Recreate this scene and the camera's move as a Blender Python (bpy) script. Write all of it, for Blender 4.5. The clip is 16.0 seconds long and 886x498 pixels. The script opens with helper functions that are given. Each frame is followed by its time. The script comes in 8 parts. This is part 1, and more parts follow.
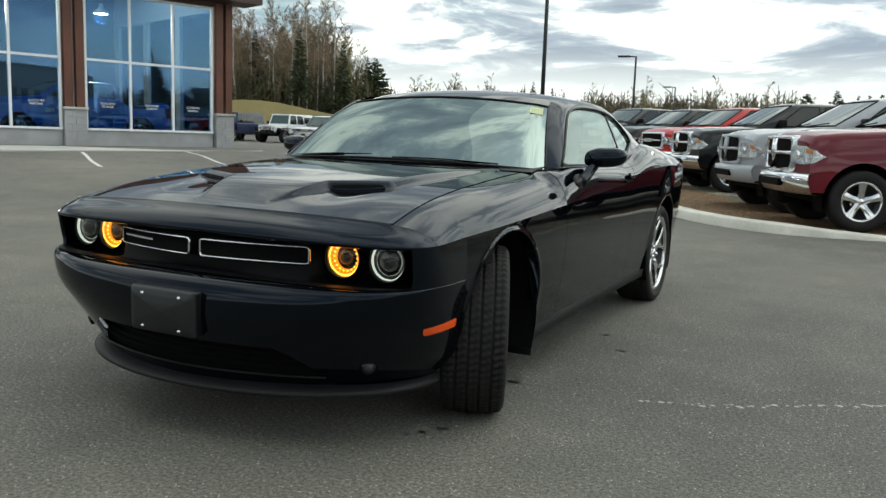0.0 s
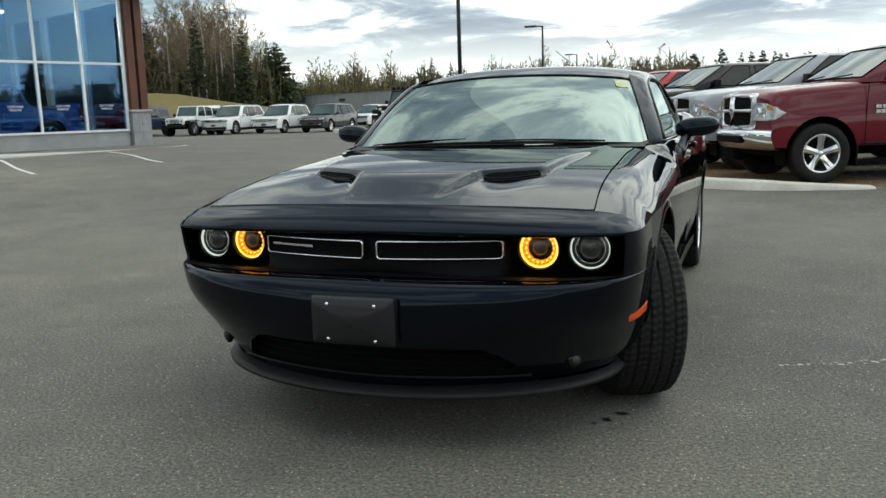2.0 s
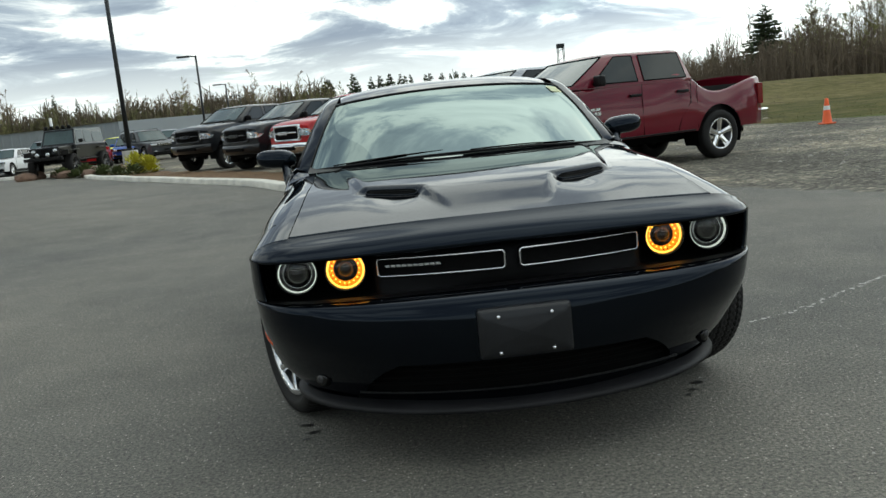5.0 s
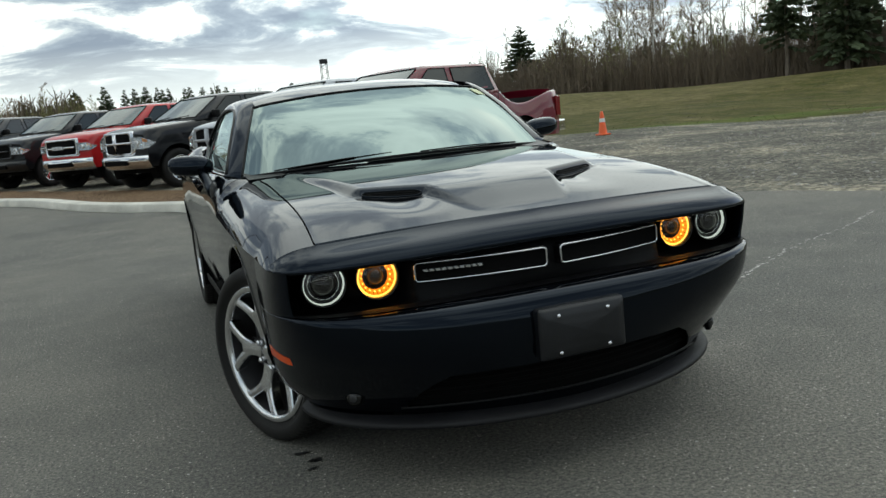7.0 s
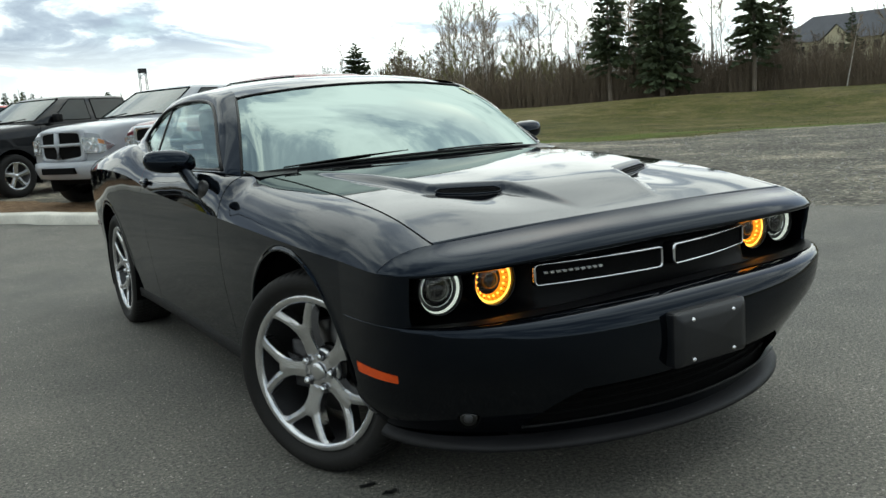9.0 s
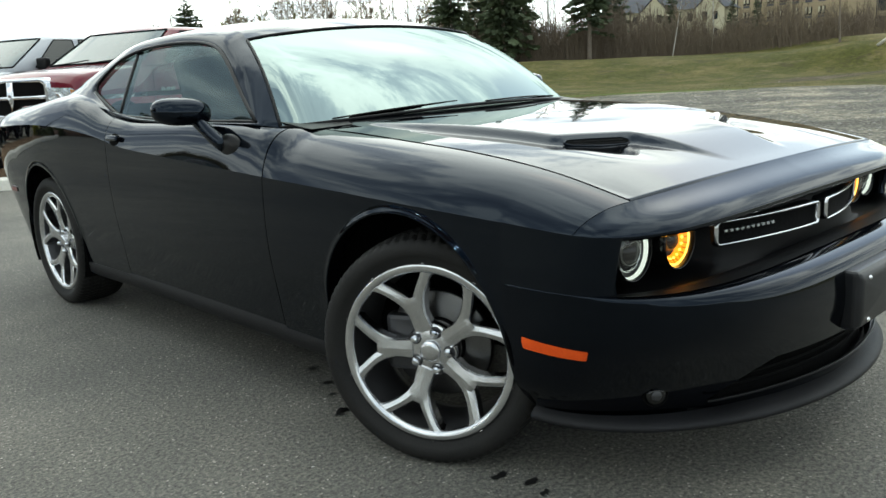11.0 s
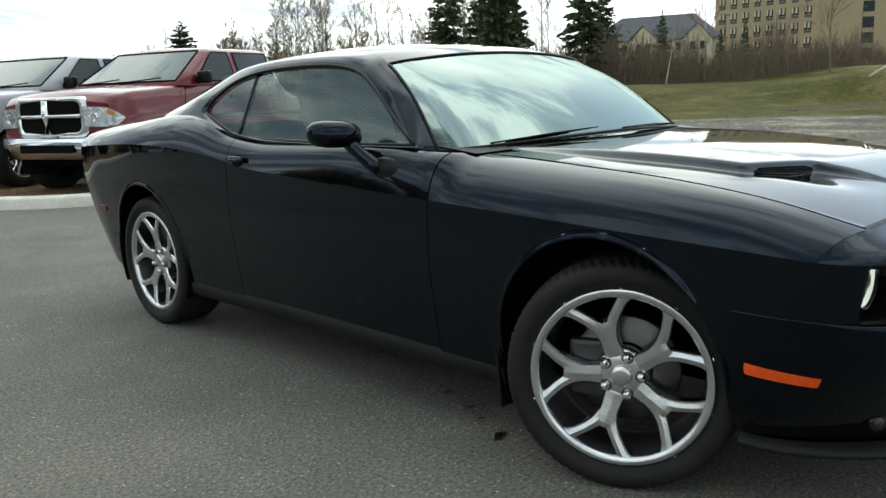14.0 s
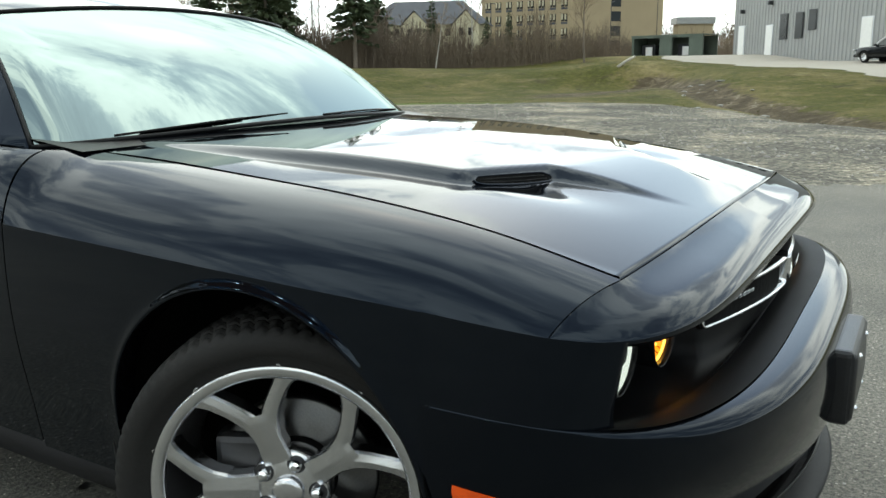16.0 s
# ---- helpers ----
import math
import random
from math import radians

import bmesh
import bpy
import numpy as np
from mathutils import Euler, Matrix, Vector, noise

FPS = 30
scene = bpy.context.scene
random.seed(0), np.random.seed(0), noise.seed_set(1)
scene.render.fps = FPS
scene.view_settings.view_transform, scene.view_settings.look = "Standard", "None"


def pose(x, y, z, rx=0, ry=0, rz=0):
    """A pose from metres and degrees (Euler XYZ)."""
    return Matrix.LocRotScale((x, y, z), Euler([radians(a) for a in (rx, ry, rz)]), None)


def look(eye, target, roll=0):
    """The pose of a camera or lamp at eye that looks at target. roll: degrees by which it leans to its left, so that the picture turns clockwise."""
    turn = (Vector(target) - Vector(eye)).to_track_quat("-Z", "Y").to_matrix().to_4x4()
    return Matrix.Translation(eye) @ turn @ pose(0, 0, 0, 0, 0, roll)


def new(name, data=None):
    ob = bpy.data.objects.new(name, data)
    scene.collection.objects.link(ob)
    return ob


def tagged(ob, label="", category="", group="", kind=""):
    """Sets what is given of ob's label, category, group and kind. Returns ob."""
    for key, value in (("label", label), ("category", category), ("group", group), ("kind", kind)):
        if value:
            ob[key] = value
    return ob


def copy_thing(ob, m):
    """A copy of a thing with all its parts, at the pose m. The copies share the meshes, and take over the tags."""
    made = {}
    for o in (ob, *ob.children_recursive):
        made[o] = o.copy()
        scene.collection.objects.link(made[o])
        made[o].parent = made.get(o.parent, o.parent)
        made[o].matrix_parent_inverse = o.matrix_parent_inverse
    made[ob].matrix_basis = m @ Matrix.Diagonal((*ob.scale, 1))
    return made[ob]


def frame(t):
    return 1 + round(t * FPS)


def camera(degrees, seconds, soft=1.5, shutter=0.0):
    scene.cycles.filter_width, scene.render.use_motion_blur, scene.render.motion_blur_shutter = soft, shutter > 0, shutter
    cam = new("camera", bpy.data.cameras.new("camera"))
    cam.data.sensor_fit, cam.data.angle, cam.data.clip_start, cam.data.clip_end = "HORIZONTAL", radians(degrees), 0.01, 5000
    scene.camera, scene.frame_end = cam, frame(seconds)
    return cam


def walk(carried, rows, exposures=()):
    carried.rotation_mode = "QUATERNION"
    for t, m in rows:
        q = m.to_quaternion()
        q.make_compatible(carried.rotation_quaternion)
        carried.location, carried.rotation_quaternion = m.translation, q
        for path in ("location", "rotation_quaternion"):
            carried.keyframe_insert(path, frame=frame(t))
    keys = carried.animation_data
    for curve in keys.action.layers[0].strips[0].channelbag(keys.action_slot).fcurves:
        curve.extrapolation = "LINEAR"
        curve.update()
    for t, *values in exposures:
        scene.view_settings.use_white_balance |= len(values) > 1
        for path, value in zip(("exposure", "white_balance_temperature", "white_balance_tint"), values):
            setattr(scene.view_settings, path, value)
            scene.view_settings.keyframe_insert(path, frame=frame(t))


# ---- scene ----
cam = camera(56.2, 16.0)
PATH = [
    (0, (2.2, -3.139, 1.151), (1.31, -1.368, 0.877), 2.0),
    (0.5, (2.001, -3.199, 1.144), (1.125, -1.424, 0.858), 1.0),
    (1, (1.757, -3.198, 1.176), (0.897, -1.416, 0.884), -1.2),
    (1.5, (1.507, -3.286, 1.166), (0.738, -1.463, 0.869), -2.0),
    (2, (1.235, -3.426, 1.172), (0.552, -1.575, 0.848), -1.8),
    (2.5, (0.974, -3.435, 1.165), (0.349, -1.568, 0.813), -1.8),
    (3, (0.699, -3.497, 1.165), (0.332, -1.565, 0.799), -0.7),
    (3.5, (0.418, -3.62, 1.178), (0.212, -1.674, 0.765), -3.9),
    (3.7, (0.321, -3.622, 1.18), (0.134, -1.666, 0.808), -4.1),
    (5.8, (-0.765, -3.465, 1.212), (-0.464, -1.511, 0.907), -5.9),
    (6, (-0.828, -3.42, 1.214), (-0.496, -1.47, 0.915), -5.7),
    (6.5, (-1.059, -3.334, 1.205), (-0.489, -1.444, 0.888), -5.6),
    (7, (-1.254, -3.246, 1.216), (-0.589, -1.389, 0.885), -5.7),
    (7.5, (-1.427, -3.038, 1.217), (-0.707, -1.202, 0.883), -6.0),
    (8, (-1.563, -2.894, 1.214), (-0.772, -1.084, 0.899), -5.1),
    (8.2, (-1.648, -2.859, 1.21), (-0.799, -1.075, 0.896), -5.0),
    (10.3, (-2.282, -2.062, 1.171), (-1.033, -0.552, 0.77), -2.9),
    (10.5, (-2.347, -1.996, 1.178), (-1.069, -0.517, 0.756), -3.1),
    (11, (-2.437, -1.795, 1.172), (-1.1, -0.37, 0.743), -3.1),
    (11.5, (-2.488, -1.584, 1.183), (-1.087, -0.226, 0.747), -3.2),
    (12, (-2.649, -1.461, 1.185), (-1.178, -0.18, 0.744), -4.9),
    (12.5, (-2.829, -1.407, 1.201), (-1.301, -0.196, 0.754), -4.6),
    (13, (-2.869, -1.382, 1.209), (-1.415, -0.078, 0.777), -3.1),
    (13.5, (-2.893, -1.37, 1.208), (-1.563, 0.065, 0.795), -2.8),
    (14, (-2.884, -1.372, 1.204), (-1.512, 0.034, 0.829), -2.2),
    (14.2, (-2.876, -1.381, 1.209), (-1.421, -0.063, 0.828), -1.6),
    (14.5, (-2.817, -1.38, 1.189), (-1.234, -0.229, 0.777), -0.9),
    (15, (-2.565, -1.331, 1.176), (-0.902, -0.302, 0.755), -0.2),
    (15.5, (-2.297, -1.247, 1.167), (-0.623, -0.239, 0.741), -0.5),
    (16, (-2.013, -1.077, 1.168), (-0.327, -0.091, 0.739), -0.6),
]
walk(cam, [(t, look(eye, target, roll)) for t, eye, target, roll in PATH],
     exposures=[(0.0, 0.43, 6700, 0.0), (3.7, 0.44, 6550, 0.0), (5.8, 0.14, 6450, 0.0), (8.2, 0.18, 6450, 0.0), (10.3, 0.84, 6500, -1.0), (12.5, 0.93, 6500, -1.0), (13.5, 0.67, 6500, -1.0), (14.5, 0.65, 6500, -1.0), (16.0, 0.93, 6550, -1.0)])

# ---- sky, sun ----
world = bpy.data.worlds.new("sky")
scene.world = world
world.use_nodes = True
wn, wl = world.node_tree.nodes, world.node_tree.links
wn.clear()


def wnode(kind, **props):
    n = wn.new(kind)
    for k, v in props.items():
        n.inputs[k].default_value = v
    return n


w_out = wn.new("ShaderNodeOutputWorld")
w_bg = wn.new("ShaderNodeBackground")
w_sky = wn.new("ShaderNodeTexSky")
w_sky.sky_type = "NISHITA"
w_sky.sun_disc = False
SUN_ELEV, SUN_AZ = 36.0, 52.0      # degrees; azimuth from +y towards +x
w_sky.sun_elevation, w_sky.sun_rotation = radians(SUN_ELEV), radians(SUN_AZ)
w_tc = wn.new("ShaderNodeTexCoord")
w_sep = wn.new("ShaderNodeSeparateXYZ")
wl.new(w_tc.outputs["Generated"], w_sep.inputs[0])
w_z = wn.new("ShaderNodeMath"); w_z.operation = "MAXIMUM"; w_z.inputs[1].default_value = 0.0
wl.new(w_sep.outputs["Z"], w_z.inputs[0])
w_za = wn.new("ShaderNodeMath"); w_za.operation = "ADD"; w_za.inputs[1].default_value = 0.13
wl.new(w_z.outputs[0], w_za.inputs[0])
w_dx = wn.new("ShaderNodeMath"); w_dx.operation = "DIVIDE"
w_dy = wn.new("ShaderNodeMath"); w_dy.operation = "DIVIDE"
wl.new(w_sep.outputs["X"], w_dx.inputs[0]); wl.new(w_za.outputs[0], w_dx.inputs[1])
wl.new(w_sep.outputs["Y"], w_dy.inputs[0]); wl.new(w_za.outputs[0], w_dy.inputs[1])
w_com = wn.new("ShaderNodeCombineXYZ")
wl.new(w_dx.outputs[0], w_com.inputs[0]); wl.new(w_dy.outputs[0], w_com.inputs[1])
# cloud cover and the light and dark of the clouds, each a drifting fractal on the cloud deck
w_n1 = wnode("ShaderNodeTexNoise", Scale=0.50, Detail=9.0, Roughness=0.55, Distortion=0.35)
w_n2 = wnode("ShaderNodeTexNoise", Scale=1.45, Detail=10.0, Roughness=0.60, Distortion=0.45)
w_off = wn.new("ShaderNodeVectorMath"); w_off.operation = "ADD"; w_off.inputs[1].default_value = (7.3, 2.1, 4.0)
wl.new(w_com.outputs[0], w_n1.inputs["Vector"])
wl.new(w_com.outputs[0], w_off.inputs[0]); wl.new(w_off.outputs[0], w_n2.inputs["Vector"])
w_cover = wn.new("ShaderNodeValToRGB")
w_cover.color_ramp.elements[0].position, w_cover.color_ramp.elements[1].position = 0.345, 0.415
# a clear patch of blue low in the east
w_bd = wn.new("ShaderNodeVectorMath"); w_bd.operation = "DOT_PRODUCT"
w_bd.inputs[1].default_value = (0.942, 0.132, 0.309)
wl.new(w_tc.outputs["Generated"], w_bd.inputs[0])
w_br = wn.new("ShaderNodeMapRange"); w_br.interpolation_type = "SMOOTHSTEP"
w_br.inputs["From Min"].default_value, w_br.inputs["From Max"].default_value = 0.93, 1.0
w_br.inputs["To Min"].default_value, w_br.inputs["To Max"].default_value = 0.0, -0.16
wl.new(w_bd.outputs["Value"], w_br.inputs["Value"])
w_n1b = wn.new("ShaderNodeMath"); w_n1b.operation = "ADD"
wl.new(w_n1.outputs["Fac"], w_n1b.inputs[0]); wl.new(w_br.outputs[0], w_n1b.inputs[1])
wl.new(w_n1b.outputs[0], w_cover.inputs[0])
w_shade = wn.new("ShaderNodeValToRGB")
cr = w_shade.color_ramp
cr.elements[0].position, cr.elements[0].color = 0.42, (0.33, 0.38, 0.48, 1)
cr.elements[1].position, cr.elements[1].color = 0.65, (1.24, 1.25, 1.25, 1)
for at_, tone in ((0.490, (0.45, 0.51, 0.61, 1)), (0.530, (0.70, 0.75, 0.82, 1)), (0.560, (1.04, 1.06, 1.07, 1))):
    e_mid = cr.elements.new(at_); e_mid.color = tone
w_thin = wn.new("ShaderNodeMath"); w_thin.operation = "ADD"
wl.new(w_n2.outputs["Fac"], w_thin.inputs[0]); wl.new(w_thin.outputs[0], w_shade.inputs[0])
# towards the horizon the deck is seen edge-on and brightens into white
w_hz = wn.new("ShaderNodeMapRange")
w_hz.inputs["From Min"].default_value, w_hz.inputs["From Max"].default_value = 0.045, 0.105
w_hz.inputs["To Min"].default_value, w_hz.inputs["To Max"].default_value = 0.78, 0.0
wl.new(w_z.outputs[0], w_hz.inputs["Value"])
w_hmix = wn.new("ShaderNodeMix"); w_hmix.data_type = "RGBA"
w_hmix.inputs["B"].default_value = (1.08, 1.10, 1.10, 1)
wl.new(w_hz.outputs[0], w_hmix.inputs["Factor"]); wl.new(w_shade.outputs[0], w_hmix.inputs["A"])
w_skys = wn.new("ShaderNodeMix"); w_skys.data_type = "RGBA"; w_skys.blend_type = "MULTIPLY"
w_skys.inputs["Factor"].default_value = 1.0
w_skys.inputs["B"].default_value = (0.105, 0.105, 0.105, 1)
wl.new(w_sky.outputs[0], w_skys.inputs["A"])
w_mix = wn.new("ShaderNodeMix"); w_mix.data_type = "RGBA"
wl.new(w_cover.outputs[0], w_mix.inputs["Factor"])
wl.new(w_skys.outputs["Result"], w_mix.inputs["A"]); wl.new(w_hmix.outputs["Result"], w_mix.inputs["B"])
wl.new(w_mix.outputs["Result"], w_bg.inputs["Color"])
# thin cloud in front of the hidden sun is the brightest part of the sky
w_dot = wn.new("ShaderNodeVectorMath"); w_dot.operation = "DOT_PRODUCT"
w_dot.inputs[1].default_value = (math.sin(radians(SUN_AZ)) * math.cos(radians(SUN_ELEV)), math.cos(radians(SUN_AZ)) * math.cos(radians(SUN_ELEV)), math.sin(radians(SUN_ELEV)))
wl.new(w_tc.outputs["Generated"], w_dot.inputs[0])
w_lobe = wn.new("ShaderNodeMapRange")
w_lobe.interpolation_type = "SMOOTHSTEP"
w_lobe.inputs["From Min"].default_value, w_lobe.inputs["From Max"].default_value = 0.45, 1.0
w_lobe.inputs["To Min"].default_value, w_lobe.inputs["To Max"].default_value = 0.90, 1.42
wl.new(w_dot.outputs["Value"], w_lobe.inputs["Value"])
wl.new(w_lobe.outputs[0], w_bg.inputs["Strength"])
w_part = wn.new("ShaderNodeMapRange")
w_part.inputs["From Min"].default_value, w_part.inputs["From Max"].default_value = 0.90, 1.42
w_part.inputs["To Min"].default_value, w_part.inputs["To Max"].default_value = 0.0, 0.090
wl.new(w_lobe.outputs[0], w_part.inputs["Value"]); wl.new(w_part.outputs[0], w_thin.inputs[1])
wl.new(w_bg.outputs[0], w_out.inputs["Surface"])

sun = new("sun", bpy.data.lights.new("sun", "SUN"))
sun.data.energy, sun.data.angle, sun.data.color = 0.5, radians(120), (1.0, 0.96, 0.9)
sun.matrix_world = look((0, 0, 0), (-math.sin(radians(SUN_AZ)) * math.cos(radians(SUN_ELEV)),
                                    -math.cos(radians(SUN_AZ)) * math.cos(radians(SUN_ELEV)), -math.sin(radians(SUN_ELEV))))

# ---- materials ----
def surface(name, color, rough=0.5, metal=0.0, var=0.15, scale=3.0, fine=60.0, bump=0.0, coat=0.0, spec=0.5,
            rough_var=0.1, second=None, emit=0.0, coat_rough=0.03):
    """A node material: base colour varied at two scales, roughness varied, fine relief."""
    m = bpy.data.materials.new(name)
    m.use_nodes = True
    nt = m.node_tree
    b = nt.nodes["Principled BSDF"]
    b.inputs["Roughness"].default_value, b.inputs["Metallic"].default_value = rough, metal
    b.inputs["Specular IOR Level"].default_value = spec
    b.inputs["Coat Weight"].default_value, b.inputs["Coat Roughness"].default_value = coat, coat_rough
    tc = nt.nodes.new("ShaderNodeTexCoord")
    big = nt.nodes.new("ShaderNodeTexNoise")
    big.inputs["Scale"].default_value, big.inputs["Detail"].default_value = scale, 5
    small = nt.nodes.new("ShaderNodeTexNoise")
    small.inputs["Scale"].default_value, small.inputs["Detail"].default_value = fine, 3
    nt.links.new(tc.outputs["Object"], big.inputs["Vector"])
    nt.links.new(tc.outputs["Object"], small.inputs["Vector"])
    add = nt.nodes.new("ShaderNodeMath"); add.operation = "MULTIPLY_ADD"
    add.inputs[1].default_value = 0.5
    nt.links.new(small.outputs["Fac"], add.inputs[0]); nt.links.new(big.outputs["Fac"], add.inputs[2])
    rng = nt.nodes.new("ShaderNodeMapRange")
    rng.inputs["From Min"].default_value, rng.inputs["From Max"].default_value = 0.45, 1.05
    nt.links.new(add.outputs[0], rng.inputs["Value"])
    mix = nt.nodes.new("ShaderNodeMix"); mix.data_type = "RGBA"
    lo = tuple(c * (1 - var) for c in color)
    hi = second if second else tuple(min(1.0, c * (1 + var)) for c in color)
    mix.inputs["A"].default_value, mix.inputs["B"].default_value = (*lo, 1), (*hi, 1)
    nt.links.new(rng.outputs[0], mix.inputs["Factor"])
    nt.links.new(mix.outputs["Result"], b.inputs["Base Color"])
    rr = nt.nodes.new("ShaderNodeMapRange")
    rr.inputs["To Min"].default_value, rr.inputs["To Max"].default_value = max(0.0, rough * (1 - rough_var)), min(1.0, rough * (1 + rough_var))
    nt.links.new(big.outputs["Fac"], rr.inputs["Value"]); nt.links.new(rr.outputs[0], b.inputs["Roughness"])
    if bump:
        bp = nt.nodes.new("ShaderNodeBump")
        bp.inputs["Strength"].default_value, bp.inputs["Distance"].default_value = min(1.0, bump), 0.01
        nt.links.new(small.outputs["Fac"], bp.inputs["Height"]); nt.links.new(bp.outputs[0], b.inputs["Normal"])
    if emit:
        b.inputs["Emission Color"].default_value, b.inputs["Emission Strength"].default_value = (*color, 1), emit
    return m


def glass(name, tint=(0.6, 0.7, 0.68), rough=0.0, ior=1.5, gloss=(1, 1, 1), coating=0.0):
    """Thin glazing: a clear tinted sheet whose gloss follows Fresnel."""
    m = bpy.data.materials.new(name)
    m.use_nodes = True
    nt = m.node_tree
    nt.nodes.remove(nt.nodes["Principled BSDF"])
    out = nt.nodes["Material Output"]
    tr = nt.nodes.new("ShaderNodeBsdfTransparent"); tr.inputs["Color"].default_value = (*tint, 1)
    gl = nt.nodes.new("ShaderNodeBsdfGlossy"); gl.inputs["Roughness"].default_value = rough
    gl.inputs["Color"].default_value = (*gloss, 1)
    fr = nt.nodes.new("ShaderNodeFresnel"); fr.inputs["IOR"].default_value = ior
    mx = nt.nodes.new("ShaderNodeMixShader")
    ad = nt.nodes.new("ShaderNodeMath"); ad.operation = "MAXIMUM"; ad.inputs[1].default_value = coating
    nt.links.new(fr.outputs[0], ad.inputs[0]); nt.links.new(ad.outputs[0], mx.inputs[0]); nt.links.new(tr.outputs[0], mx.inputs[1]); nt.links.new(gl.outputs[0], mx.inputs[2])
    nt.links.new(mx.outputs[0], out.inputs["Surface"])
    return m


M_PAINT = surface("black_paint", (0.0014, 0.0017, 0.0025), 0.032, 0.0, 0.15, 1.5, 900, 0.0, spec=0.34, second=(0.0020, 0.0024, 0.0036))
M_PAINT.node_tree.nodes["Principled BSDF"].inputs["Specular Tint"].default_value = (0.62, 0.77, 1.0, 1)
M_BUMPER = surface("black_bumper_paint", (0.0014, 0.0017, 0.0025), 0.075, 0.0, 0.15, 1.5, 900, 0.0, spec=0.27, second=(0.0020, 0.0024, 0.0036))
M_BUMPER.node_tree.nodes["Principled BSDF"].inputs["Specular Tint"].default_value = (0.62, 0.77, 1.0, 1)
M_TRIM = surface("black_plastic", (0.003, 0.003, 0.0035), 0.38, 0, 0.2, 6, 300, 0.06, spec=0.2, second=(0.007, 0.007, 0.0075))
M_FACE = surface("satin_black_panel", (0.0022, 0.0022, 0.0026), 0.5, 0, 0.2, 6, 300, 0.04, spec=0.10, second=(0.004, 0.004, 0.0045))
M_MATT = surface("matt_plastic", (0.006, 0.006, 0.007), 0.55, 0, 0.2, 5, 260, 0.15, spec=0.25, second=(0.012, 0.012, 0.014))
M_SHELL = surface("wheel_well_liner", (0.002, 0.002, 0.002), 0.85, 0, 0.2, 8, 90, 0.2, spec=0.1)
M_GLOSSBLK = surface("gloss_black", (0.006, 0.006, 0.006), 0.12, 0, 0.1, 4, 200, 0)
M_CHROME = surface("chrome", (0.72, 0.73, 0.75), 0.09, 1.0, 0.05, 3, 120, 0)
M_ALLOY = surface("polished_alloy", (0.66, 0.665, 0.68), 0.22, 1.0, 0.06, 9, 300, 0.02, rough_var=0.25)
M_POCKET = surface("grey_alloy_pocket", (0.055, 0.055, 0.058), 0.42, 0.6, 0.12, 9, 200, 0.02)
M_STEEL = surface("brake_disc_steel", (0.12, 0.117, 0.113), 0.38, 1.0, 0.2, 10, 200, 0.05)
M_TYRE = surface("tyre_rubber", (0.011, 0.011, 0.011), 0.68, 0, 0.25, 7, 150, 0.12, spec=0.22, second=(0.017, 0.016, 0.015))
M_WINDSCREEN = glass("windscreen_glass", (0.62, 0.72, 0.68), ior=1.5, gloss=(0.26, 0.315, 0.305))
M_SIDEGLASS = glass("tinted_side_glass", (0.66, 0.75, 0.72), ior=1.6, gloss=(0.80, 0.95, 0.95), coating=0.11)
M_LENS = glass("clear_lens", (0.9, 0.9, 0.9))
M_AMBER = surface("amber_led", (1.0, 0.28, 0.012), 0.3, 0, 0.1, 20, 80, 0, emit=0.85, second=(1.0, 0.36, 0.02))
M_AMBERHOT = surface("amber_led_diode", (1.0, 0.50, 0.07), 0.3, 0, 0.05, 20, 80, 0, emit=2.3)
M_HALO = surface("white_led_ring", (0.80, 0.85, 0.78), 0.3, 0, 0.02, 20, 80, 0, emit=0.6)
M_PLATE = surface("grey_plate_cover", (0.005, 0.0055, 0.007), 0.34, 0, 0.25, 9, 200, 0.06, spec=0.42, second=(0.012, 0.013, 0.016))
M_MARKER = surface("orange_reflector", (0.72, 0.07, 0.006), 0.25, 0, 0.1, 30, 200, 0.1, second=(0.80, 0.10, 0.008))
M_REDLENS = surface("red_lens", (0.16, 0.006, 0.008), 0.15, 0, 0.1, 30, 200, 0.0)
M_SEAT = surface("dark_cloth", (0.022, 0.022, 0.024), 0.8, 0, 0.2, 8, 200, 0.2)
M_STICKER = surface("yellow_sticker", (0.46, 0.50, 0.27), 0.5, 0, 0.05, 20, 100, 0)
M_SILVERPRINT = surface("silver_badge", (0.62, 0.63, 0.64), 0.25, 0.9, 0.05, 20, 100, 0)


# ---- mesh helpers ----
def pmesh(name, verts, faces, mat, parent=None, label="", smooth=True):
    me = bpy.data.meshes.new(name)
    me.from_pydata([tuple(map(float, v)) for v in verts], [], [tuple(f) for f in faces])
    me.materials.append(mat)
    if smooth:
        me.polygons.foreach_set("use_smooth", [True] * len(me.polygons))
    me.update()
    ob = new(name, me)
    if parent is not None:
        ob.parent = parent
    if label:
        tagged(ob, label)
    return ob


def part(name, bm, mat, parent=None, label="", smooth=False):
    me = bpy.data.meshes.new(name)
    bm.to_mesh(me)
    bm.free()
    me.materials.append(mat)
    if smooth:
        me.polygons.foreach_set("use_smooth", [True] * len(me.polygons))
    ob = new(name, me)
    if parent is not None:
        ob.parent = parent
    if label:
        tagged(ob, label)
    return ob


def empty(name, m=None, label="", category="", group="", kind=""):
    ob = new(name)
    ob.empty_display_size = 0.2
    if m is not None:
        ob.matrix_world = m
    return tagged(ob, label, category, group, kind)


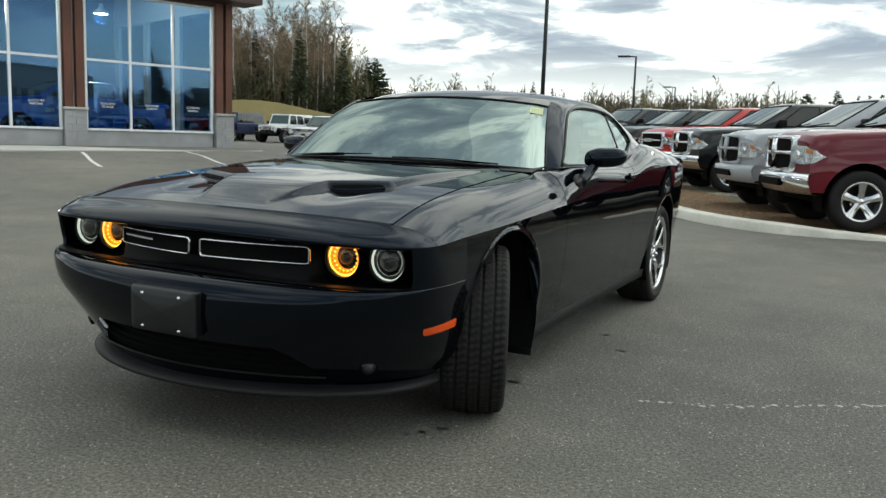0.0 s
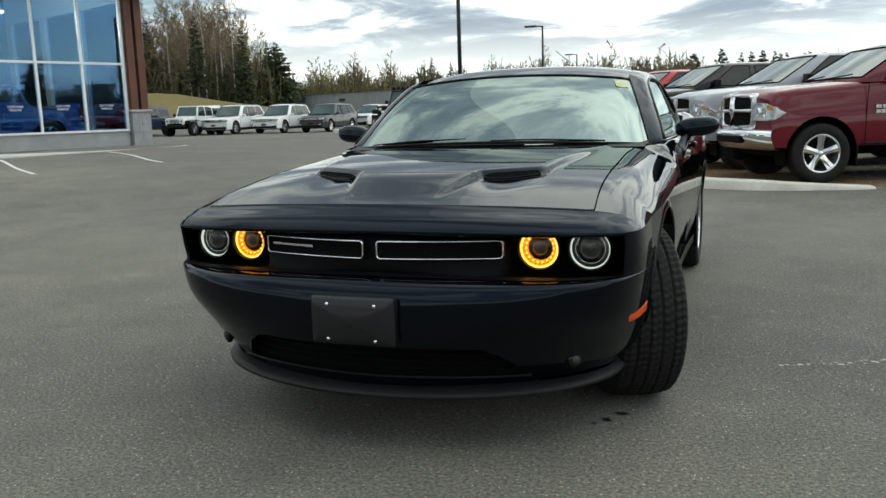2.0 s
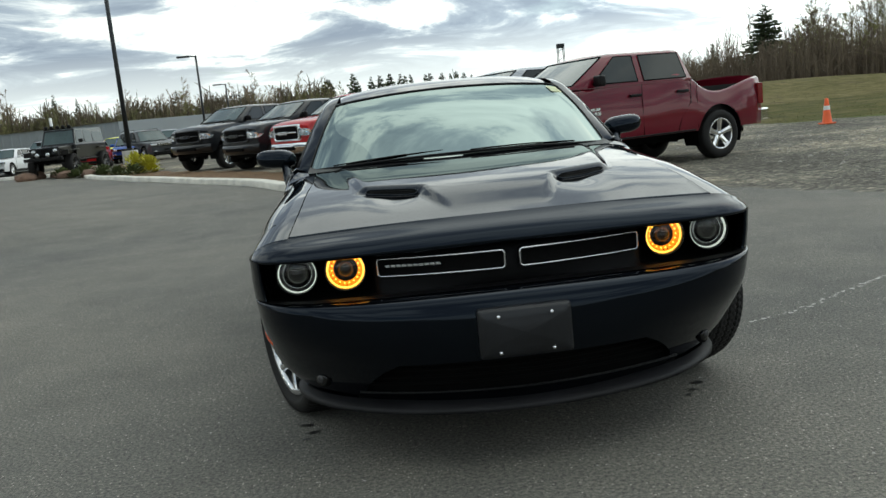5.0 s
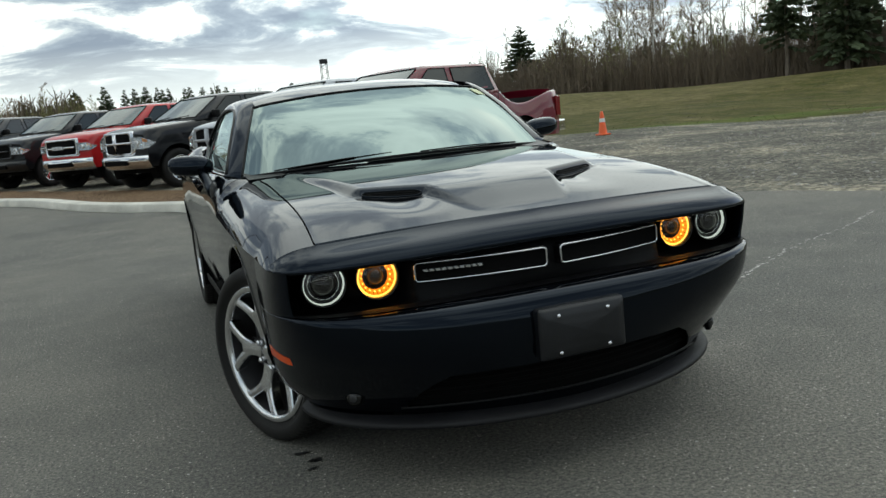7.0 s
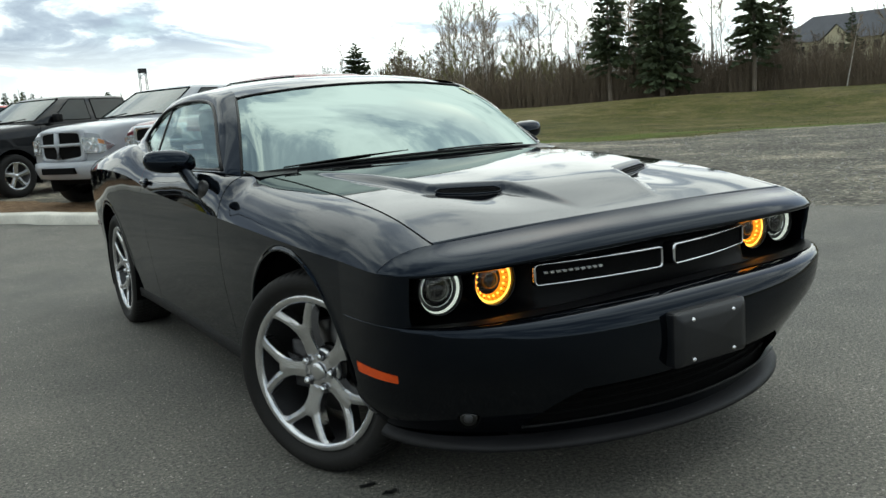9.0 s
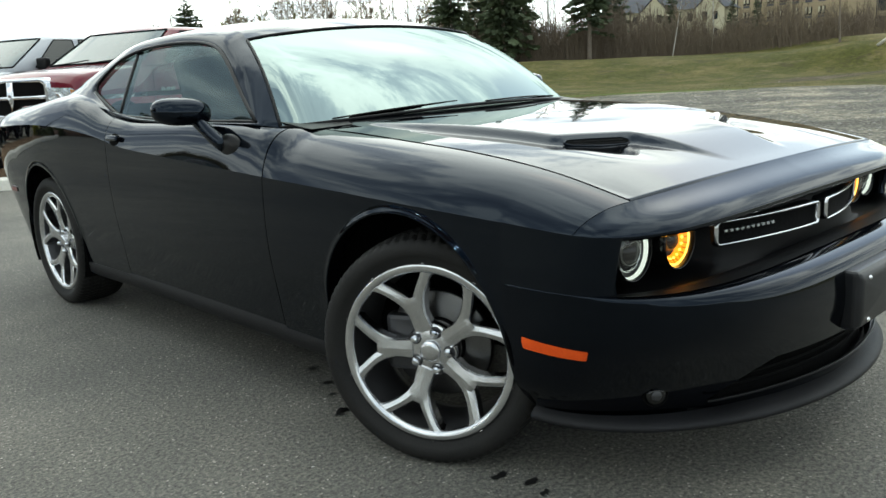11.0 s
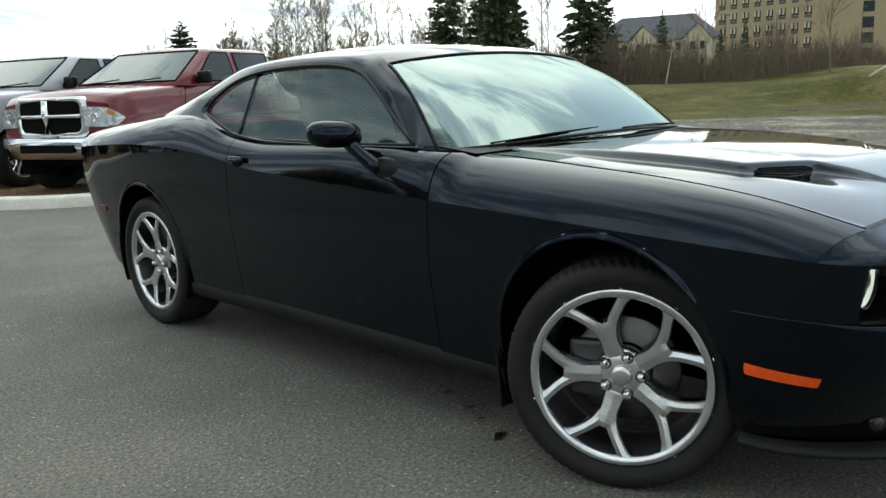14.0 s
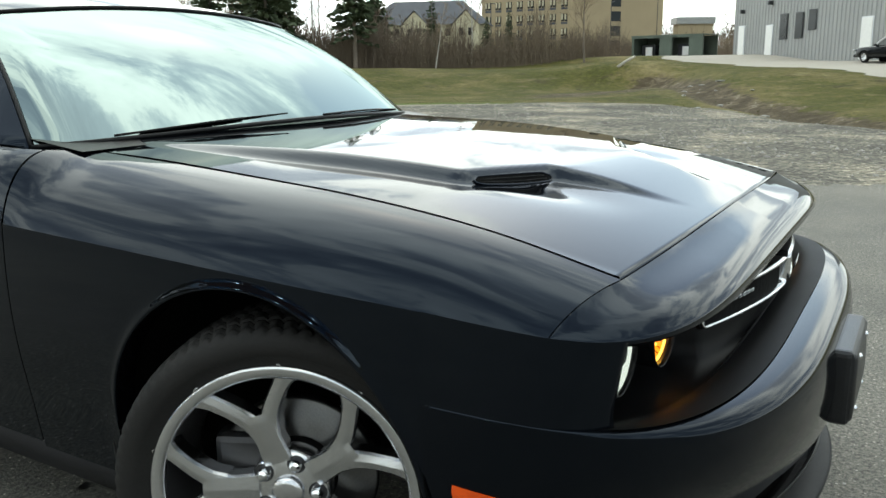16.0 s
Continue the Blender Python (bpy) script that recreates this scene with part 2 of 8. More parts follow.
def grid_faces(n, m, flip=False, closed=False, skip=None):
    out = []
    for i in range(n - 1):
        for j in range(m if closed else m - 1):
            if skip and skip(i, j):
                continue
            k = (j + 1) % m
            f = (i * m + j, i * m + k, (i + 1) * m + k, (i + 1) * m + j)
            out.append(f[::-1] if flip else f)
    return out


def gpart(name, P, mat, parent=None, label="", flip=False, closed=False, skip=None, smooth=True):
    """A part from a grid of points of shape (n, m, 3)."""
    P = np.asarray(P, float)
    n, m = P.shape[:2]
    return pmesh(name, P.reshape(-1, 3), grid_faces(n, m, flip, closed, skip), mat, parent, label, smooth)


def bbox(bm, x0, x1, y0, y1, z0, z1, bevel=0.0, seg=2):
    """Adds a box, bevelled where asked, to bm."""
    g = bmesh.ops.create_cube(bm, size=1, matrix=Matrix.Translation(((x0 + x1) / 2, (y0 + y1) / 2, (z0 + z1) / 2)) @ Matrix.Diagonal((x1 - x0, y1 - y0, z1 - z0, 1)))
    if bevel:
        es = list({e for v in g["verts"] for e in v.link_edges})
        bmesh.ops.bevel(bm, geom=es, offset=bevel, segments=seg, affect="EDGES", profile=0.6)
    return bm


def box_part(name, x0, x1, y0, y1, z0, z1, mat, parent=None, label="", bevel=0.0, seg=2):
    return part(name, bbox(bmesh.new(), x0, x1, y0, y1, z0, z1, bevel, seg), mat, parent, label)


def lathe(profile, n=48, axis="y", a0=0.0, a1=2 * math.pi):
    """Points of a turned surface: profile of (radius, along)."""
    full = abs(a1 - a0 - 2 * math.pi) < 1e-6
    out = np.zeros((len(profile), n, 3))
    for i, (r, h) in enumerate(profile):
        for j in range(n):
            a = a0 + (a1 - a0) * j / (n if full else n - 1)
            c, s = r * math.cos(a), r * math.sin(a)
            out[i, j] = {"x": (h, c, s), "y": (c, h, s), "z": (c, s, h)}[axis]
    return out


def smooth_curve(pts, n):
    """Catmull-Rom through the points, n samples."""
    p = np.asarray(pts, float)
    ext = np.vstack([2 * p[0] - p[1], p, 2 * p[-1] - p[-2]])
    d = np.r_[0, np.cumsum(np.linalg.norm(np.diff(p, axis=0), axis=1))]
    out = []
    for s in np.linspace(0, d[-1], n):
        i = min(len(p) - 2, int(np.searchsorted(d, s, side="right")) - 1)
        t = (s - d[i]) / max(1e-9, d[i + 1] - d[i])
        a, b, c, e = ext[i:i + 4]
        out.append(0.5 * ((2 * b) + (c - a) * t + (2 * a - 5 * b + 4 * c - e) * t ** 2 + (3 * b - a - 3 * c + e) * t ** 3))
    return np.array(out)


def tube(name, pts, r, mat, parent=None, label="", n=8, taper=1.0):
    p = np.asarray(pts, float)
    rows = []
    for i in range(len(p)):
        d = p[min(i + 1, len(p) - 1)] - p[max(i - 1, 0)]
        d = d / (np.linalg.norm(d) + 1e-9)
        u = np.cross(d, (0, 0, 1.0))
        if np.linalg.norm(u) < 1e-3:
            u = np.cross(d, (0, 1.0, 0))
        u /= np.linalg.norm(u)
        v = np.cross(d, u)
        rr = r * (1 + (taper - 1) * i / (len(p) - 1))
        rows.append([p[i] + rr * (math.cos(2 * math.pi * k / n) * u + math.sin(2 * math.pi * k / n) * v) for k in range(n)])
    rows = [[p[0]] * n] + rows + [[p[-1]] * n]
    return gpart(name, rows, mat, parent, label, closed=True)


def soft_table(tab, y):
    """Smoothed table look-up: a cubic between the knots."""
    t = np.asarray(tab, float)
    m = np.gradient(t[:, 1], t[:, 0])
    y = np.clip(np.asarray(y, float), t[0, 0], t[-1, 0])
    i = np.clip(np.searchsorted(t[:, 0], y, side="right") - 1, 0, len(t) - 2)
    h = t[i + 1, 0] - t[i, 0]
    s = (y - t[i, 0]) / h
    return ((2 * s ** 3 - 3 * s ** 2 + 1) * t[i, 1] + (s ** 3 - 2 * s ** 2 + s) * h * m[i]
            + (-2 * s ** 3 + 3 * s ** 2) * t[i + 1, 1] + (s ** 3 - s ** 2) * h * m[i + 1])


def mirror_pts(P):
    Q = np.array(P, float).copy()
    Q[..., 0] *= -1
    return Q

# ---- ground ----
# heights of the ground at known places: (x, y, z); the lot is level round the car, rises to the showroom, and dips to the field
LEVELS = np.array([(0, 0, 0), (4, -4, 0), (-4, -4, 0), (-4, 4, 0), (4, 4, 0), (0, -9, 0), (9, -6, 0), (-9, -6, 0.05), (2.2, 9.5, 0.05), (-1.2, 10.5, 0.09), (-3.6, 16.0, 0.17),
                   (-10.5, 9.5, 0.31), (-14.6, 12.5, 0.42), (-17, 16, 0.46), (-22, 12, 0.46), (-28, 35, 0.34), (-22, 41, 0.28), (-9.5, 28, 0.20), (-6.2, 23.5, 0.24), (-13.5, 30, 0.36),
                   (6, 11, 0.03), (9.4, 14.3, 0.08), (10.3, 18, 0.15), (18, 14, -0.05), (25, 19.5, -0.16), (32, 18.5, -0.30), (22, 2, -0.17), (12, 3, -0.03), (20, 25, 0.25), (14, -6, -0.05), (40, 14, -0.25),
                   (23, 51.5, 1.45), (43.4, 36.8, 1.2), (46.7, 32.6, 1.1), (51, 24.5, 0.95), (54, 18, 1.0), (49.3, 15, 1.40), (41.7, 5.3, 0.97), (46.6, 6, 1.0), (64, 19.4, 1.85), (72.6, 14, 1.9), (58, 2, 1.28), (50, -10, 1.0),
                   (80, 22, 1.95), (-43, 51.5, 3.4), (-38, 50, 1.9), (-36, 42, 0.5), (-45, 78, 1.6), (-24, 62, 0.8), (-11, 45, 0.5), (-20, -20, 0), (20, -25, 0), (0, -40, 0), (-50, 10, 0.4), (60, -30, 0.5), (30, 80, 2.2), (0, 80, 0.9)])


DITCH = [(15.0, -2.4), (19.5, 0.6), (24.3, 2.7), (28.1, 5.0), (36.0, 8.6), (43.6, 12.4)]


def ditch(x, y, w):
    """1 along the ditch between the yard and the road bank, fading over w metres."""
    d2 = np.full(np.shape(x), 1e9)
    for (x0, y0), (x1, y1) in zip(DITCH, DITCH[1:]):
        dx, dy = x1 - x0, y1 - y0
        t = np.clip(((x - x0) * dx + (y - y0) * dy) / (dx * dx + dy * dy), 0, 1)
        d2 = np.minimum(d2, (x - x0 - t * dx) ** 2 + (y - y0 - t * dy) ** 2)
    return np.exp(-d2 / (w * w))


def height(x, y):
    x, y = np.asarray(x, float), np.asarray(y, float)
    num, den = 0.0, 1e-9
    for a, b, c in LEVELS:
        d2 = (x - a) ** 2 + (y - b) ** 2 + 1.5
        w = 1 / d2 ** 1.7
        num, den = num + w * c, den + w
    h = num / den
    r = np.hypot(x, y)
    far = np.clip((r - 90) / 160, 0, 1)
    rise = 1.0 + 3.0 * np.clip((np.abs(x) - 60) / 120, 0, 1)
    h = h * (1 - far) + far * rise
    h = h - 0.34 * ditch(x, y, 0.85)
    flat = np.clip(1 - (np.hypot(x - 0.0, y - 1.0) - 5.0) / 4.0, 0, 1)
    return h * (1 - flat ** 0.5)


def in_poly(x, y, poly):
    c = np.zeros(np.shape(x), bool)
    for (x0, y0), (x1, y1) in zip(poly, poly[1:] + poly[:1]):
        c ^= ((y0 > y) != (y1 > y)) & (x < (x1 - x0) * (y - y0) / (y1 - y0 + 1e-12) + x0)
    return c


# edge of the asphalt towards the gravel yard, and of the gravel towards the grass
KERB = [(2.75, 8.80), (1.5, 8.62), (0.7, 8.95), (-0.2, 9.75), (-1.3, 11.2), (-3.2, 14.8), (-5.2, 18.2), (-7.4, 21.4), (-9.2, 25.0), (-11.8, 29.5), (-15.5, 33.5), (-19.5, 37.5), (-22, 42)]
ASPHALT = [(7.6, -40), (7.4, -6), (7.0, -0.6), (5.4, 3.2), (4.2, 5.6), (3.4, 7.4), (2.75, 8.75)] + KERB[1:] + [(-22, 60), (-34.6, 60), (-34.8, 49), (-36.3, 46.4), (-41, 44.8), (-60, 44), (-60, -60), (7.6, -60)]
GRAVEL = KERB[::-1] + [(2.75, 8.75), (3.4, 7.4), (7.0, -0.6), (7.6, -60), (10.5, -60), (10.8, -8), (12.6, -3.6), (16.8, -0.3), (19.6, 1.7), (23.4, 4.1), (25.2, 6.6), (24.6, 8.6), (23.2, 11.2), (21.4, 14.4), (18.0, 14.8), (10.5, 18.2), (9.0, 24), (8, 40), (4, 75), (-22, 75)]
MULCH = KERB[::-1] + [(3.4, 9.6), (2.0, 10.6), (0.6, 12.6), (-1.6, 16.2), (-3.4, 19.6), (-5.6, 23.0), (-7.4, 26.5), (-10, 31.5), (-14, 36), (-20, 43)]
ROAD = [(30, -18), (32, -4), (35, 0.8), (40, 4.0), (50, 9.0), (58, 14.5), (64, 18.2), (74, 26), (95, 33), (110, 20), (90, 0), (60, -25)]


def ground():
    radii = np.r_[np.linspace(0, 12, 61), 12 + 88 * np.linspace(0, 1, 110)[1:] ** 1.35, 100 * 1.16 ** np.arange(1, 20)]
    n = 288
    V = []
    for r in radii:
        a = np.arange(n) * 2 * math.pi / n
        x, y = r * np.cos(a), r * np.sin(a) + 1.0
        V.append(np.stack([x, y, height(x, y)], 1))
    V = np.array(V)
    x, y = V[..., 0], V[..., 1]
    asph = in_poly(x, y, ASPHALT).astype(float)
    grav = np.maximum(in_poly(x, y, GRAVEL).astype(float), asph)
    ob = gpart("ground", V, M_GROUND, closed=True)
    at = ob.data.color_attributes.new("zone", "FLOAT_COLOR", "POINT")
    mulch = in_poly(x, y, MULCH).astype(float)
    road = in_poly(x, y, ROAD).astype(float)
    grav = np.maximum(grav, road)
    wet = np.maximum(ditch(x, y, 1.3), 0.9 * np.exp(-((x - 35) / 8.5) ** 2 - ((y - 12.0) / 3.6) ** 2))
    dry = np.clip((-28 - x) / 6, 0, 1) + 0.7 * np.clip(1 - np.abs(y - 0.45 * x + 7.5) / 3.5, 0, 1) * (x > 20) + 0.5 * (y > 34)
    fresh = np.exp(-((y - 17.2) / 1.5) ** 2) * (x > 8.5) * (x < 22) + np.exp(-((x - 22.4) / 1.8) ** 2) * (y > 4) * (y < 17)
    wear = ob.data.color_attributes.new("wear", "FLOAT_COLOR", "POINT")
    wear.data.foreach_set("color", np.stack([wet.ravel(), np.clip(dry, 0, 1).ravel(), fresh.ravel(), np.ones(wet.size)], 1).ravel())
    cols = np.stack([asph.ravel(), grav.ravel(), mulch.ravel(), road.ravel()], 1)
    at.data.foreach_set("color", cols.ravel())
    return tagged(ob, "worn grey asphalt lot turning to gravel and spring grass", "ground", kind="structure")


def ground_material():
    m = bpy.data.materials.new("asphalt_gravel_grass")
    m.use_nodes = True
    nt = m.node_tree
    b = nt.nodes["Principled BSDF"]
    tc = nt.nodes.new("ShaderNodeTexCoord")

    def tex(scale, detail=6, rough=0.55):
        t = nt.nodes.new("ShaderNodeTexNoise")
        t.inputs["Scale"].default_value, t.inputs["Detail"].default_value, t.inputs["Roughness"].default_value = scale, detail, rough
        nt.links.new(tc.outputs["Object"], t.inputs["Vector"])
        return t.outputs["Fac"]

    def ramp(src, stops):
        r = nt.nodes.new("ShaderNodeValToRGB")
        while len(r.color_ramp.elements) < len(stops):
            r.color_ramp.elements.new(0.5)
        for e, (p, c) in zip(r.color_ramp.elements, stops):
            e.position, e.color = p, (*c, 1) if len(c) == 3 else c
        nt.links.new(src, r.inputs[0])
        return r.outputs[0]

    def mix(a, c, f, mode="MIX"):
        x = nt.nodes.new("ShaderNodeMix"); x.data_type = "RGBA"; x.blend_type = mode
        for sock, v in (("A", a), ("B", c), ("Factor", f)):
            if isinstance(v, bpy.types.NodeSocket):
                nt.links.new(v, x.inputs[sock])
            else:
                x.inputs[sock].default_value = v
        return x.outputs["Result"]

    def math_(op, a, c):
        x = nt.nodes.new("ShaderNodeMath"); x.operation = op
        for i, v in enumerate((a, c)):
            if isinstance(v, bpy.types.NodeSocket):
                nt.links.new(v, x.inputs[i])
            else:
                x.inputs[i].default_value = v
        return x.outputs[0]

    big, mid, chip, grit = tex(0.22, 5), tex(1.3, 7, 0.62), tex(70, 5, 0.8), tex(120, 4, 0.75)
    vor = nt.nodes.new("ShaderNodeTexVoronoi"); vor.inputs["Scale"].default_value = 110
    nt.links.new(tc.outputs["Object"], vor.inputs["Vector"])
    # asphalt: dark binder, paler worn stretches, light chips of aggregate
    asph = ramp(mid, [(0.30, (0.128, 0.128, 0.121)), (0.50, (0.153, 0.153, 0.143)), (0.70, (0.182, 0.179, 0.166))])
    asph = mix(asph, ramp(big, [(0.34, (0.78, 0.79, 0.80)), (0.66, (1.16, 1.13, 1.07))]), 1.0, "MULTIPLY")
    asph = mix(asph, ramp(chip, [(0.36, (0.36, 0.36, 0.36)), (0.5, (0.96, 0.96, 0.96)), (0.64, (1.75, 1.72, 1.64))]), 1.0, "MULTIPLY")
    asph = mix(asph, (0.34, 0.33, 0.30, 1), ramp(grit, [(0.62, (0, 0, 0)), (0.70, (0.8, 0.8, 0.8))]))
    # single pale chips laid bare, thicker in the worn patches
    cell = nt.nodes.new("ShaderNodeTexVoronoi"); cell.inputs["Scale"].default_value = 95
    nt.links.new(tc.outputs["Object"], cell.inputs["Vector"])
    csep = nt.nodes.new("ShaderNodeSeparateColor")
    nt.links.new(cell.outputs["Color"], csep.inputs[0])
    bare = math_("ADD", csep.outputs[0], math_("MULTIPLY", math_("SUBTRACT", tex(2.6, 4, 0.6), 0.5), 0.9))
    shown = math_("MULTIPLY", math_("GREATER_THAN", bare, 0.83), math_("LESS_THAN", cell.outputs["Distance"], 0.36))
    stone = ramp(csep.outputs[1], [(0.0, (0.16, 0.15, 0.13)), (0.6, (0.30, 0.285, 0.25)), (1.0, (0.62, 0.59, 0.53))])
    asph = mix(asph, stone, math_("MULTIPLY", shown, 0.85))
    asph = mix(asph, (0.865, 0.848, 0.826, 1), 1.0, "MULTIPLY")
    peb = nt.nodes.new("ShaderNodeTexVoronoi"); peb.inputs["Scale"].default_value = 22
    nt.links.new(tc.outputs["Object"], peb.inputs["Vector"])
    psep = nt.nodes.new("ShaderNodeSeparateColor")
    nt.links.new(peb.outputs["Color"], psep.inputs[0])
    grav = ramp(tex(7, 9, 0.82), [(0.34, (0.070, 0.069, 0.066)), (0.5, (0.104, 0.102, 0.096)), (0.66, (0.160, 0.156, 0.146))])
    grav = mix(grav, ramp(psep.outputs[0], [(0.0, (0.5, 0.5, 0.51)), (0.55, (0.95, 0.95, 0.94)), (0.85, (1.3, 1.27, 1.2)), (1.0, (2.0, 1.95, 1.85))]), 1.0, "MULTIPLY")
    grav = mix(grav, ramp(tex(0.42, 7, 0.7), [(0.36, (0.62, 0.62, 0.62)), (0.52, (0.95, 0.94, 0.92)), (0.62, (1.75, 1.66, 1.5))]), 1.0, "MULTIPLY")
    grav = mix(grav, (1.42, 1.39, 1.29, 1), 1.0, "MULTIPLY")
    grass = ramp(tex(0.35, 7, 0.7), [(0.34, (0.048, 0.053, 0.012)), (0.50, (0.074, 0.073, 0.021)), (0.62, (0.112, 0.097, 0.040)), (0.73, (0.19, 0.165, 0.09))])
    grass = mix(grass, ramp(tex(6, 7, 0.85), [(0.34, (0.40, 0.45, 0.38)), (0.5, (0.95, 0.95, 0.9)), (0.66, (1.6, 1.5, 1.3))]), 1.0, "MULTIPLY")
    grass = mix(grass, (0.17, 0.14, 0.075, 1), ramp(tex(0.9, 9, 0.78), [(0.54, (0, 0, 0)), (0.66, (0.6, 0.6, 0.6))]))
    grass = mix(grass, (0.048, 0.040, 0.022, 1), ramp(tex(0.55, 9, 0.75), [(0.55, (0, 0, 0)), (0.63, (0.7, 0.7, 0.7))]))
    worn = nt.nodes.new("ShaderNodeVertexColor"); worn.layer_name = "wear"
    wsep = nt.nodes.new("ShaderNodeSeparateColor")
    nt.links.new(worn.outputs[0], wsep.inputs[0])
    tuft = math_("MULTIPLY", math_("SUBTRACT", tex(1.6, 8, 0.75), 0.5), 1.6)
    grass = mix(grass, (0.21, 0.17, 0.085, 1), math_("MULTIPLY", ramp(math_("ADD", wsep.outputs[1], tuft), [(0.3, (0, 0, 0)), (0.8, (1, 1, 1))]), 0.7))
    grass = mix(grass, (0.075, 0.120, 0.016, 1), math_("MULTIPLY", ramp(math_("ADD", wsep.outputs[2], tuft), [(0.45, (0, 0, 0)), (0.8, (1, 1, 1))]), 0.5))
    mud = ramp(tex(1.1, 9, 0.8), [(0.36, (0.030, 0.023, 0.015)), (0.52, (0.070, 0.055, 0.036)), (0.60, (0.15, 0.125, 0.09)), (0.66, (0.36, 0.33, 0.28))])
    grass = mix(grass, mud, ramp(math_("ADD", wsep.outputs[0], tuft), [(0.40, (0, 0, 0)), (0.62, (0.92, 0.92, 0.92))]))
    zone = nt.nodes.new("ShaderNodeVertexColor"); zone.layer_name = "zone"
    sep = nt.nodes.new("ShaderNodeSeparateColor")
    nt.links.new(zone.outputs[0], sep.inputs[0])
    edge = math_("SUBTRACT", tex(2.5, 7, 0.7), 0.5)
    za = ramp(math_("ADD", sep.outputs[0], math_("MULTIPLY", edge, 1.5)), [(0.46, (0, 0, 0)), (0.54, (1, 1, 1))])
    zg = ramp(math_("ADD", sep.outputs[1], math_("MULTIPLY", edge, 1.9)), [(0.42, (0, 0, 0)), (0.58, (1, 1, 1))])
    mul = ramp(tex(16, 8, 0.85), [(0.36, (0.040, 0.024, 0.015)), (0.5, (0.15, 0.098, 0.060)), (0.64, (0.36, 0.26, 0.17))])
    zm = ramp(math_("ADD", sep.outputs[2], math_("MULTIPLY", edge, 1.0)), [(0.44, (0, 0, 0)), (0.56, (1, 1, 1))])
    col = mix(mix(mix(grass, grav, zg), mul, zm), asph, za)
    dusty = mix((0.30, 0.275, 0.235, 1), (0.40, 0.375, 0.33, 1), tex(1.2, 8, 0.7))
    col = mix(col, dusty, ramp(math_("ADD", zone.outputs["Alpha"], math_("MULTIPLY", edge, 0.8)), [(0.45, (0, 0, 0)), (0.58, (1, 1, 1))]))
    nt.links.new(col, b.inputs["Base Color"])
    b.inputs["Roughness"].default_value = 0.82
    nt.links.new(math_("ADD", math_("MULTIPLY", za, 0.26), 0.04), b.inputs["Specular IOR Level"])
    bp = nt.nodes.new("ShaderNodeBump"); bp.inputs["Strength"].default_value, bp.inputs["Distance"].default_value = 0.7, 0.006
    nt.links.new(math_("ADD", chip, math_("MULTIPLY", vor.outputs["Distance"], 0.6)), bp.inputs["Height"])
    nt.links.new(bp.outputs[0], b.inputs["Normal"])
    return m


M_GROUND = ground_material()
ground()

# ---- site materials ----
M_BLOCK = surface("grey_split_block", (0.30, 0.305, 0.31), 0.85, 0, 0.2, 2.0, 45, 0.35)
M_CONC = surface("pale_concrete", (0.42, 0.41, 0.38), 0.85, 0, 0.2, 1.5, 60, 0.3)
M_KERB = surface("kerb_concrete", (0.58, 0.56, 0.50), 0.85, 0, 0.30, 2.5, 60, 0.4)
M_TIMBER = surface("red_brown_timber", (0.105, 0.036, 0.019), 0.6, 0, 0.4, 1.2, 50, 0.25)
M_DARKTRIM = surface("dark_brown_fascia", (0.045, 0.02, 0.013), 0.55, 0, 0.25, 2, 50, 0.1)
M_WHITEFRAME = surface("white_mullion", (0.72, 0.74, 0.76), 0.4, 0, 0.06, 4, 80, 0.0)
M_SHOWGLASS = glass("blue_coated_glazing", (0.64, 0.76, 0.82), ior=1.5, gloss=(0.29, 0.54, 0.92), coating=0.125)
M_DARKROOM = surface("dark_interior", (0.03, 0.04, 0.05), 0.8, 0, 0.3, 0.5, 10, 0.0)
M_LINE = surface("white_road_paint", (0.62, 0.62, 0.60), 0.8, 0, 0.3, 6, 90, 0.2)
M_METALWALL = surface("grey_metal_siding", (0.31, 0.315, 0.31), 0.5, 0.1, 0.08, 0.6, 30, 0.05)
M_BLUEGREY = surface("blue_grey_siding", (0.25, 0.275, 0.29), 0.6, 0.1, 0.10, 0.4, 30, 0.05)
M_BEIGE = surface("beige_stucco", (0.36, 0.29, 0.185), 0.85, 0, 0.08, 0.3, 20, 0.1)
M_CREAM = surface("cream_siding", (0.50, 0.46, 0.33), 0.8, 0, 0.08, 0.5, 20, 0.1)
M_SHINGLE = surface("grey_shingle_roof", (0.085, 0.088, 0.10), 0.85, 0, 0.2, 0.5, 12, 0.2)
M_DARKWIN = surface("dark_window", (0.018, 0.022, 0.025), 0.25, 0, 0.2, 0.6, 9, 0.0, spec=0.25)
M_POLE = surface("dark_painted_steel", (0.022, 0.024, 0.027), 0.45, 0.3, 0.15, 3, 60, 0.0)
M_GREEN = surface("green_enclosure", (0.10, 0.125, 0.10), 0.6, 0, 0.15, 1, 30, 0.1)
M_CONE = surface("orange_cone", (0.85, 0.13, 0.03), 0.5, 0, 0.15, 6, 60, 0.05)
M_WHITE = surface("white_enamel", (0.78, 0.78, 0.76), 0.4, 0, 0.06, 4, 80, 0.0)
M_ROCK = surface("brown_rock", (0.16, 0.10, 0.07), 0.9, 0, 0.4, 2, 25, 0.5)
M_BULB = surface("lit_bulb", (1.0, 0.95, 0.86), 0.4, 0, 0.02, 5, 50, 0, emit=6.0)
M_STAIN = surface("oily_spot", (0.012, 0.012, 0.012), 0.35, 0, 0.2, 20, 100, 0.0)


def gz(x, y):
    return float(height(np.array(float(x)), np.array(float(y))))


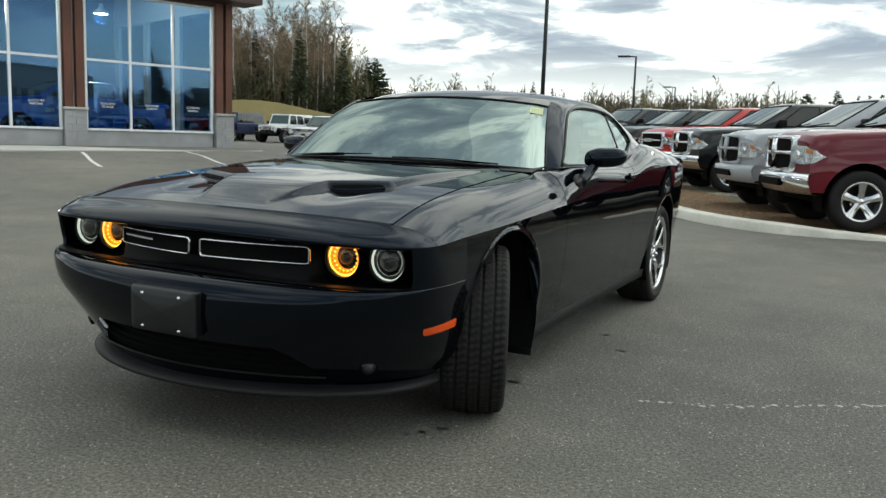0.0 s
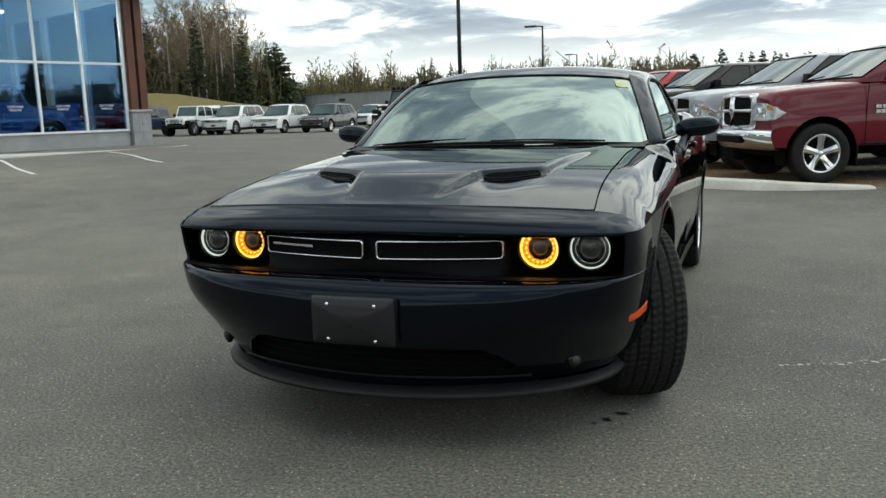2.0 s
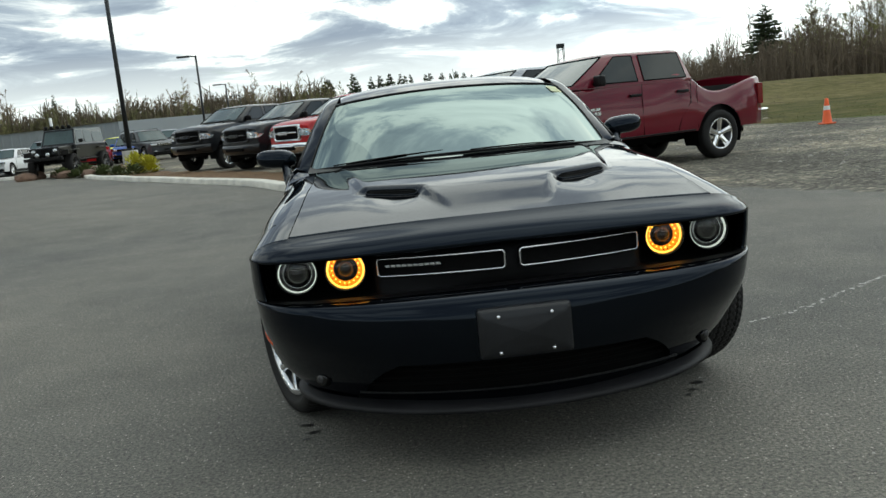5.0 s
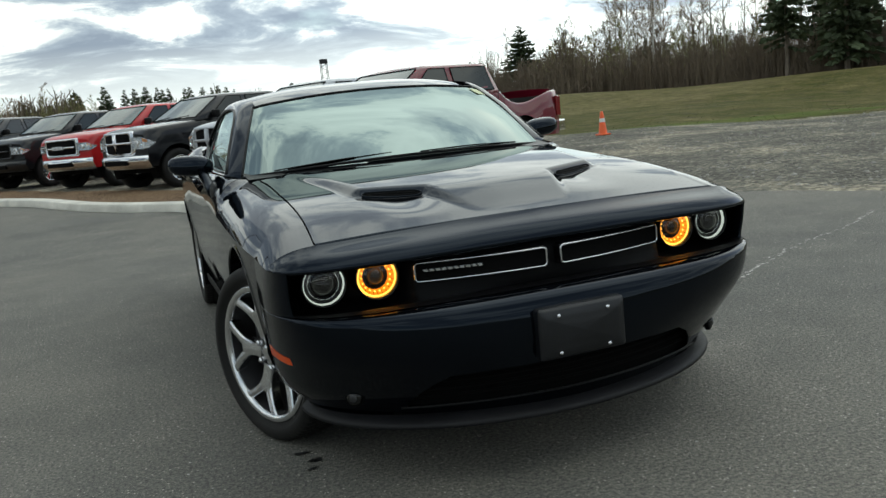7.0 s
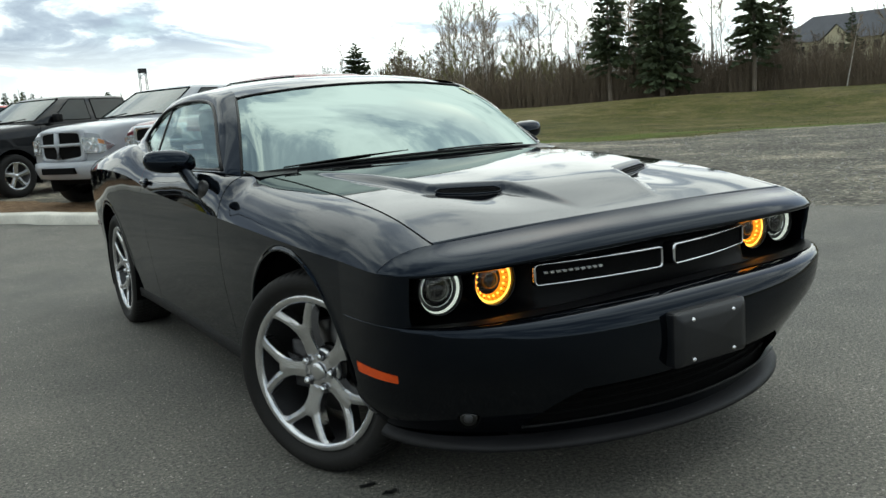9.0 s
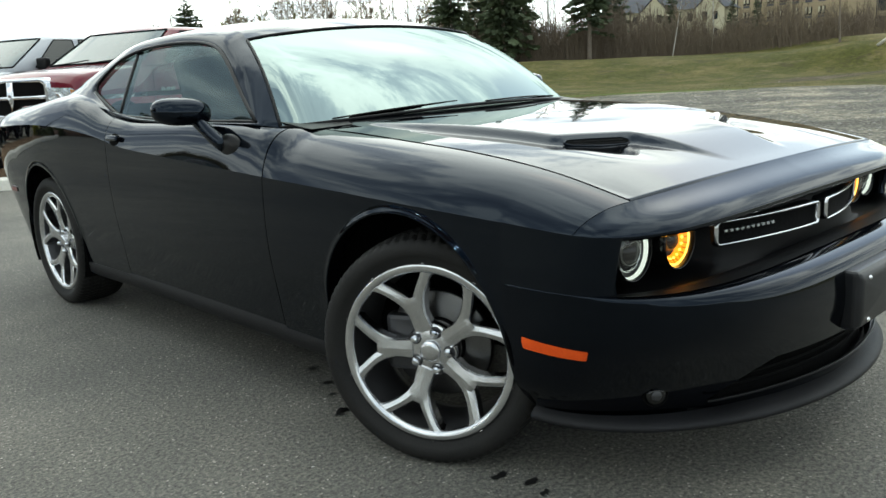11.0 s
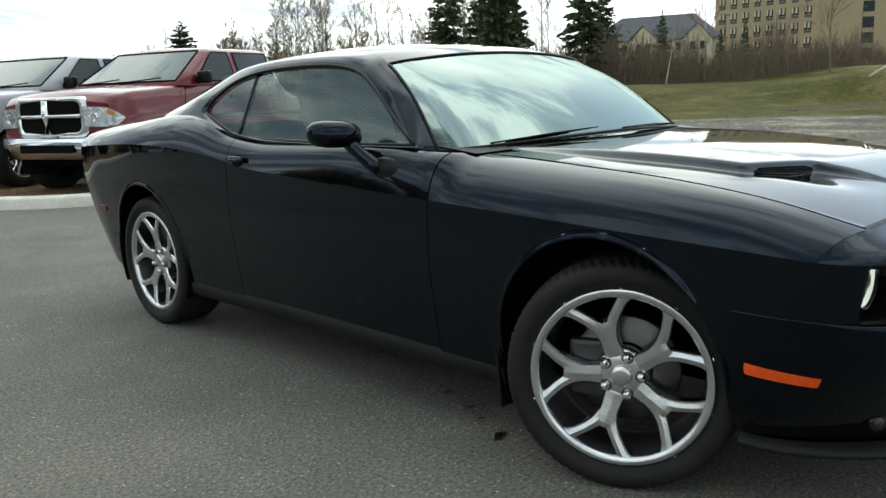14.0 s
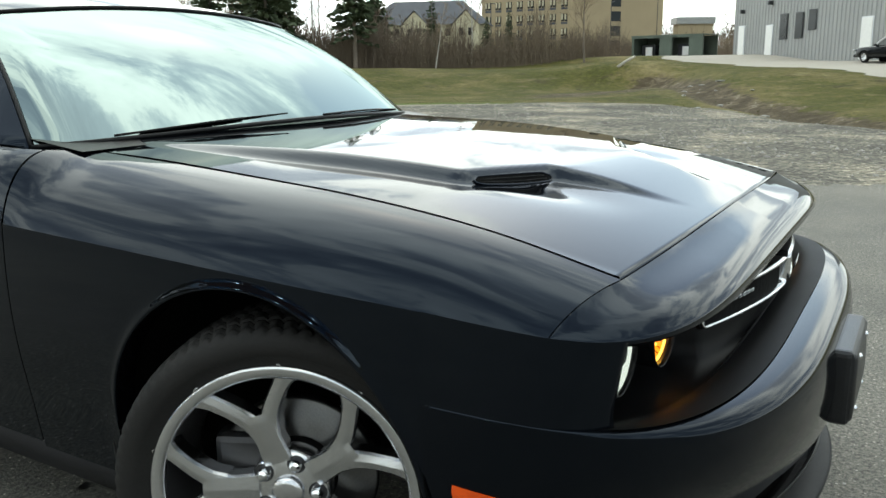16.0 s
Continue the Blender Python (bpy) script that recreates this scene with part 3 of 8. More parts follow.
def frame_matrix(x, y, z, ux, uy):
    """Pose whose local x runs along (ux, uy)."""
    return Matrix.Translation((x, y, z)) @ Matrix.Rotation(math.atan2(uy, ux), 4, "Z")


# ---- kerb ----
def kerb():
    c = smooth_curve([(x, y, 0) for x, y in KERB], 90)
    n = len(c)
    rows = []
    for i in range(n):
        d = c[min(i + 1, n - 1)] - c[max(i - 1, 0)]
        d /= np.linalg.norm(d)
        out = np.array((d[1] * -1, d[0], 0)) * -1      # away from the lot is on the other side
        z0 = gz(*c[i][:2])
        a = c[i]
        h = 0.13 if i > 3 else 0.03 + 0.033 * i
        w = out * -1
        sec = [(0.0, -0.05), (0.0, h - 0.03), (0.02, h - 0.005), (0.05, h), (0.27, h), (0.30, h - 0.02), (0.31, -0.05)]
        rows.append([a - out * s + np.array((0, 0, z0 + k)) for s, k in sec])
    ob = gpart("kerb", [list(r) for r in rows], M_KERB)
    return tagged(ob, "weathered pale concrete kerb round the truck display", "kerb", kind="structure")


kerb()


def paint_line(x0, y0, x1, y1, w=0.08):
    d = np.array((x1 - x0, y1 - y0)); L = np.linalg.norm(d); d /= L
    nrm = np.array((-d[1], d[0])) * w / 2
    n = 12
    rows = []
    for s in np.linspace(0, 1, n):
        p = np.array((x0, y0)) + d * L * s
        rows.append([(p[0] + nrm[0] * k, p[1] + nrm[1] * k, gz(p[0] + nrm[0] * k, p[1] + nrm[1] * k) + 0.012) for k in (1, -1)])
    return tagged(gpart("parking_line", rows, M_LINE, flip=False), "worn white painted parking bay line on asphalt", "road marking", "parking lines", "structure")


for seg in ((-14.7, 10.9, -10.7, 8.0), (-14.45, 14.1, -10.4, 11.1), (-15.0, 7.6, -11.0, 4.7), (-15.3, 4.4, -11.3, 1.5)):
    paint_line(*seg)


# ---- showroom ----
def showroom():
    base = 0.44
    b = empty("showroom", frame_matrix(-16.9, 18.75, base, -0.34, -0.94) @ Matrix.Diagonal((0.95, 1, 1, 1)), "glazed car showroom with grey block piers and red-brown timber posts", "building")
    # local x runs along the facade away from its corner, local y points into the building... (facade at y = 0, lot at y > 0 side is -y)

    def bx(name, x0, x1, y0, y1, z0, z1, mat, label="", parent=b, bevel=0.0):
        return box_part(name, x0, x1, y0, y1, z0, z1, mat, parent, label, bevel)
    bays = [(0.72, 5.05), (5.75, 10.1), (10.8, 15.1)]
    # piers: coursed block, each block a part
    for k, px in enumerate((0.0, 5.05, 10.1, 15.1)):
        pier = empty("pier"); pier.parent = b
        w = 0.68
        for r in range(5):
            for c_ in range(2):
                off = 0.0 if r % 2 else 0.12
                x0, x1 = (px, px + 0.34 + off) if c_ == 0 else (px + 0.34 + off, px + w)
                bx("block", x0 + 0.004, x1 - 0.004, -0.35, 0.16, -0.02 + r * 0.215, 0.19 + r * 0.215, M_BLOCK, "", pier, 0.006)
        bx("core", px + 0.01, px + w - 0.01, -0.34, 0.145, -0.1, 1.06, M_CONC, "", pier)
        bx("cap_stone", px - 0.04, px + w + 0.04, -0.38, 0.21, 1.06, 1.13, M_CONC, "", pier, 0.01)
        for tx in (0.05, 0.40):
            bx("timber_post", px + tx, px + tx + 0.25, -0.10, 0.13, 1.13, 4.65, M_TIMBER, "red-brown timber post", pier, 0.008)
        bx("steel_between", px + 0.02, px + w - 0.02, -0.30, -0.04, 1.13, 4.65, M_BLOCK, "", pier)
    for x0, x1 in bays:
        bay = empty("window_bay"); bay.parent = b
        bx("sill_wall", x0, x1, -0.30, 0.0, -0.1, 0.47, M_BLOCK, "grey block wall under the glazing", bay)
        bx("sill", x0, x1, -0.32, 0.05, 0.47, 0.53, M_WHITEFRAME, "", bay)
        n = 3
        for i in range(n + 1):
            x = x0 + (x1 - x0) * i / n
            bx("mullion", x - 0.035 + (0.035 if i == 0 else 0) - (0.035 if i == n else 0), x + 0.035 + (0.035 if i == 0 else 0) - (0.035 if i == n else 0), -0.09, 0.02, 0.53, 4.45, M_WHITEFRAME, "", bay)
        for z0 in (2.5, 4.45):
            bx("transom", x0, x1, -0.088, 0.018, z0, z0 + 0.07, M_WHITEFRAME, "", bay)
        for i in range(n):
            xa, xb = x0 + (x1 - x0) * i / n + 0.035, x0 + (x1 - x0) * (i + 1) / n - 0.035
            for za, zb in ((0.53, 2.5), (2.57, 4.45)):
                pn = bx("pane", xa, xb, -0.045, -0.035, za, zb, M_SHOWGLASS, "", bay)
                pn.visible_shadow = False
            cu = bpy.data.curves.new("lettering", "FONT")
            cu.body, cu.size, cu.align_x = "CUSTOMER\nPARKING", 0.09, "CENTER"
            cu.extrude = 0.001
            t = new("lettering", cu)
            cu.materials.append(M_WHITE)
            t.parent = bay
            t.matrix_local = Matrix.Translation(((xa + xb) / 2, -0.028, 1.24)) @ Matrix.Rotation(radians(180), 4, "Z") @ Matrix.Rotation(radians(90), 4, "X")
        bx("header_beam", x0, x1, -0.25, 0.10, 4.52, 4.70, M_DARKTRIM, "", bay)
    bx("eave_fascia", -0.75, 15.9, -0.4, 0.75, 4.70, 4.95, M_DARKTRIM, "dark brown eaves fascia")
    bx("upper_wall", 0.0, 15.8, -0.35, 0.0, 4.95, 6.4, M_TIMBER, "timber clad upper wall")
    bx("side_wall", 0.0, 0.3, -9.0, -0.35, -0.1, 0.55, M_METALWALL, "grey side wall under its glazing")
    bx("side_beam", 0.0, 0.3, -9.0, -0.35, 4.5, 6.4, M_METALWALL)
    for y0 in (-9.0, -6.3, -3.6, -0.75):
        bx("side_post", 0.02, 0.28, y0, y0 + 0.36, 0.55, 4.5, M_METALWALL)
    for y0 in (-8.64, -5.94, -3.24):
        sg = bx("side_pane", 0.14, 0.15, y0, y0 + 2.45, 0.55, 4.5, M_SHOWGLASS)
        sg.visible_shadow = False
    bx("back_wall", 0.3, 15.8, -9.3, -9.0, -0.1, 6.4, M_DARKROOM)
    bx("end_wall", 15.8, 16.1, -9.3, 0.0, -0.1, 6.4, M_METALWALL)
    bx("roof", -0.2, 16.2, -9.4, 0.05, 6.4, 6.6, M_DARKTRIM)
    for px in (3.2, 8.0, 12.8):
        lamp = empty("ceiling_lamp"); lamp.parent = b
        gpart("shade", lathe([(0.05, 4.62), (0.07, 4.5), (0.24, 4.32), (0.25, 4.28)], 24, "z") + np.array((px, -3.2, 0)), M_WHITEFRAME, lamp, "white bell shade", closed=True)
        gpart("bulb", lathe([(0.0, 4.24), (0.09, 4.26), (0.12, 4.32), (0.06, 4.42)], 20, "z") + np.array((px, -3.2, 0)), M_BULB, lamp, "lit lamp", closed=True)
        tube("cord", [(px, -3.2, 4.6), (px, -3.2, 6.4)], 0.012, M_POLE, lamp, n=5)
        glow = new("lamp_light", bpy.data.lights.new("lamp_light", "POINT"))
        glow.data.energy, glow.data.shadow_soft_size, glow.data.color = 260, 0.2, (1.0, 0.95, 0.88)
        glow.parent = lamp
        glow.location = (px, -3.2, 4.1)
    bx("room_floor", 0.3, 15.8, -9.0, -0.3, -0.1, 0.02, M_CONC)
    return b


showroom()


def sidewalk():
    bm = bmesh.new()
    top = [(-17.6, 6.0), (-15.95, 6.0), (-15.75, 9.5), (-14.95, 14.0), (-14.45, 16.9), (-14.6, 17.6), (-15.1, 18.1), (-17.3, 19.0), (-18.2, 19.2), (-20.2, 6.0)]
    z = 0.44
    v1 = [bm.verts.new((x, y, z)) for x, y in top]
    v0 = [bm.verts.new((x, y, -0.2)) for x, y in top]
    bm.faces.new(v1)
    for i in range(len(top)):
        j = (i + 1) % len(top)
        bm.faces.new((v1[i], v0[i], v0[j], v1[j]))
    bmesh.ops.recalc_face_normals(bm, faces=bm.faces)
    return tagged(part("sidewalk", bm, M_CONC), "pale concrete pavement in front of the showroom", "pavement", kind="structure")


sidewalk()


# ---- buildings ----
def ribbed_wall(name, x0, y0, x1, y1, z0, z1, mat, parent, pitch=0.45, depth=0.05):
    """Profiled metal sheet from one corner to the other."""
    d = np.array((x1 - x0, y1 - y0)); L = np.linalg.norm(d); d /= L
    nrm = np.array((d[1], -d[0]))
    rows = [[], []]
    n = int(L / pitch)
    for i in range(n + 1):
        for f, o in ((0.0, 0.0), (0.62, 0.0), (0.72, depth), (0.9, depth)):
            s = min(L, (i + f) * pitch)
            p = np.array((x0, y0)) + d * s + nrm * o
            rows[0].append((p[0], p[1], z0)); rows[1].append((p[0], p[1], z1))
    return gpart(name, rows, mat, parent, smooth=False)


def along(o, d, s, z, out=0.0):
    return (o[0] + d[0] * s - d[1] * out * -1 * -1, o[1] + d[1] * s + d[0] * out * -1, z)


def wall_box(name, p0, p1, s0, s1, z0, z1, out0, out1, mat, parent, label=""):
    """A box on a wall that runs p0 -> p1: from s0 to s1 along it, standing out0..out1 proud towards the right of the run."""
    d = np.array(p1, float) - np.array(p0, float); d /= np.linalg.norm(d)
    nrm = np.array((d[1], -d[0]))
    V = []
    for z_ in (z0, z1):
        for s, o in ((s0, out0), (s1, out0), (s1, out1), (s0, out1)):
            q = np.array(p0) + d * s + nrm * o
            V.append((q[0], q[1], z_))
    F = [(0, 3, 2, 1), (4, 5, 6, 7), (0, 1, 5, 4), (1, 2, 6, 5), (2, 3, 7, 6), (3, 0, 4, 7)]
    ob = pmesh(name, V, F, mat, parent, label, smooth=False)
    return ob


def metal_shed():
    b = empty("metal_shed", None, "grey ribbed metal workshop with white doors beyond the ditch", "building")
    A, B = (73.4, 14.1), (50.5, -4.2)
    L = math.dist(A, B)
    d = ((B[0] - A[0]) / L, (B[1] - A[1]) / L)
    ribbed_wall("wall", *A, *B, 0.6, 7.6, M_METALWALL, b)
    C = (A[0] + 14 * 0.99, A[1] + 14 * 0.12)
    ribbed_wall("wall", *C, *A, 0.6, 7.6, M_METALWALL, b)
    D = (B[0] + (C[0] - A[0]), B[1] + (C[1] - A[1]))
    pmesh("roof", [(*A, 7.6), (*B, 7.6), (*D, 8.4), (*C, 8.4)], [(0, 1, 2, 3)], M_METALWALL, b, smooth=False)
    zb = lambda s: 1.92 - (1.92 - 1.28) * s / 19.7
    for s, w in ((0.9, 0.9), (5.3, 0.9), (17.2, 1.1)):
        wall_box("door_frame", A, B, s - 0.06, s + w + 0.06, zb(s), zb(s) + 2.36 + (0.35 if s > 15 else 0), 0.02, 0.09, M_WHITEFRAME, b)
        wall_box("door", A, B, s, s + w, zb(s), zb(s) + 2.28 + (0.35 if s > 15 else 0), 0.05, 0.12, M_WHITE, b, "white steel door")
    for s, z0, h in ((7.3, 3.0, 1.75), (9.4, 3.0, 1.75), (11.1, 3.55, 1.3)):
        wall_box("window_frame", A, B, s - 0.07, s + 0.98, z0 - 0.07, z0 + h + 0.07, 0.02, 0.08, M_POLE, b)
        wall_box("window", A, B, s, s + 0.9, z0, z0 + h, 0.05, 0.1, M_DARKWIN, b, "dark window")
    for s, z0 in ((1.5, 5.2), (5.8, 5.6)):
        wall_box("wall_lamp", A, B, s, s + 0.22, z0, z0 + 0.3, 0.05, 0.4, M_POLE, b)
    wall_box("drip_edge", A, B, 0, L, 7.5, 7.62, 0.05, 0.2, M_METALWALL, b)
    return b


metal_shed()


def waste_enclosure():
    b = empty("waste_enclosure", None, "grey-green waste enclosure with two open bays", "enclosure")
    A, B = (79.2, 24.8), (77.0, 17.5)
    L = math.dist(A, B)
    for s0, s1 in ((0.0, 0.25), (3.1, 4.4), (6.2, L)):
        wall_box("panel", A, B, s0, s1, 1.6, 3.75, -0.1, 0.1, M_GREEN, b)
    wall_box("back_panel", A, B, 0, L, 1.6, 3.75, -2.6, -2.5, M_GREEN, b)
    wall_box("roof_panel", A, B, -0.1, L + 0.1, 3.80, 3.88, -2.7, 0.16, M_GREEN, b)
    wall_box("rail", A, B, 0, L, 3.62, 3.80, -0.12, 0.14, M_GREEN, b)
    wall_box("side_panel", A, B, 0.0, 0.1, 1.6, 3.75, -2.5, -0.1, M_GREEN, b)
    for s0 in (0.7, 4.7):
        wall_box("waste_bin", A, B, s0, s0 + 1.5, 1.7, 3.0, -1.9, -0.6, M_POLE, b, "dark waste bin")
        wall_box("bin_front", A, B, s0 + 0.5, s0 + 1.2, 2.0, 2.8, -0.6, -0.5, M_WHITE, b)
    return b


waste_enclosure()


def hotel():
    b = empty("hotel", None, "beige multi-storey hotel with rows of windows beyond the trees", "building")
    A, B, C = (165.7, 86.5), (164.3, 64.8), (180.0, 50.5)
    zt = 27.0
    for p, q in ((A, B), (B, C)):
        wall_box("wall", p, q, 0, math.dist(p, q), 2.0, zt, -8.0 if p == B else -12.0, 0.0, M_BEIGE, b)
    L = math.dist(A, B)
    for r in range(6):
        z0 = 4.2 + 2.95 * r
        for k in range(8):
            s = 0.9 + k * 2.62
            for o in (0.0, 0.78):
                w = wall_box("window", A, B, s + o, s + o + 0.62, z0, z0 + 1.55, 0.0, 0.1, M_DARKWIN, b)
                wall_box("pane", A, B, s + o + 0.05, s + o + 0.42, z0 + 0.35, z0 + 1.5, 0.1, 0.13, M_CREAM, w)
            wall_box("sill_vent", A, B, s, s + 1.4, z0 - 0.55, z0 - 0.1, 0.0, 0.08, M_SHINGLE, b)
    L2 = math.dist(B, C)
    for r in range(6):
        z0 = 4.2 + 2.95 * r
        wall_box("window", B, C, L2 * 0.42, L2 * 0.42 + 2.2, z0, z0 + 2.0, 0.0, 0.1, M_DARKWIN, b)
    wall_box("portico_roof", (182, 48), (186, 40.5), 0, 8.2, 9.6, 11.0, -6, 0, M_METALWALL, b)
    wall_box("portico_wall", (182, 48), (186, 40.5), 0.4, 7.8, 1.0, 9.6, -5.0, -0.4, M_BEIGE, b)
    return b


hotel()


def inn():
    b = empty("roadside_inn", None, "cream two-storey inn with grey hipped roof and gables", "building")
    A, B = (135.5, 97), (143.6, 74.5)
    L = math.dist(A, B)
    wall_box("wall", A, B, 0, L, 1.5, 9.2, -11, 0, M_CREAM, b)
    d = np.array(B) - np.array(A); d /= L
    nr = np.array((d[1], -d[0]))
    P = lambda s, o, z_: (*(np.array(A) + d * s + nr * o), z_)
    pmesh("roof", [P(-0.6, 0.6, 9.1), P(L + 0.6, 0.6, 9.1), P(L + 0.6, -11.6, 9.1), P(-0.6, -11.6, 9.1), P(5, -5.5, 13.9), P(L - 5, -5.5, 13.9)],
          [(0, 1, 5, 4), (1, 2, 5), (2, 3, 4, 5), (3, 0, 4)], M_SHINGLE, b, "grey shingle roof", smooth=False)
    for s in (10.5, 20.5):
        pmesh("gable", [P(s - 2.6, 0.9, 9.0), P(s + 2.6, 0.9, 9.0), P(s, 0.9, 11.6), P(s, -4.6, 11.6), P(s - 2.6, 0.9, 1.5), P(s + 2.6, 0.9, 1.5), P(s - 2.6, -0.3, 9.0), P(s + 2.6, -0.3, 9.0)], [(0, 1, 2), (4, 5, 1, 0)], M_CREAM, b, smooth=False)
        pmesh("gable_roof", [P(s - 3.0, 1.2, 8.75), P(s, 1.2, 11.8), P(s, -4.6, 11.8), P(s - 3.0, -1.0, 8.75), P(s + 3.0, 1.2, 8.75), P(s + 3.0, -1.0, 8.75)], [(0, 1, 2, 3), (1, 4, 5, 2)], M_SHINGLE, b, smooth=False)
        for k in (-1.3, 0.5):
            for z0 in (4.0, 7.0):
                wall_box("window", A, B, s + k, s + k + 0.9, z0, z0 + 1.4, 0.9, 1.0, M_DARKWIN, b)
    for s in (1.5, 4.0, 6.3, 14.2, 16.4):
        for z0 in (4.0, 7.0):
            wall_box("window", A, B, s, s + 0.95, z0, z0 + 1.4, 0.0, 0.1, M_DARKWIN, b)
    return b


inn()


def long_building():
    b = empty("long_warehouse", None, "long low blue-grey metal warehouse behind parked cars", "building")
    A, B = (-44, 71), (-19.5, 60.8)
    L = math.dist(A, B)
    ribbed_wall("wall", *A, *B, 0.4, 3.25, M_BLUEGREY, b, 0.9, 0.04)
    d = np.array(B) - np.array(A); d /= L
    nr = np.array((d[1], -d[0]))
    P = lambda s, o, z_: (*(np.array(A) + d * s + nr * o), z_)
    pmesh("roof", [P(0, 0.1, 3.25), P(L, 0.1, 3.25), P(L, -16, 3.6), P(0, -16, 3.6)], [(0, 1, 2, 3)], M_BLUEGREY, b, smooth=False)
    for u, f in ((L, (0, 1, 2, 3)), (0, (1, 0, 3, 2))):
        pmesh("end_wall", [P(u, 0, 0.4), P(u, -16, 0.4), P(u, -16, 3.6), P(u, 0.1, 3.25)], [f], M_BLUEGREY, b, smooth=False)
    wall_box("loading_door", A, B, 9.6, 12.6, 0.4, 2.1, 0.03, 0.1, M_METALWALL, b)
    wall_box("wall_vent", A, B, 10.4, 11.0, 2.55, 2.75, 0.05, 0.2, M_POLE, b)
    tube("vent_pipe", [P(16.5, -4, 3.2), P(16.5, -4, 4.3)], 0.12, M_WHITE, b)
    return b


long_building()


# ---- lamp posts, cone, mast ----
def lamp_post(x, y, h, arm=-1.0, plinth=False, r=0.075):
    z0 = gz(x, y)
    p = empty("street_lamp", Matrix.Translation((x, y, z0)), "tall dark lamp post on a pale concrete plinth" if plinth else "dark steel street lamp with a flat arm", "street lamp", "lot lamps")
    zb = 0.0
    if plinth:
        gpart("plinth", lathe([(0.0, 0.85), (0.29, 0.85), (0.31, 0.83), (0.31, -0.1)], 28, "z"), M_CONC, p, "round concrete plinth", closed=True)
        box_part("base_plate", -0.14, 0.14, -0.14, 0.14, 0.85, 0.93, M_POLE, p, "", 0.01)
        zb = 0.9
    tube("pole", [(0, 0, zb), (0, 0, h * 0.5), (0, 0, h)], r, M_POLE, p, n=10, taper=0.75)
    tube("arm", [(0, 0, h - 0.05), (arm * 0.35, 0, h + 0.0), (arm * 0.5, 0, h)], 0.035, M_POLE, p)
    box_part("lamp_head", min(arm * 0.35, arm * 1.05), max(arm * 0.35, arm * 1.05), -0.13, 0.13, h - 0.06, h + 0.04, M_POLE, p, "", 0.02)
    return p


lamp_post(-10.35, 30.75, 9.2, -1.0, True, 0.10)
lamp_post(-10.2, 45.5, 5.5)
lamp_post(-12.95, 70.2, 5.0)
lamp_post(-15.7, 95.0, 5.0)
lamp_post(138.5, 47.6, 10.0, 1.3)
lamp_post(150.0, 43.0, 11.0, 1.3)
lamp_post(122.0, 62.0, 9.6, 1.2)


def cone(x, y):
    c = empty("traffic_cone", Matrix.Translation((x, y, gz(x, y))), "orange traffic cone with a pale collar standing on gravel", "traffic cone")
    gpart("body", lathe([(0.125, 0.03), (0.115, 0.05), (0.048, 0.55), (0.032, 0.62), (0.0, 0.625)], 28, "z"), M_CONE, c, closed=True)
    gpart("collar", lathe([(0.0795, 0.34), (0.0660, 0.44)], 28, "z"), M_WHITE, c, closed=True)
    box_part("base", -0.15, 0.15, -0.15, 0.15, 0.0, 0.035, M_CONE, c, "", 0.012)
    return c


cone(10.55, 16.2)


def mast(x, y, h):
    m = empty("floodlight_mast", Matrix.Translation((x, y, 0)), "distant lattice mast with lamps on top", "mast")
    for sx, sy in ((-0.9, -0.9), (0.9, -0.9), (0.9, 0.9), (-0.9, 0.9)):
        tube("leg", [(sx * 1.5, sy * 1.5, 0), (sx, sy, h)], 0.13, M_POLE, m, n=5)
    for k in range(14):
        z0, z1 = h * k / 14, h * (k + 1) / 14
        s = 1 if k % 2 else -1
        tube("brace", [(-1.2 * s, -1.0, z0), (1.2 * s, -1.0, z1)], 0.09, M_POLE, m, n=4)
    box_part("lamp_bank", -1.25, 1.25, -0.6, 0.6, h - 0.2, h + 1.2, M_POLE, m, "", 0.2)
    return m


mast(60.5, 265, 19.5)

# ---- the black coupe ----
# Nose at -y, right-hand side at -x; front axle on y = 0, rear axle on y = 2.946.
WHEELBASE, TYRE_R = 2.968, 0.361
Z_CREASE = [(-0.66, 0.778), (-0.42, 0.79), (-0.26, 0.80), (0.11, 0.82), (0.7, 0.848), (1.17, 0.87), (1.55, 0.89), (1.9, 0.912), (2.2, 0.955), (2.6, 0.99), (3.0, 1.0), (3.5, 0.985), (4.0, 0.96)]
X_CREASE = [(-0.3965, 0.930), (-0.2, 0.944), (0.0, 0.950), (0.45, 0.952), (1.2, 0.944), (1.8, 0.940), (2.3, 0.945), (2.7, 0.955), (3.0, 0.957), (3.4, 0.940), (3.7, 0.915), (4.0, 0.862)]
X_IN = [(-0.70, 0.775), (-0.45, 0.757), (0.0, 0.748), (0.5, 0.748), (0.62, 0.76), (0.72, 0.835), (0.85, 0.862), (1.9, 0.862), (2.1, 0.858), (2.4, 0.838), (2.9, 0.79), (3.3, 0.75), (4.0, 0.70)]
Z_IN = [(-0.70, 0.842), (-0.45, 0.897), (-0.16, 0.938), (0.2, 0.968), (0.5, 0.990), (0.72, 1.005), (0.9, 1.014), (1.6, 1.020), (1.95, 1.030), (2.15, 1.056), (2.35, 1.108), (2.52, 1.140), (2.75, 1.146), (3.2, 1.118), (3.6, 1.09), (4.0, 1.055)]
ARCHES = [(-0.004, 0.390, 0.393), (2.960, 0.390, 0.393)]


def ring(z_, a, b, n, th):
    """Plan curve of the nose at one height: th 0 at the centre line, pi/2 at the flank (y = -0.3965)."""
    return np.stack([a * np.sin(th) ** (2 / n), -0.3965 - (b + 0.0235) * np.cos(th) ** (2 / n), np.full_like(th, z_)], -1)


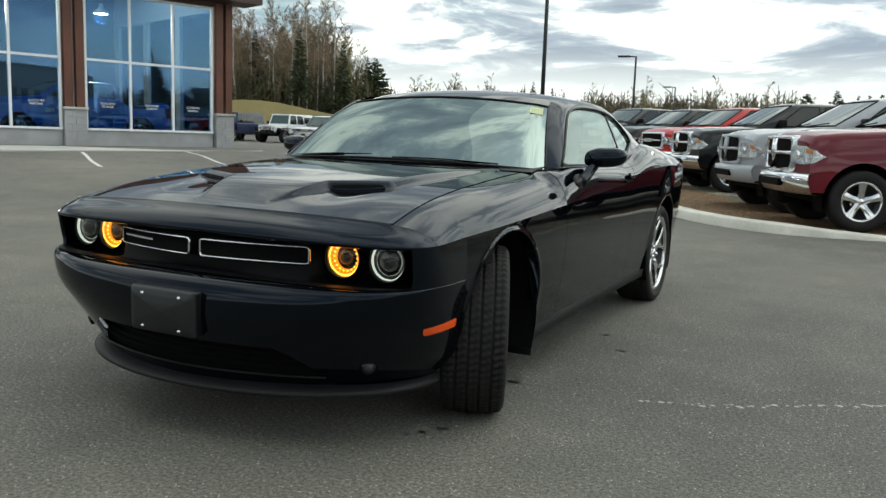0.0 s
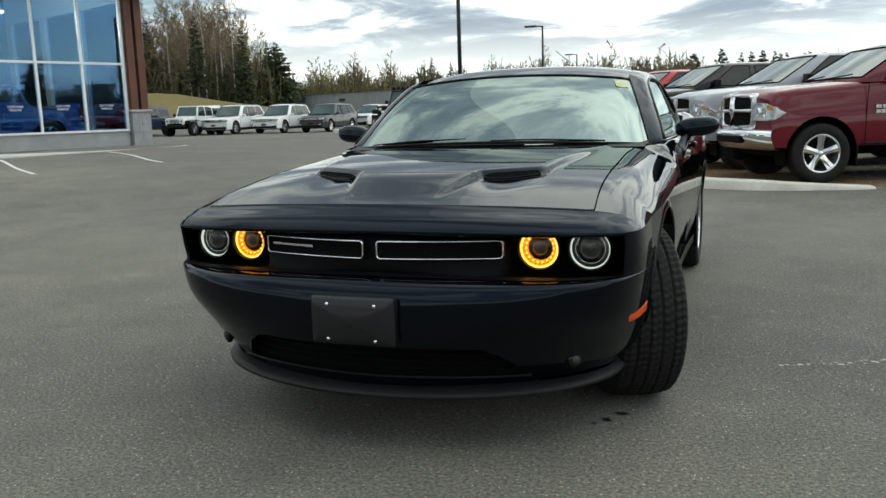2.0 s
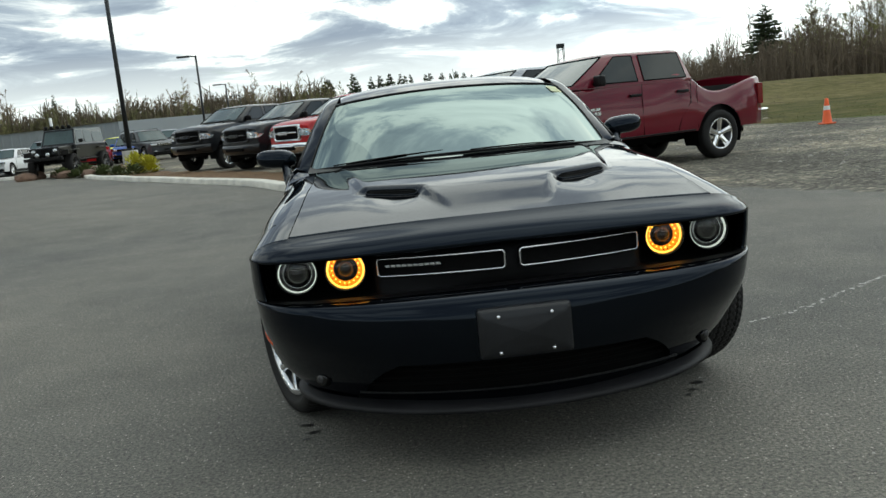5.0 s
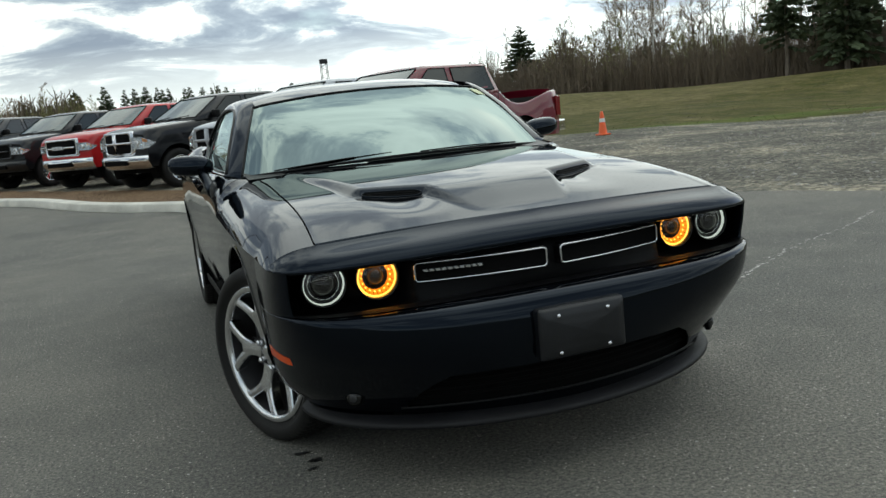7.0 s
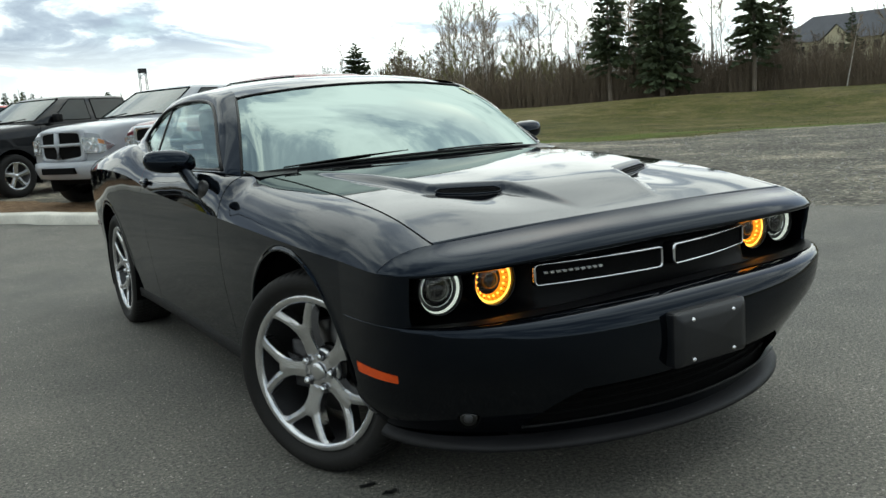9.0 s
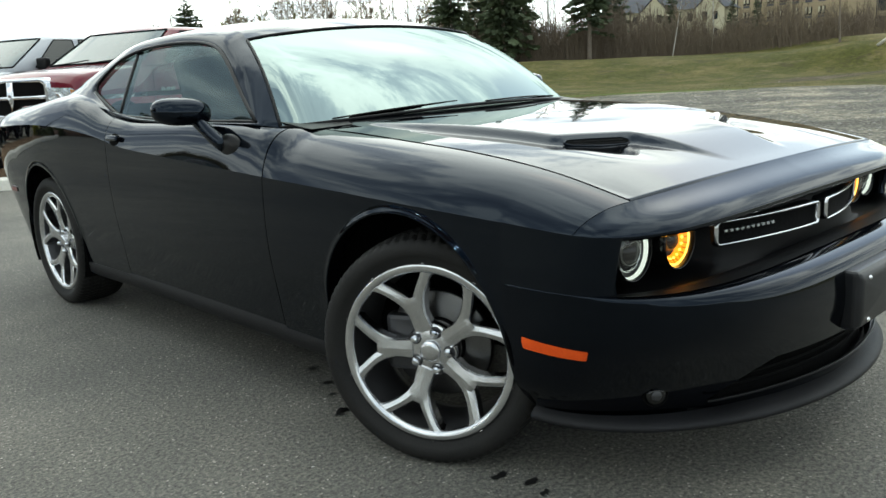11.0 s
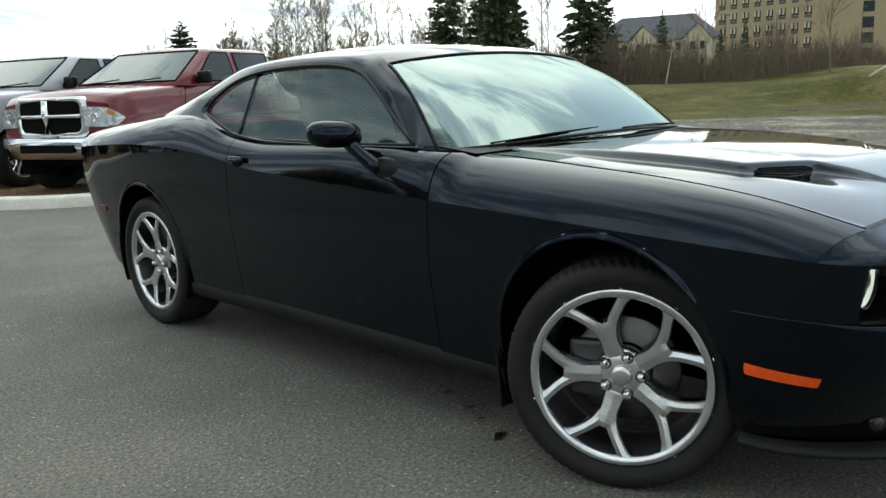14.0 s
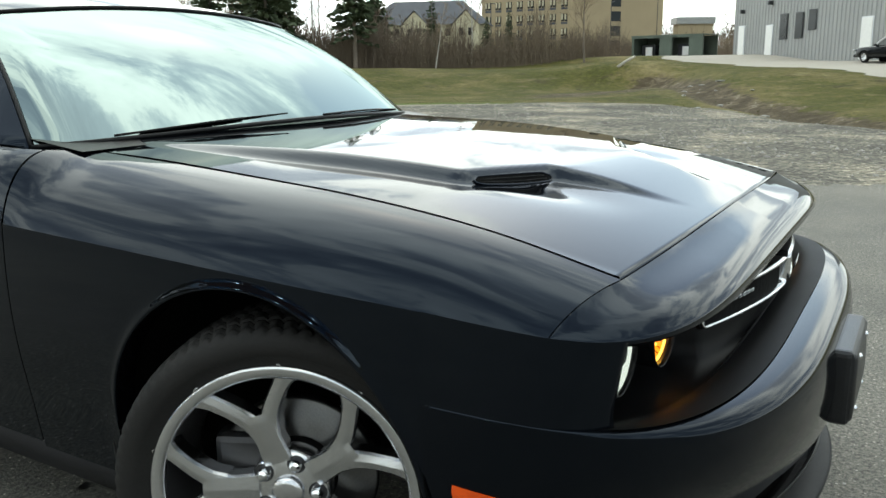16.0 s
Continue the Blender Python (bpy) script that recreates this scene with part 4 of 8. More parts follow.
def even(q, n):
    """The curve q at n points evenly spaced along it."""
    d = np.r_[0, np.cumsum(np.linalg.norm(np.diff(q, axis=0), axis=1))]
    return np.stack([np.interp(np.linspace(0, d[-1], n), d, q[:, k]) for k in range(3)], 1)


def x_crease(y):
    y = np.asarray(y, float)
    front = 0.930 * (1 - np.clip((-0.3965 - y) / 0.4335, 0, 0.999) ** 5.5) ** (1 / 5.5)
    return np.where(y < -0.3965, front, soft_table(X_CREASE, y))


def x_side(y, z_):
    """Half width of the flank below the crease."""
    zc, xc = soft_table(Z_CREASE, y), x_crease(y)
    t = np.clip((zc - z_) / (zc - 0.2), 0, 1)
    x = xc + 0.008 * np.sin(math.pi * np.clip(t * 1.5, 0, 1)) - 0.055 * t ** 2.2
    for yc, zw, r in ARCHES:
        d = np.hypot(np.asarray(y) - yc, z_ - zw)
        x = x + 0.005 * np.exp(-((d - r) / 0.014) ** 2)
    return x


def flank_upper(y0, y1, n, m=14):
    P = np.zeros((n, m, 3))
    for i, y in enumerate(np.linspace(y0, y1, n)):
        xc, zc = float(x_crease(y)), float(soft_table(Z_CREASE, y))
        lean = 0.062 * min(1, max(0, (-0.30 - y) / 0.32))
        xi, zi = float(soft_table(X_IN, y - lean)), float(soft_table(Z_IN, y - lean))
        kx, kz = xi + 0.74 * (xc - xi), zi - 0.10 * (zi - zc)
        for j, s in enumerate(np.linspace(0, 1, m)):
            P[i, j] = ((1 - s) ** 2 * xi + 2 * s * (1 - s) * kx + s * s * xc, y - lean * (1 - s), (1 - s) ** 2 * zi + 2 * s * (1 - s) * kz + s * s * zc)
    return P


def flank_lower(ys, zbot, m=22):
    P = np.zeros((len(ys), m, 3))
    for i, y in enumerate(ys):
        zc = float(soft_table(Z_CREASE, y))
        z0 = zbot(y)
        zz = zc + (z0 - zc) * np.linspace(0, 1, m) ** 0.9
        P[i, :, 0], P[i, :, 1], P[i, :, 2] = x_side(np.full(m, y), zz), y, zz
    return P


def with_return(P, depth=0.025):
    """Adds a turned-in edge along the last column of a grid, so that the panel shows its thickness."""
    E1 = P[:, -1:].copy(); E1[..., 0] -= depth * 0.35; E1[..., 2] += 0.0
    E2 = P[:, -1:].copy(); E2[..., 0] -= depth * 2.2
    return np.concatenate([P, E1, E2], 1)


def both(name, P, mat, parent, label="", flip=False):
    """The right-hand part (at -x) and its mirror image."""
    a = gpart(name, P, mat, parent, label, flip=flip)
    b = gpart(name, mirror_pts(P), mat, parent, label, flip=not flip)
    return a, b


def arch_stations(yc, r, n=34):
    return yc - (r - 0.0005) * np.cos(np.linspace(0, math.pi, n))


def hood_height(x, y):
    side = soft_table([(-0.72, 0.840), (-0.45, 0.899), (-0.16, 0.940), (0.2, 0.970), (0.5, 0.992), (0.75, 1.004)], y)
    crown = soft_table([(-0.72, 0.018), (-0.45, 0.020), (-0.1, 0.019), (0.3, 0.020), (0.75, 0.022)], y)
    ax = np.abs(x)
    base = side + crown * (1 - np.clip(ax / 0.75, 0, 1) ** 3.0)
    ss = lambda t: np.clip(t, 0, 1) ** 2 * (3 - 2 * np.clip(t, 0, 1))
    grow = ss((y + 0.66) / 0.30)
    fade = 1 - 0.75 * ss((y - 0.05) / 0.55)
    narrow = np.interp(y, [-0.66, -0.385, 0.6], [0.17, 0.262, 0.40])
    inner = ss((narrow - ax) / 0.045 + 0.5)
    wide = np.interp(y, [-0.4, -0.27, 0.1, 0.6], [0.50, 0.505, 0.56, 0.63])
    lip = -0.378 + (ax - 0.25) / 0.24 * 0.100
    outer = ss((wide - ax) / 0.05 + 0.5) * ss((y - lip) / 0.05)
    # shallow trough ahead of each intake
    dip = -0.009 * np.exp(-((ax - 0.37) / 0.105) ** 2) * ss((y + 0.62) / 0.25) * (1 - ss((y - lip) / 0.016))
    return base + 0.024 * grow * fade * np.maximum(inner, outer) + dip


def tyre_mesh(r=TYRE_R, rim=0.276, w=0.262):
    """Tyre turned round x: sidewalls and a tread with ribs, grooves and cross cuts."""
    n = 300
    across = np.r_[np.linspace(-0.5, 0.5, 53)]
    V, F = [], []
    prof = []
    for s in across:
        x = s * w * 0.86
        rr = r - 0.010 * abs(2 * s) ** 3.2
        prof.append((rr, x))
    tread = np.array(prof)
    side_r = [(r - 0.016, 0.455), (r - 0.030, 0.492), (r - 0.055, 0.505), (rim + 0.022, 0.478), (rim + 0.006, 0.44), (rim - 0.006, 0.40)]
    left = [(rr, -k * w) for rr, k in side_r[::-1]]
    right = [(rr, k * w) for rr, k in side_r]
    full = left + [tuple(t) for t in tread] + right
    k0, k1 = len(left), len(left) + len(tread)
    P = np.zeros((len(full), n, 3))
    ang = np.arange(n) * 2 * math.pi / n
    for i, (rr, x) in enumerate(full):
        rad = np.full(n, rr)
        if k0 <= i < k1:
            s = across[i - k0]
            deep = any(abs(s - g) < 0.021 for g in (-0.31, -0.11, 0.11, 0.31))
            if deep:
                rad -= 0.011
            else:
                phase = (ang * 75 / (2 * math.pi) + 2.2 * s + (0.5 if abs(s) < 0.09 else 0.0)) % 1.0
                wide = 0.36 if abs(s) > 0.33 else 0.27
                rad = np.where(phase < wide, rad - (0.009 if abs(s) > 0.33 else 0.007), rad)
        P[i, :, 0], P[i, :, 1], P[i, :, 2] = x, rad * np.cos(ang), rad * np.sin(ang)
    return P


def ribbon(path, widths, x_out, x_back, edge=0.004):
    """A spoke: a strip in the wheel plane along path (y, z), with its own width and outer x at each point."""
    p = np.asarray(path, float)
    rows = []
    for i in range(len(p)):
        d = p[min(i + 1, len(p) - 1)] - p[max(i - 1, 0)]
        d /= np.linalg.norm(d)
        nrm = np.array([-d[1], d[0]])
        w, xo = widths[i], x_out[i]
        l, r_ = p[i] + nrm * w, p[i] - nrm * w
        li, ri = p[i] + nrm * (w - edge), p[i] - nrm * (w - edge)
        lb, rb = p[i] + nrm * (w * 0.82), p[i] - nrm * (w * 0.82)
        rows.append([(x_back[i], *lb), (xo + edge * 1.6, *l), (xo, *li), (xo - edge * 0.8, *p[i]), (xo, *ri), (xo + edge * 1.6, *r_), (x_back[i], *rb)])
    return rows


def wheel(name, m, label, steer=0.0):
    """A wheel whose outer face looks to -x before m is applied."""
    w = empty(name, m, label, "wheel")
    gpart("tyre", tyre_mesh(), M_TYRE, w, closed=True)
    rim = empty("rim"); rim.parent = w
    rim.scale = (1.0, 1.055, 1.055)
    barrel = [(0.262, -0.112), (0.258, -0.118), (0.250, -0.116), (0.244, -0.104), (0.238, -0.085), (0.232, -0.02), (0.226, 0.05), (0.236, 0.09), (0.262, 0.108)]
    gpart("barrel", lathe(barrel, 64, "x"), M_POCKET, rim, closed=True)
    gpart("rim_lip", lathe([(0.263, -0.1105), (0.2625, -0.1175), (0.257, -0.1195), (0.247, -0.1185), (0.238, -0.114), (0.236, -0.100)], 72, "x"), M_ALLOY, rim, "polished rim edge", closed=True)
    for k in range(5):
        a = radians(90 + 72 * k - 18)
        ca, sa = math.cos(a), math.sin(a)
        turn = lambda q: (q[0] * ca - q[1] * sa, q[0] * sa + q[1] * ca)
        V, F = [], []

        def add(rows):
            base = len(V)
            n_, m_ = len(rows), len(rows[0])
            for r_ in rows:
                for q in r_:
                    V.append((q[0], *turn(q[1:])))
            F.extend(tuple(base + i for i in f) for f in grid_faces(n_, m_))
            F.append(tuple(base + i for i in range(m_))[::-1])
        # the stem from the hub, then two prongs out to the rim
        add(ribbon([(0.058, 0), (0.078, 0), (0.105, 0), (0.130, 0), (0.150, 0), (0.164, 0)], [0.030, 0.029, 0.027, 0.029, 0.033, 0.030], [-0.0835, -0.086, -0.090, -0.094, -0.097, -0.0965], [-0.04, -0.04, -0.045, -0.05, -0.055, -0.06]))
        for sgn in (1, -1):
            add(ribbon(smooth_curve([(0.122, sgn * 0.011), (0.150, sgn * 0.020), (0.178, sgn * 0.039), (0.204, sgn * 0.063), (0.224, sgn * 0.083), (0.237, sgn * 0.098)], 15),
                       np.interp(np.linspace(0, 1, 15), [0, 0.2, 0.5, 0.75, 0.88, 1], [0.019, 0.0185, 0.0165, 0.0165, 0.020, 0.029]),
                       np.interp(np.linspace(0, 1, 15), [0, 0.5, 1], [-0.0905, -0.102, -0.1135]), np.linspace(-0.045, -0.065, 15)))
        pmesh("spoke", V, F, M_ALLOY, rim, smooth=False)
    hubp = [(0.0, -0.098), (0.018, -0.0975), (0.029, -0.095), (0.0315, -0.090), (0.032, -0.075)]
    gpart("hub_cap", lathe(hubp, 28, "x"), M_ALLOY, rim, "brushed centre cap", closed=True)
    gpart("hub", lathe([(0.030, -0.083), (0.062, -0.081), (0.078, -0.074), (0.082, -0.05), (0.07, 0.0)], 40, "x"), M_ALLOY, rim, closed=True)
    for k in range(5):
        a = radians(90 + 72 * k + 18)
        nut = lathe([(0.0, -0.1045), (0.006, -0.1035), (0.0105, -0.099), (0.0125, -0.093), (0.0125, -0.074)], 12, "x")
        nut[..., 1] += 0.0575 * math.cos(a); nut[..., 2] += 0.0575 * math.sin(a)
        cup = lathe([(0.010, -0.0795), (0.0165, -0.0818), (0.0185, -0.0822)], 16, "x")
        cup[..., 1] += 0.0575 * math.cos(a); cup[..., 2] += 0.0575 * math.sin(a)
        gpart("lug_recess", cup - (0.0012, 0, 0), M_POCKET, rim, closed=True)
        gpart("lug_nut", nut, M_CHROME, rim, closed=True, smooth=False)
    gpart("brake_disc", lathe([(0.06, -0.01), (0.165, -0.01), (0.17, -0.004), (0.17, 0.012), (0.06, 0.014)], 48, "x"), M_STEEL, w, "steel brake disc", closed=True)
    gpart("hub_drum", lathe([(0.0, -0.03), (0.075, -0.03), (0.085, -0.02), (0.085, 0.03)], 32, "x"), M_SHELL, w, closed=True)
    bm = bmesh.new(); bbox(bm, -0.035, 0.03, 0.06, 0.17, -0.09, 0.09, 0.015)
    part("brake_caliper", bm, M_POCKET, w)
    return w


def coupe():
    car = empty("sports_coupe", None, "glossy black two-door muscle coupe parked on asphalt, front wheels turned", "car")
    body = empty("body"); body.parent = car
    th = np.concatenate([np.linspace(0, 1, 60) ** 1.0]) * math.pi / 2
    # bumper skin, wrapped round the nose
    rings = [(0.626, 0.925, 0.380, 4.6), (0.631, 0.930, 0.41, 4.4), (0.631, 0.933, 0.45, 4.1), (0.628, 0.934, 0.49, 3.8), (0.619, 0.935, 0.522, 3.5), (0.602, 0.936, 0.539, 3.3), (0.565, 0.937, 0.5485, 3.15), (0.53, 0.937, 0.552, 3.0), (0.49, 0.936, 0.553, 2.75), (0.45, 0.934, 0.550, 2.45),
             (0.42, 0.931, 0.546, 2.27), (0.40, 0.929, 0.542, 2.17), (0.37, 0.926, 0.536, 2.05), (0.34, 0.922, 0.529, 1.95), (0.31, 0.917, 0.520, 1.88), (0.28, 0.910, 0.508, 1.84), (0.25, 0.90, 0.495, 1.82), (0.235, 0.895, 0.485, 1.82)]
    R = np.array([even(ring(*r, np.linspace(0, math.pi / 2, 900)), 60) for r in rings])
    for i, r in enumerate(rings):       # meet the flank at its own width
        w_end = float(x_side(np.array(-0.3965), np.array(r[0])))
        w_end *= float(np.interp(r[0], [0.235, 0.25, 0.28, 0.31, 0.34, 0.40], [0.900, 0.916, 0.945, 0.968, 0.986, 1.0]))   # tucked in below
        R[i, :, 0] *= w_end / R[i, -1, 0]
    k0 = [r[0] for r in rings].index(0.40)
    jb = 24
    for i, r in enumerate(rings):       # the columns lean so that the intake's ends follow its outline
        f = np.interp(np.interp(r[0], [0.28, 0.31, 0.34, 0.37, 0.40, 0.49], [0.555, 0.545, 0.52, 0.485, 0.43, 0.43]), R[i, :, 0], np.arange(60))
        u = np.interp(np.arange(60), [0, jb, 59], [0, f, 59])
        R[i] = np.stack([np.interp(u, np.arange(60), R[i, :, k]) for k in range(3)], 1)
    both_R = np.concatenate([mirror_pts(R[:, :0:-1]), R], 1)
    gpart("front_bumper", both_R, M_BUMPER, body, "glossy black front bumper", flip=True,
          skip=lambda i, j: k0 <= i <= k0 + 3 and 59 - jb <= j < 59 + jb)
    # lower grille: recessed mesh behind the opening, with its slats
    def inside(a, b, width):
        q = ring(0.41, a, b, 1.88, th)
        q = q[q[:, 0] < width]
        return np.concatenate([mirror_pts(q[:0:-1]), q])
    gr = inside(0.86, 0.46, 0.60)
    back = np.array([gr - (0, 0, 0.0), gr - (0, 0, 0.17)])
    gpart("lower_grille", back, M_SHELL, body, "dark lower air intake", flip=True)
    for k in range(4):
        c = inside(0.875, 0.478, 0.56) * (1, 1, 0) + (0, 0, 0.385 - 0.025 * k)
        tube("grille_slat", c[::3], 0.005, M_SHELL, body, n=6)
    lip_pts = np.concatenate([mirror_pts(ring(0.287, 0.905, 0.512, 1.84, th[:34])[:0:-1]), ring(0.287, 0.905, 0.512, 1.84, th[:34])])
    tube("intake_edge", lip_pts[6:-6:2], 0.004, M_TRIM, body, "satin lower edge of the intake", n=6)
    # chin spoiler
    sp = [(0.250, 0.812, 0.476, 1.96), (0.243, 0.822, 0.515, 1.98), (0.234, 0.832, 0.540, 1.98), (0.227, 0.836, 0.546, 1.98), (0.217, 0.834, 0.544, 1.98), (0.210, 0.815, 0.52, 1.98), (0.210, 0.74, 0.40, 1.98)]
    S = np.array([even(ring(*r, np.linspace(0, math.pi / 2, 900)), 60) for r in sp])
    S = np.concatenate([mirror_pts(S[:, :0:-1]), S], 1)
    gpart("chin_spoiler", S, M_MATT, body, "matt black chin spoiler", flip=True)
    # skin of the corner beside the lamps
    t2 = th[th > radians(58)]
    C = np.array([ring(z_, a, b, n_, t2) for z_, a, b, n_ in [(0.780, 0.930, 0.409, 5.5), (0.74, 0.932, 0.403, 5.3), (0.70, 0.934, 0.400, 5.1), (0.66, 0.934, 0.396, 4.8), (0.631, 0.930, 0.41, 4.4)]])
    for i in range(len(C)):
        C[i, :, 0] *= float(x_side(np.array(-0.3965), np.array(C[i, 0, 2]))) / C[i, -1, 0]
    C[0, :, 2] = soft_table(Z_CREASE, C[0, :, 1]) + 0.001
    cut = int(np.argmax(C[2, :, 0] > 0.828))
    C = C[:, cut:]
    C = np.concatenate([C[:, :1] + np.array((0.0, 0.09, 0.0)), C[:, :1] + np.array((-0.006, 0.012, 0)), C], 1)
    both("front_corner", mirror_pts(C), M_PAINT, body, flip=False)
    # header panel between lamps and bonnet
    top = smooth_curve([(0, -0.712, 0.866), (0.25, -0.711, 0.863), (0.5, -0.703, 0.855), (0.66, -0.694, 0.849)] + [tuple(q) for q in flank_upper(-0.624, 0.0, 2)[0][[0, 3, 6, 9, 11, 13]]], 60)
    tl = np.linspace(0, 1, 60)
    lipc = ring(0.779, 0.930, 0.410, 5.5, np.linspace(0, 1, 400) * math.pi / 2)
    lipc = smooth_curve(np.vstack([lipc[lipc[:, 0] < top[-1, 0] - 0.01][::6], top[-1:]]), 60)
    H = []
    soft_end = 1 - np.clip((tl - 0.5) / 0.5, 0, 1) ** 2
    for s in np.linspace(0, 1, 14):
        p = top * (1 - s) + lipc * s
        bul = math.sin(math.pi * s ** 1.7)
        p = p + np.stack([np.zeros(60), -0.007 * bul * soft_end, 0.014 * bul * soft_end], 1)
        H.append(p)
    H.append(lipc + (0, 0.012, -0.010)); H.append(lipc + (0, 0.04, -0.008)); H.append(lipc * (0.97, 1, 1) + (0, 0.14, -0.004))
    H = np.array(H)
    H = np.concatenate([mirror_pts(H[:, :0:-1]), H], 1)
    gpart("header_panel", H, M_PAINT, body, "glossy black nose panel", flip=True)
    # the dark face behind lamps and grille, and the shelf below it
    tf = th
    Fc = [ring(0.6335, 0.926, 0.462, 4.05, tf), ring(0.6345, 0.922, 0.42, 4.3, tf), ring(0.631, 0.912, 0.388, 4.4, tf), ring(0.612, 0.90, 0.378, 4.0, tf), ring(0.610, 0.885, 0.372, 2.9, tf), ring(0.625, 0.88, 0.380, 2.2, tf), ring(0.66, 0.88, 0.378, 2.05, tf), ring(0.775, 0.88, 0.370, 2.05, tf), ring(0.790, 0.88, 0.29, 2.1, tf)]
    Fc = np.array(Fc)
    step_ = np.clip((np.abs(Fc[4:, :, 0]) - 0.472) / 0.022, 0, 1)
    Fc[4:, :, 1] += 0.085 * step_ * step_ * (3 - 2 * step_) * (Fc[4:, :, 2] > 0.615)
    gpart("grille_panel", np.concatenate([mirror_pts(Fc[:, :0:-1]), Fc], 1), M_FACE, body, "black grille panel and bumper shelf", flip=True)
    # two framed grille inserts
    for sgn in (-1, 1):
        cx, cz = sgn * 0.2475, 0.716
        bow = lambda x: -0.838 + 0.087 * (abs(x) / 0.47) ** 1.8
        rows = []
        for off, yy in ((0.0, 0.012), (0.0, 0.0), (-0.0045, -0.002), (-0.0065, 0.004), (-0.0065, 0.028)):
            rows.append([(cx + a, bow(cx + a) + yy, cz + b) for a, b in dense_rect(0.447 + 2 * off, 0.068 + 2 * off, 0.016 + off)])
        gpart("grille_frame", rows, M_CHROME, body, "thin chrome grille surround", closed=True)
        q = dense_rect(0.449, 0.070, 0.017)
        gpart("grille_housing", [[(cx + a, bow(cx + a) + yy, cz + b) for a, b in q] for yy in (0.006, 0.075)], M_TRIM, body, closed=True)
        gpart("grille_insert", [[(cx + a, bow(cx + a) + 0.014, cz + b) for a in np.linspace(-0.219, 0.219, 15)] for b in (-0.0305, 0.0, 0.0305)], M_SHELL, body, flip=False, smooth=False)
    # badge on the right-hand insert, as plain slanted bars
    for k in range(10):
        x0 = -0.440 + 0.0195 * k
        yb = -0.838 + 0.087 * (abs(x0) / 0.47) ** 1.8 + 0.004
        bm = bmesh.new(); bbox(bm, x0, x0 + 0.0165, yb - 0.002, yb + 0.003, 0.7155, 0.7245, 0.001, 1)
        for k_, zc_ in ((0, 0.7205),):
            bbox(bm, x0 + 0.004, x0 + 0.0125, yb - 0.0026, yb - 0.002, zc_ - 0.0018, zc_ + 0.0018)
        for v in bm.verts:
            v.co.x -= (v.co.z - 0.72) * 0.5
        part("badge_bar", bm, M_SILVERPRINT, body)
    # lamps
    for sgn in (-1, 1):
        for x0, amber in ((0.757, False), (0.583, True)):
            lamp = empty("turn_signal_lamp" if amber else "headlamp"); lamp.parent = car
            yf = -0.686 if not amber else -0.708
            cx, cz = sgn * x0, 0.714
            shift = lambda P: P * (0.955, 1, 0.955) + np.array((cx, yf, cz))
            gpart("bezel", shift(lathe([(0.078, 0.10), (0.079, 0.0), (0.077, -0.004), (0.0735, -0.002), (0.072, 0.006), (0.0718, 0.03)], 48, "y")), M_GLOSSBLK, lamp, closed=True)
            if amber:
                gpart("amber_ring", shift(lathe([(0.0715, 0.022), (0.0705, 0.012), (0.067, 0.009), (0.0635, 0.013)], 48, "y")), M_AMBERHOT, lamp, "lit amber light ring", closed=True)
                gpart("amber_cone", shift(lathe([(0.0635, 0.013), (0.060, 0.017), (0.052, 0.024), (0.045, 0.036)], 48, "y")), M_AMBER, lamp, "glowing orange inner cone", closed=True)
                for k in range(24):
                    a = 2 * math.pi * k / 24
                    rib = np.array([(0.0625, 0.0135), (0.054, 0.021)])
                    tube("cone_rib", [(cx + 0.955 * r_ * math.cos(a), yf + h_, cz + 0.955 * r_ * math.sin(a)) for r_, h_ in rib], 0.0011, M_GLOSSBLK, lamp, n=4)
                for k in range(18):
                    a = 2 * math.pi * k / 18
                    bm = bmesh.new(); bmesh.ops.create_icosphere(bm, subdivisions=1, radius=0.0042, matrix=Matrix.Translation((cx + 0.050 * math.cos(a), yf + 0.0235, cz + 0.050 * math.sin(a))))
                    part("diode", bm, M_AMBERHOT, lamp)
                gpart("reflector", shift(lathe([(0.046, 0.034), (0.040, 0.044), (0.034, 0.06), (0.0, 0.065)], 32, "y")), M_POCKET, lamp, closed=True)
                gpart("projector", shift(lathe([(0.030, 0.06), (0.031, 0.03), (0.026, 0.018), (0.014, 0.011), (0.0, 0.009)], 28, "y")), M_GLOSSBLK, lamp, "dark projector eye", closed=True)
            else:
                gpart("halo", shift(lathe([(0.0725, 0.016), (0.072, 0.006), (0.0705, 0.004), (0.0685, 0.007), (0.0675, 0.016)], 48, "y")), M_HALO, lamp, "white light ring", closed=True)
                gpart("inner_ring", shift(lathe([(0.056, 0.024), (0.0545, 0.016), (0.052, 0.016), (0.050, 0.026)], 40, "y")), M_CHROME, lamp, "bright inner ring", closed=True)
                gpart("reflector", shift(lathe([(0.0675, 0.016), (0.054, 0.022), (0.046, 0.05), (0.0, 0.06)], 32, "y")), M_POCKET, lamp, closed=True)
                gpart("projector", shift(lathe([(0.040, 0.05), (0.041, 0.02), (0.035, 0.006), (0.02, -0.003), (0.0, -0.006)], 32, "y")), M_GLOSSBLK, lamp, "dark projector eye", closed=True)
            lens = gpart("lens", shift(lathe([(0.074, -0.003), (0.06, -0.010), (0.03, -0.015), (0.0, -0.017)], 36, "y")), M_LENS, lamp, closed=True)
            lens.visible_shadow = False
